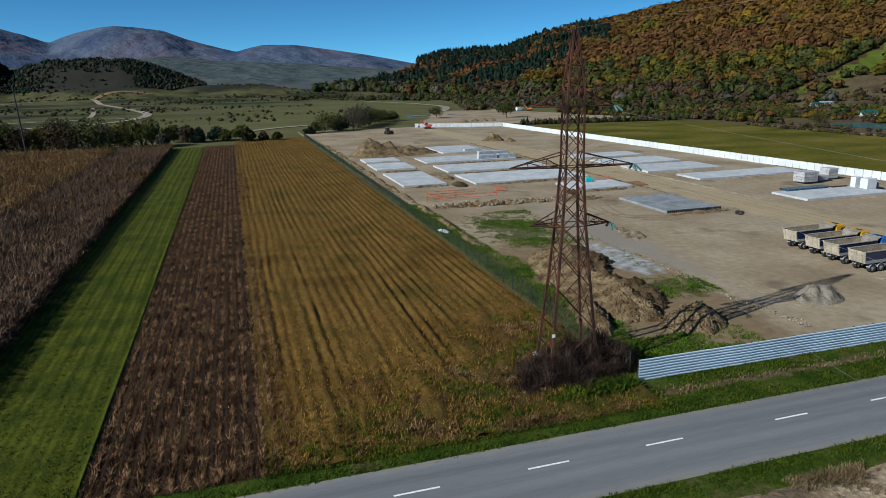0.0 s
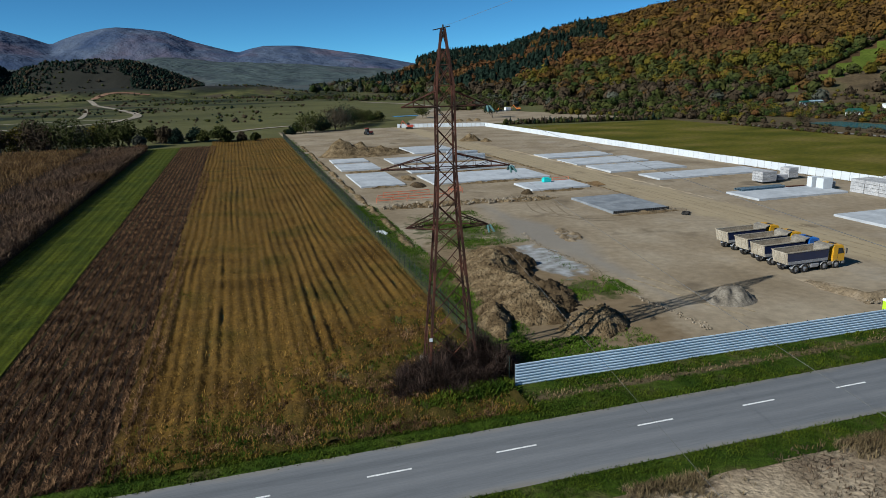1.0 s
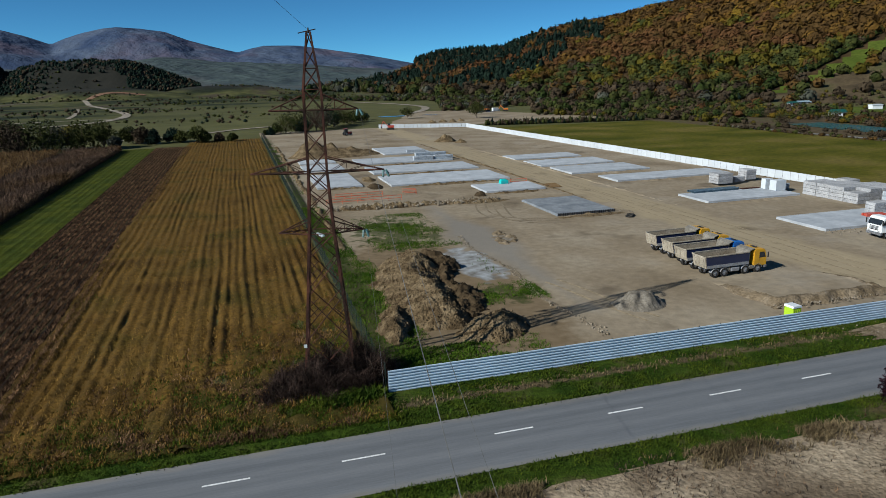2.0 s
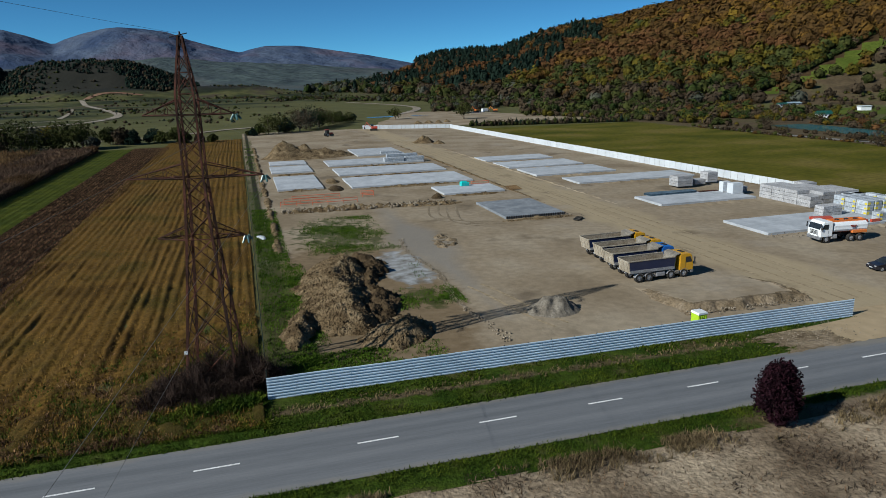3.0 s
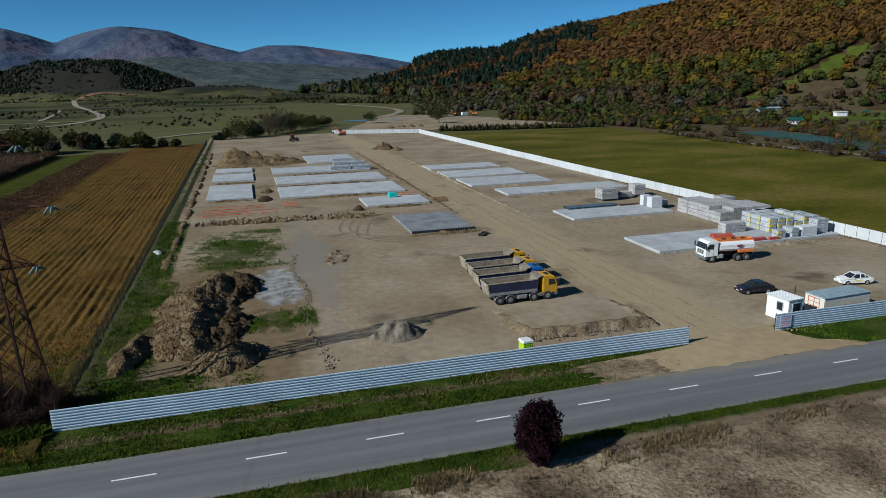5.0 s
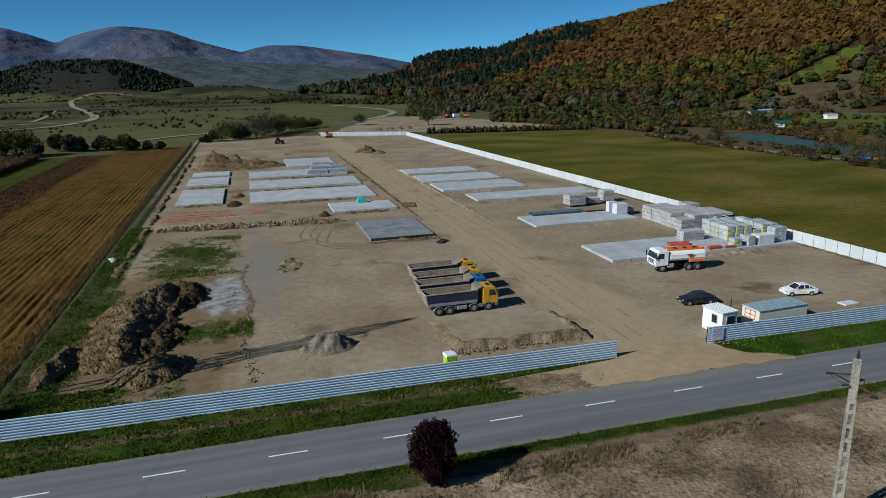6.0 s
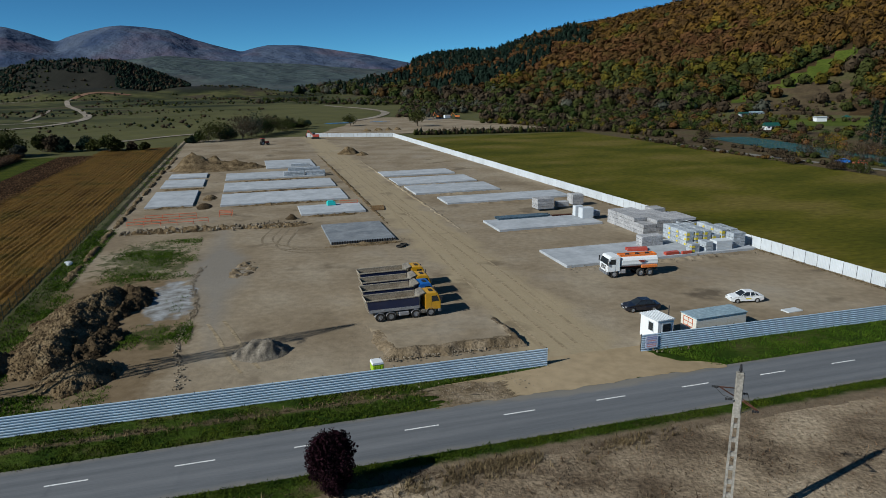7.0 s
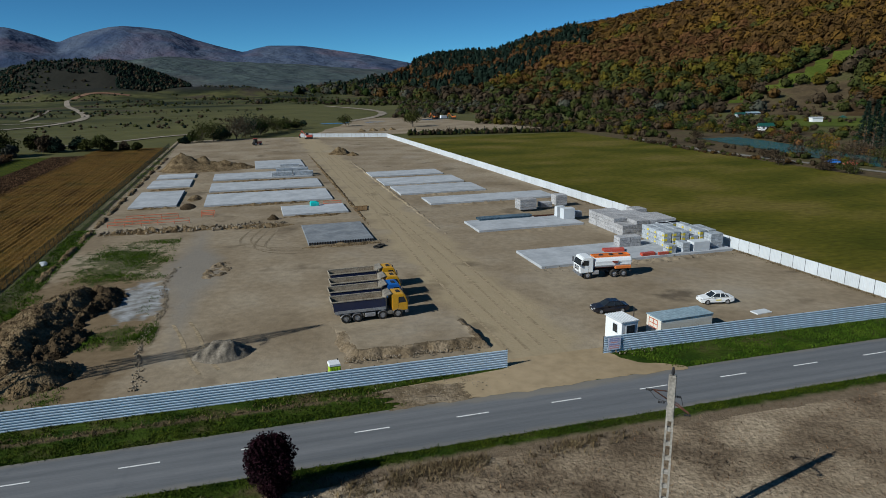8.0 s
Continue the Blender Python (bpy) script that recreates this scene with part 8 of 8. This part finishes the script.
for k, (x, y, h) in enumerate(((187, 226, 17), (183, 214, 15), (192, 240, 16), (196, 222, 18), (201, 234, 15), (190, 206, 13))):
    conifer(*plan_uv(x, y), h, h * 0.5, 200 + k, "tall dark green spruce beside the river lane")
for k, (x, y, h, m) in enumerate(((146, 199, 4.5, "bare_brown"), (153, 187, 3.6, "bare_brown"), (139, 243, 3.2, "bare_brown"), (134, 262, 2.6, "bare_brown"), (149, 215, 3.0, "bare_brown"), (156, 181, 4.0, "olive"), (170, 205, 7.0, "bare_brown"), (174, 196, 6.0, "olive"), (163, 221, 6.5, "bare_brown"), (166, 214, 7, "olive"), (168, 209, 5.5, "bare_brown"), (172, 201, 8, "bare_brown"), (177, 192, 8, "olive"), (181, 186, 8, "bare_brown"), (150, 283, 4, "bare_brown"), (153, 291, 5, "olive"), (160, 330, 6, "green_leaf"), (152, 338, 6.5, "yellowgreen"), (130, 300, 2.2, "bare_brown"), (178, 258, 4, "olive"), (181, 268, 4.5, "russet"), (180, 280, 4, "russet"), (177, 296, 5, "olive"), (185, 250, 5, "gold"), (188, 262, 4, "bare_brown"), (166, 318, 5, "yellowgreen"), (176, 312, 4, "olive"))):
    u, v = plan_uv(x, y)
    tree("riverside_shrub", u, v, h, h * 1.35, M[m], "autumn shrub on the river bank", 230 + k, n=650, leaf=0.22, trunk=0.1, category="shrub")


# ---- far cabins and machines ----
def cabin(x, y, lx, ly, h, wall, roof, label, turn=0, rise=0.8, panes=(-0.3, 0.0, 0.3)):
    u, v = plan_uv(x, y)
    t = thing("riverside_cabin", u, v, 0, turn, label, "cabin")
    bm = bmesh.new()
    box(bm, -lx / 2, -ly / 2, -0.1, lx / 2, ly / 2, h)
    part("wall", bm, wall, t)
    bm = bmesh.new()
    prism(bm, [(-ly / 2 - 0.4, h), (ly / 2 + 0.4, h), (0, h + rise)], -lx / 2 - 0.4, lx / 2 + 0.4, "x")
    part("roof", bm, roof, t)
    for k in panes:
        bm = bmesh.new()
        box(bm, lx * k - 0.4, -ly / 2 - 0.03, 0.8, lx * k + 0.4, -ly / 2 + 0.01, h - 0.4)
        part("window", bm, M["glass"], t, "dark window")


M["green_roof"] = paint_mat("dark green roof sheet", (0.01, 0.07, 0.055), dirt=0.05)
cabin(195, 326, 6, 4.2, 1.9, M["white"], M["green_roof"], "white riverside pavilion with a dark green roof", -15, 1.4)
cabin(243, 378, 5.6, 4, 2.3, M["white"], M["white_sheet"], "plain white cabin on the green lawn", -15, 0.4, ())
cabin(233, 437, 9, 4, 2.0, M["pack"], M["roof_blue"], "low grey cabin among shrubs", -10, 0.8)
cabin(222, 428, 5, 3, 2.0, M["pack"], M["green_roof"], "small cabin with green roof among shrubs", -10, 0.8)
cabin(-590, 1690, 34, 12, 7, M["white"], M["white_sheet"], "far white farm building in the valley", 0, 3)


def parasol(x, y):
    t = thing("garden_shelter", *plan_uv(x, y), 0, 0, "small green roofed shelter on the lawn", "shelter")
    for sx in (-1, 1):
        for sy in (-1, 1):
            bm = bmesh.new()
            rod(bm, (sx * 1.2, sy * 1.2, 0), (sx * 1.2, sy * 1.2, 2.2), 0.08, 5)
            part("post", bm, M["bark"], t)
    bm = bmesh.new()
    rod(bm, (0, 0, 2.1), (0, 0, 3.2), 2.4, 8, 0.05)
    part("roof", bm, M["green_roof"], t)


parasol(258, 380)
sedan(*plan_uv(162, 201), 150, M["blue"], "blue car parked on the river lane")
sedan(*plan_uv(165, 197), 150, M["red"], "dark red car parked on the river lane")


def digger(x, y, turn, paint, label, size=1.0):
    t = thing("excavator", *plan_uv(x, y), 0.05, turn, label, "excavator", size=size)
    for s in (-1, 1):
        bm = bmesh.new()
        prism(bm, [(-1.6, 0.15), (-1.3, 0), (1.3, 0), (1.6, 0.15), (1.7, 0.5), (1.3, 0.8), (-1.3, 0.8), (-1.7, 0.5)], *sorted((s * 0.7, s * 1.2)))
        part("track", bm, M["rubber"], t, "black crawler track")
    bm = bmesh.new()
    box(bm, -1.7, -1.1, 0.9, 1.0, 1.1, 1.9, 0.12)
    part("upper_body", bm, paint, t)
    bm = bmesh.new()
    box(bm, 0.0, 0.2, 1.9, 1.2, 1.1, 2.8, 0.1)
    part("cab", bm, M["glass"], t, "dark glazed cab")
    bm = bmesh.new()
    prism(bm, [(0.8, 1.4), (1.2, 1.4), (3.2, 3.6), (3.0, 3.9)], -0.5, -0.1)
    part("boom", bm, paint, t)
    bm = bmesh.new()
    prism(bm, [(2.95, 3.9), (3.25, 3.6), (4.2, 1.4), (3.9, 1.4)], -0.45, -0.15)
    part("stick", bm, paint, t)
    bm = bmesh.new()
    prism(bm, [(3.7, 1.5), (4.3, 1.5), (4.2, 0.7), (3.6, 0.6)], -0.75, 0.15)
    part("bucket", bm, M["dark_metal"], t)


digger(-13, 301, 170, M["red"], "red excavator working by the far fence")
digger(35, 447, 200, M["orange"], "far orange excavator on bare ground")
digger(47, 444, 160, M["orange"], "far orange excavator at the field edge")


def tractor(x, y, turn, label):
    t = thing("tractor", *plan_uv(x, y), 0.05, turn, label, "tractor")
    bm = bmesh.new()
    box(bm, 0.2, -0.45, 0.7, 2.2, 0.45, 1.5, 0.1)
    part("bonnet", bm, M["red"], t)
    bm = bmesh.new()
    box(bm, -1.0, -0.7, 0.9, 0.3, 0.7, 2.6, 0.1)
    part("cab", bm, M["glass"], t, "dark glazed cab")
    bm = bmesh.new()
    box(bm, -1.1, -0.8, 2.6, 0.4, 0.8, 2.75, 0.05)
    part("roof", bm, M["red"], t)
    for s in (-1, 1):
        wheel(t, -0.6, s * 0.85, 0.75, 0.45)
        wheel(t, 1.7, s * 0.75, 0.45, 0.3)


tractor(-28, 274, 20, "red tractor standing on the bare ground")


def van(x, y):
    t = thing("van", *plan_uv(x, y), 0.05, 10, "white van on the far bare field", "van")
    bm = bmesh.new()
    prism(bm, [(-2.6, 0.35), (2.6, 0.35), (2.65, 1.0), (1.9, 1.25), (1.3, 2.2), (-2.6, 2.25)], -0.95, 0.95)
    part("body", bm, M["white"], t)
    bm = bmesh.new()
    prism(bm, [(1.95, 1.27), (1.37, 2.1), (1.3, 2.1), (1.85, 1.27)], -0.85, 0.85)
    part("windscreen", bm, M["glass"], t)
    for x_ in (-1.6, 1.7):
        for s in (-1, 1):
            wheel(t, x_, s * 0.85, 0.34, 0.22)


van(41, 445)


def far_pole():
    t = thing("power_pole", *plan_uv(-142, 218), 0, 0, "slender dark power pole standing by the hedge", "power pole")
    bm = bmesh.new()
    rod(bm, (0, 0, -0.3), (-0.8, 0, 22.0), 0.32, 8, 0.16)
    part("shaft", bm, M["dark_metal"], t)
    bm = bmesh.new()
    box(bm, -2.4, -0.08, 20.6, 1.0, 0.08, 20.8)
    part("crossarm", bm, M["dark_metal"], t)


far_pole()
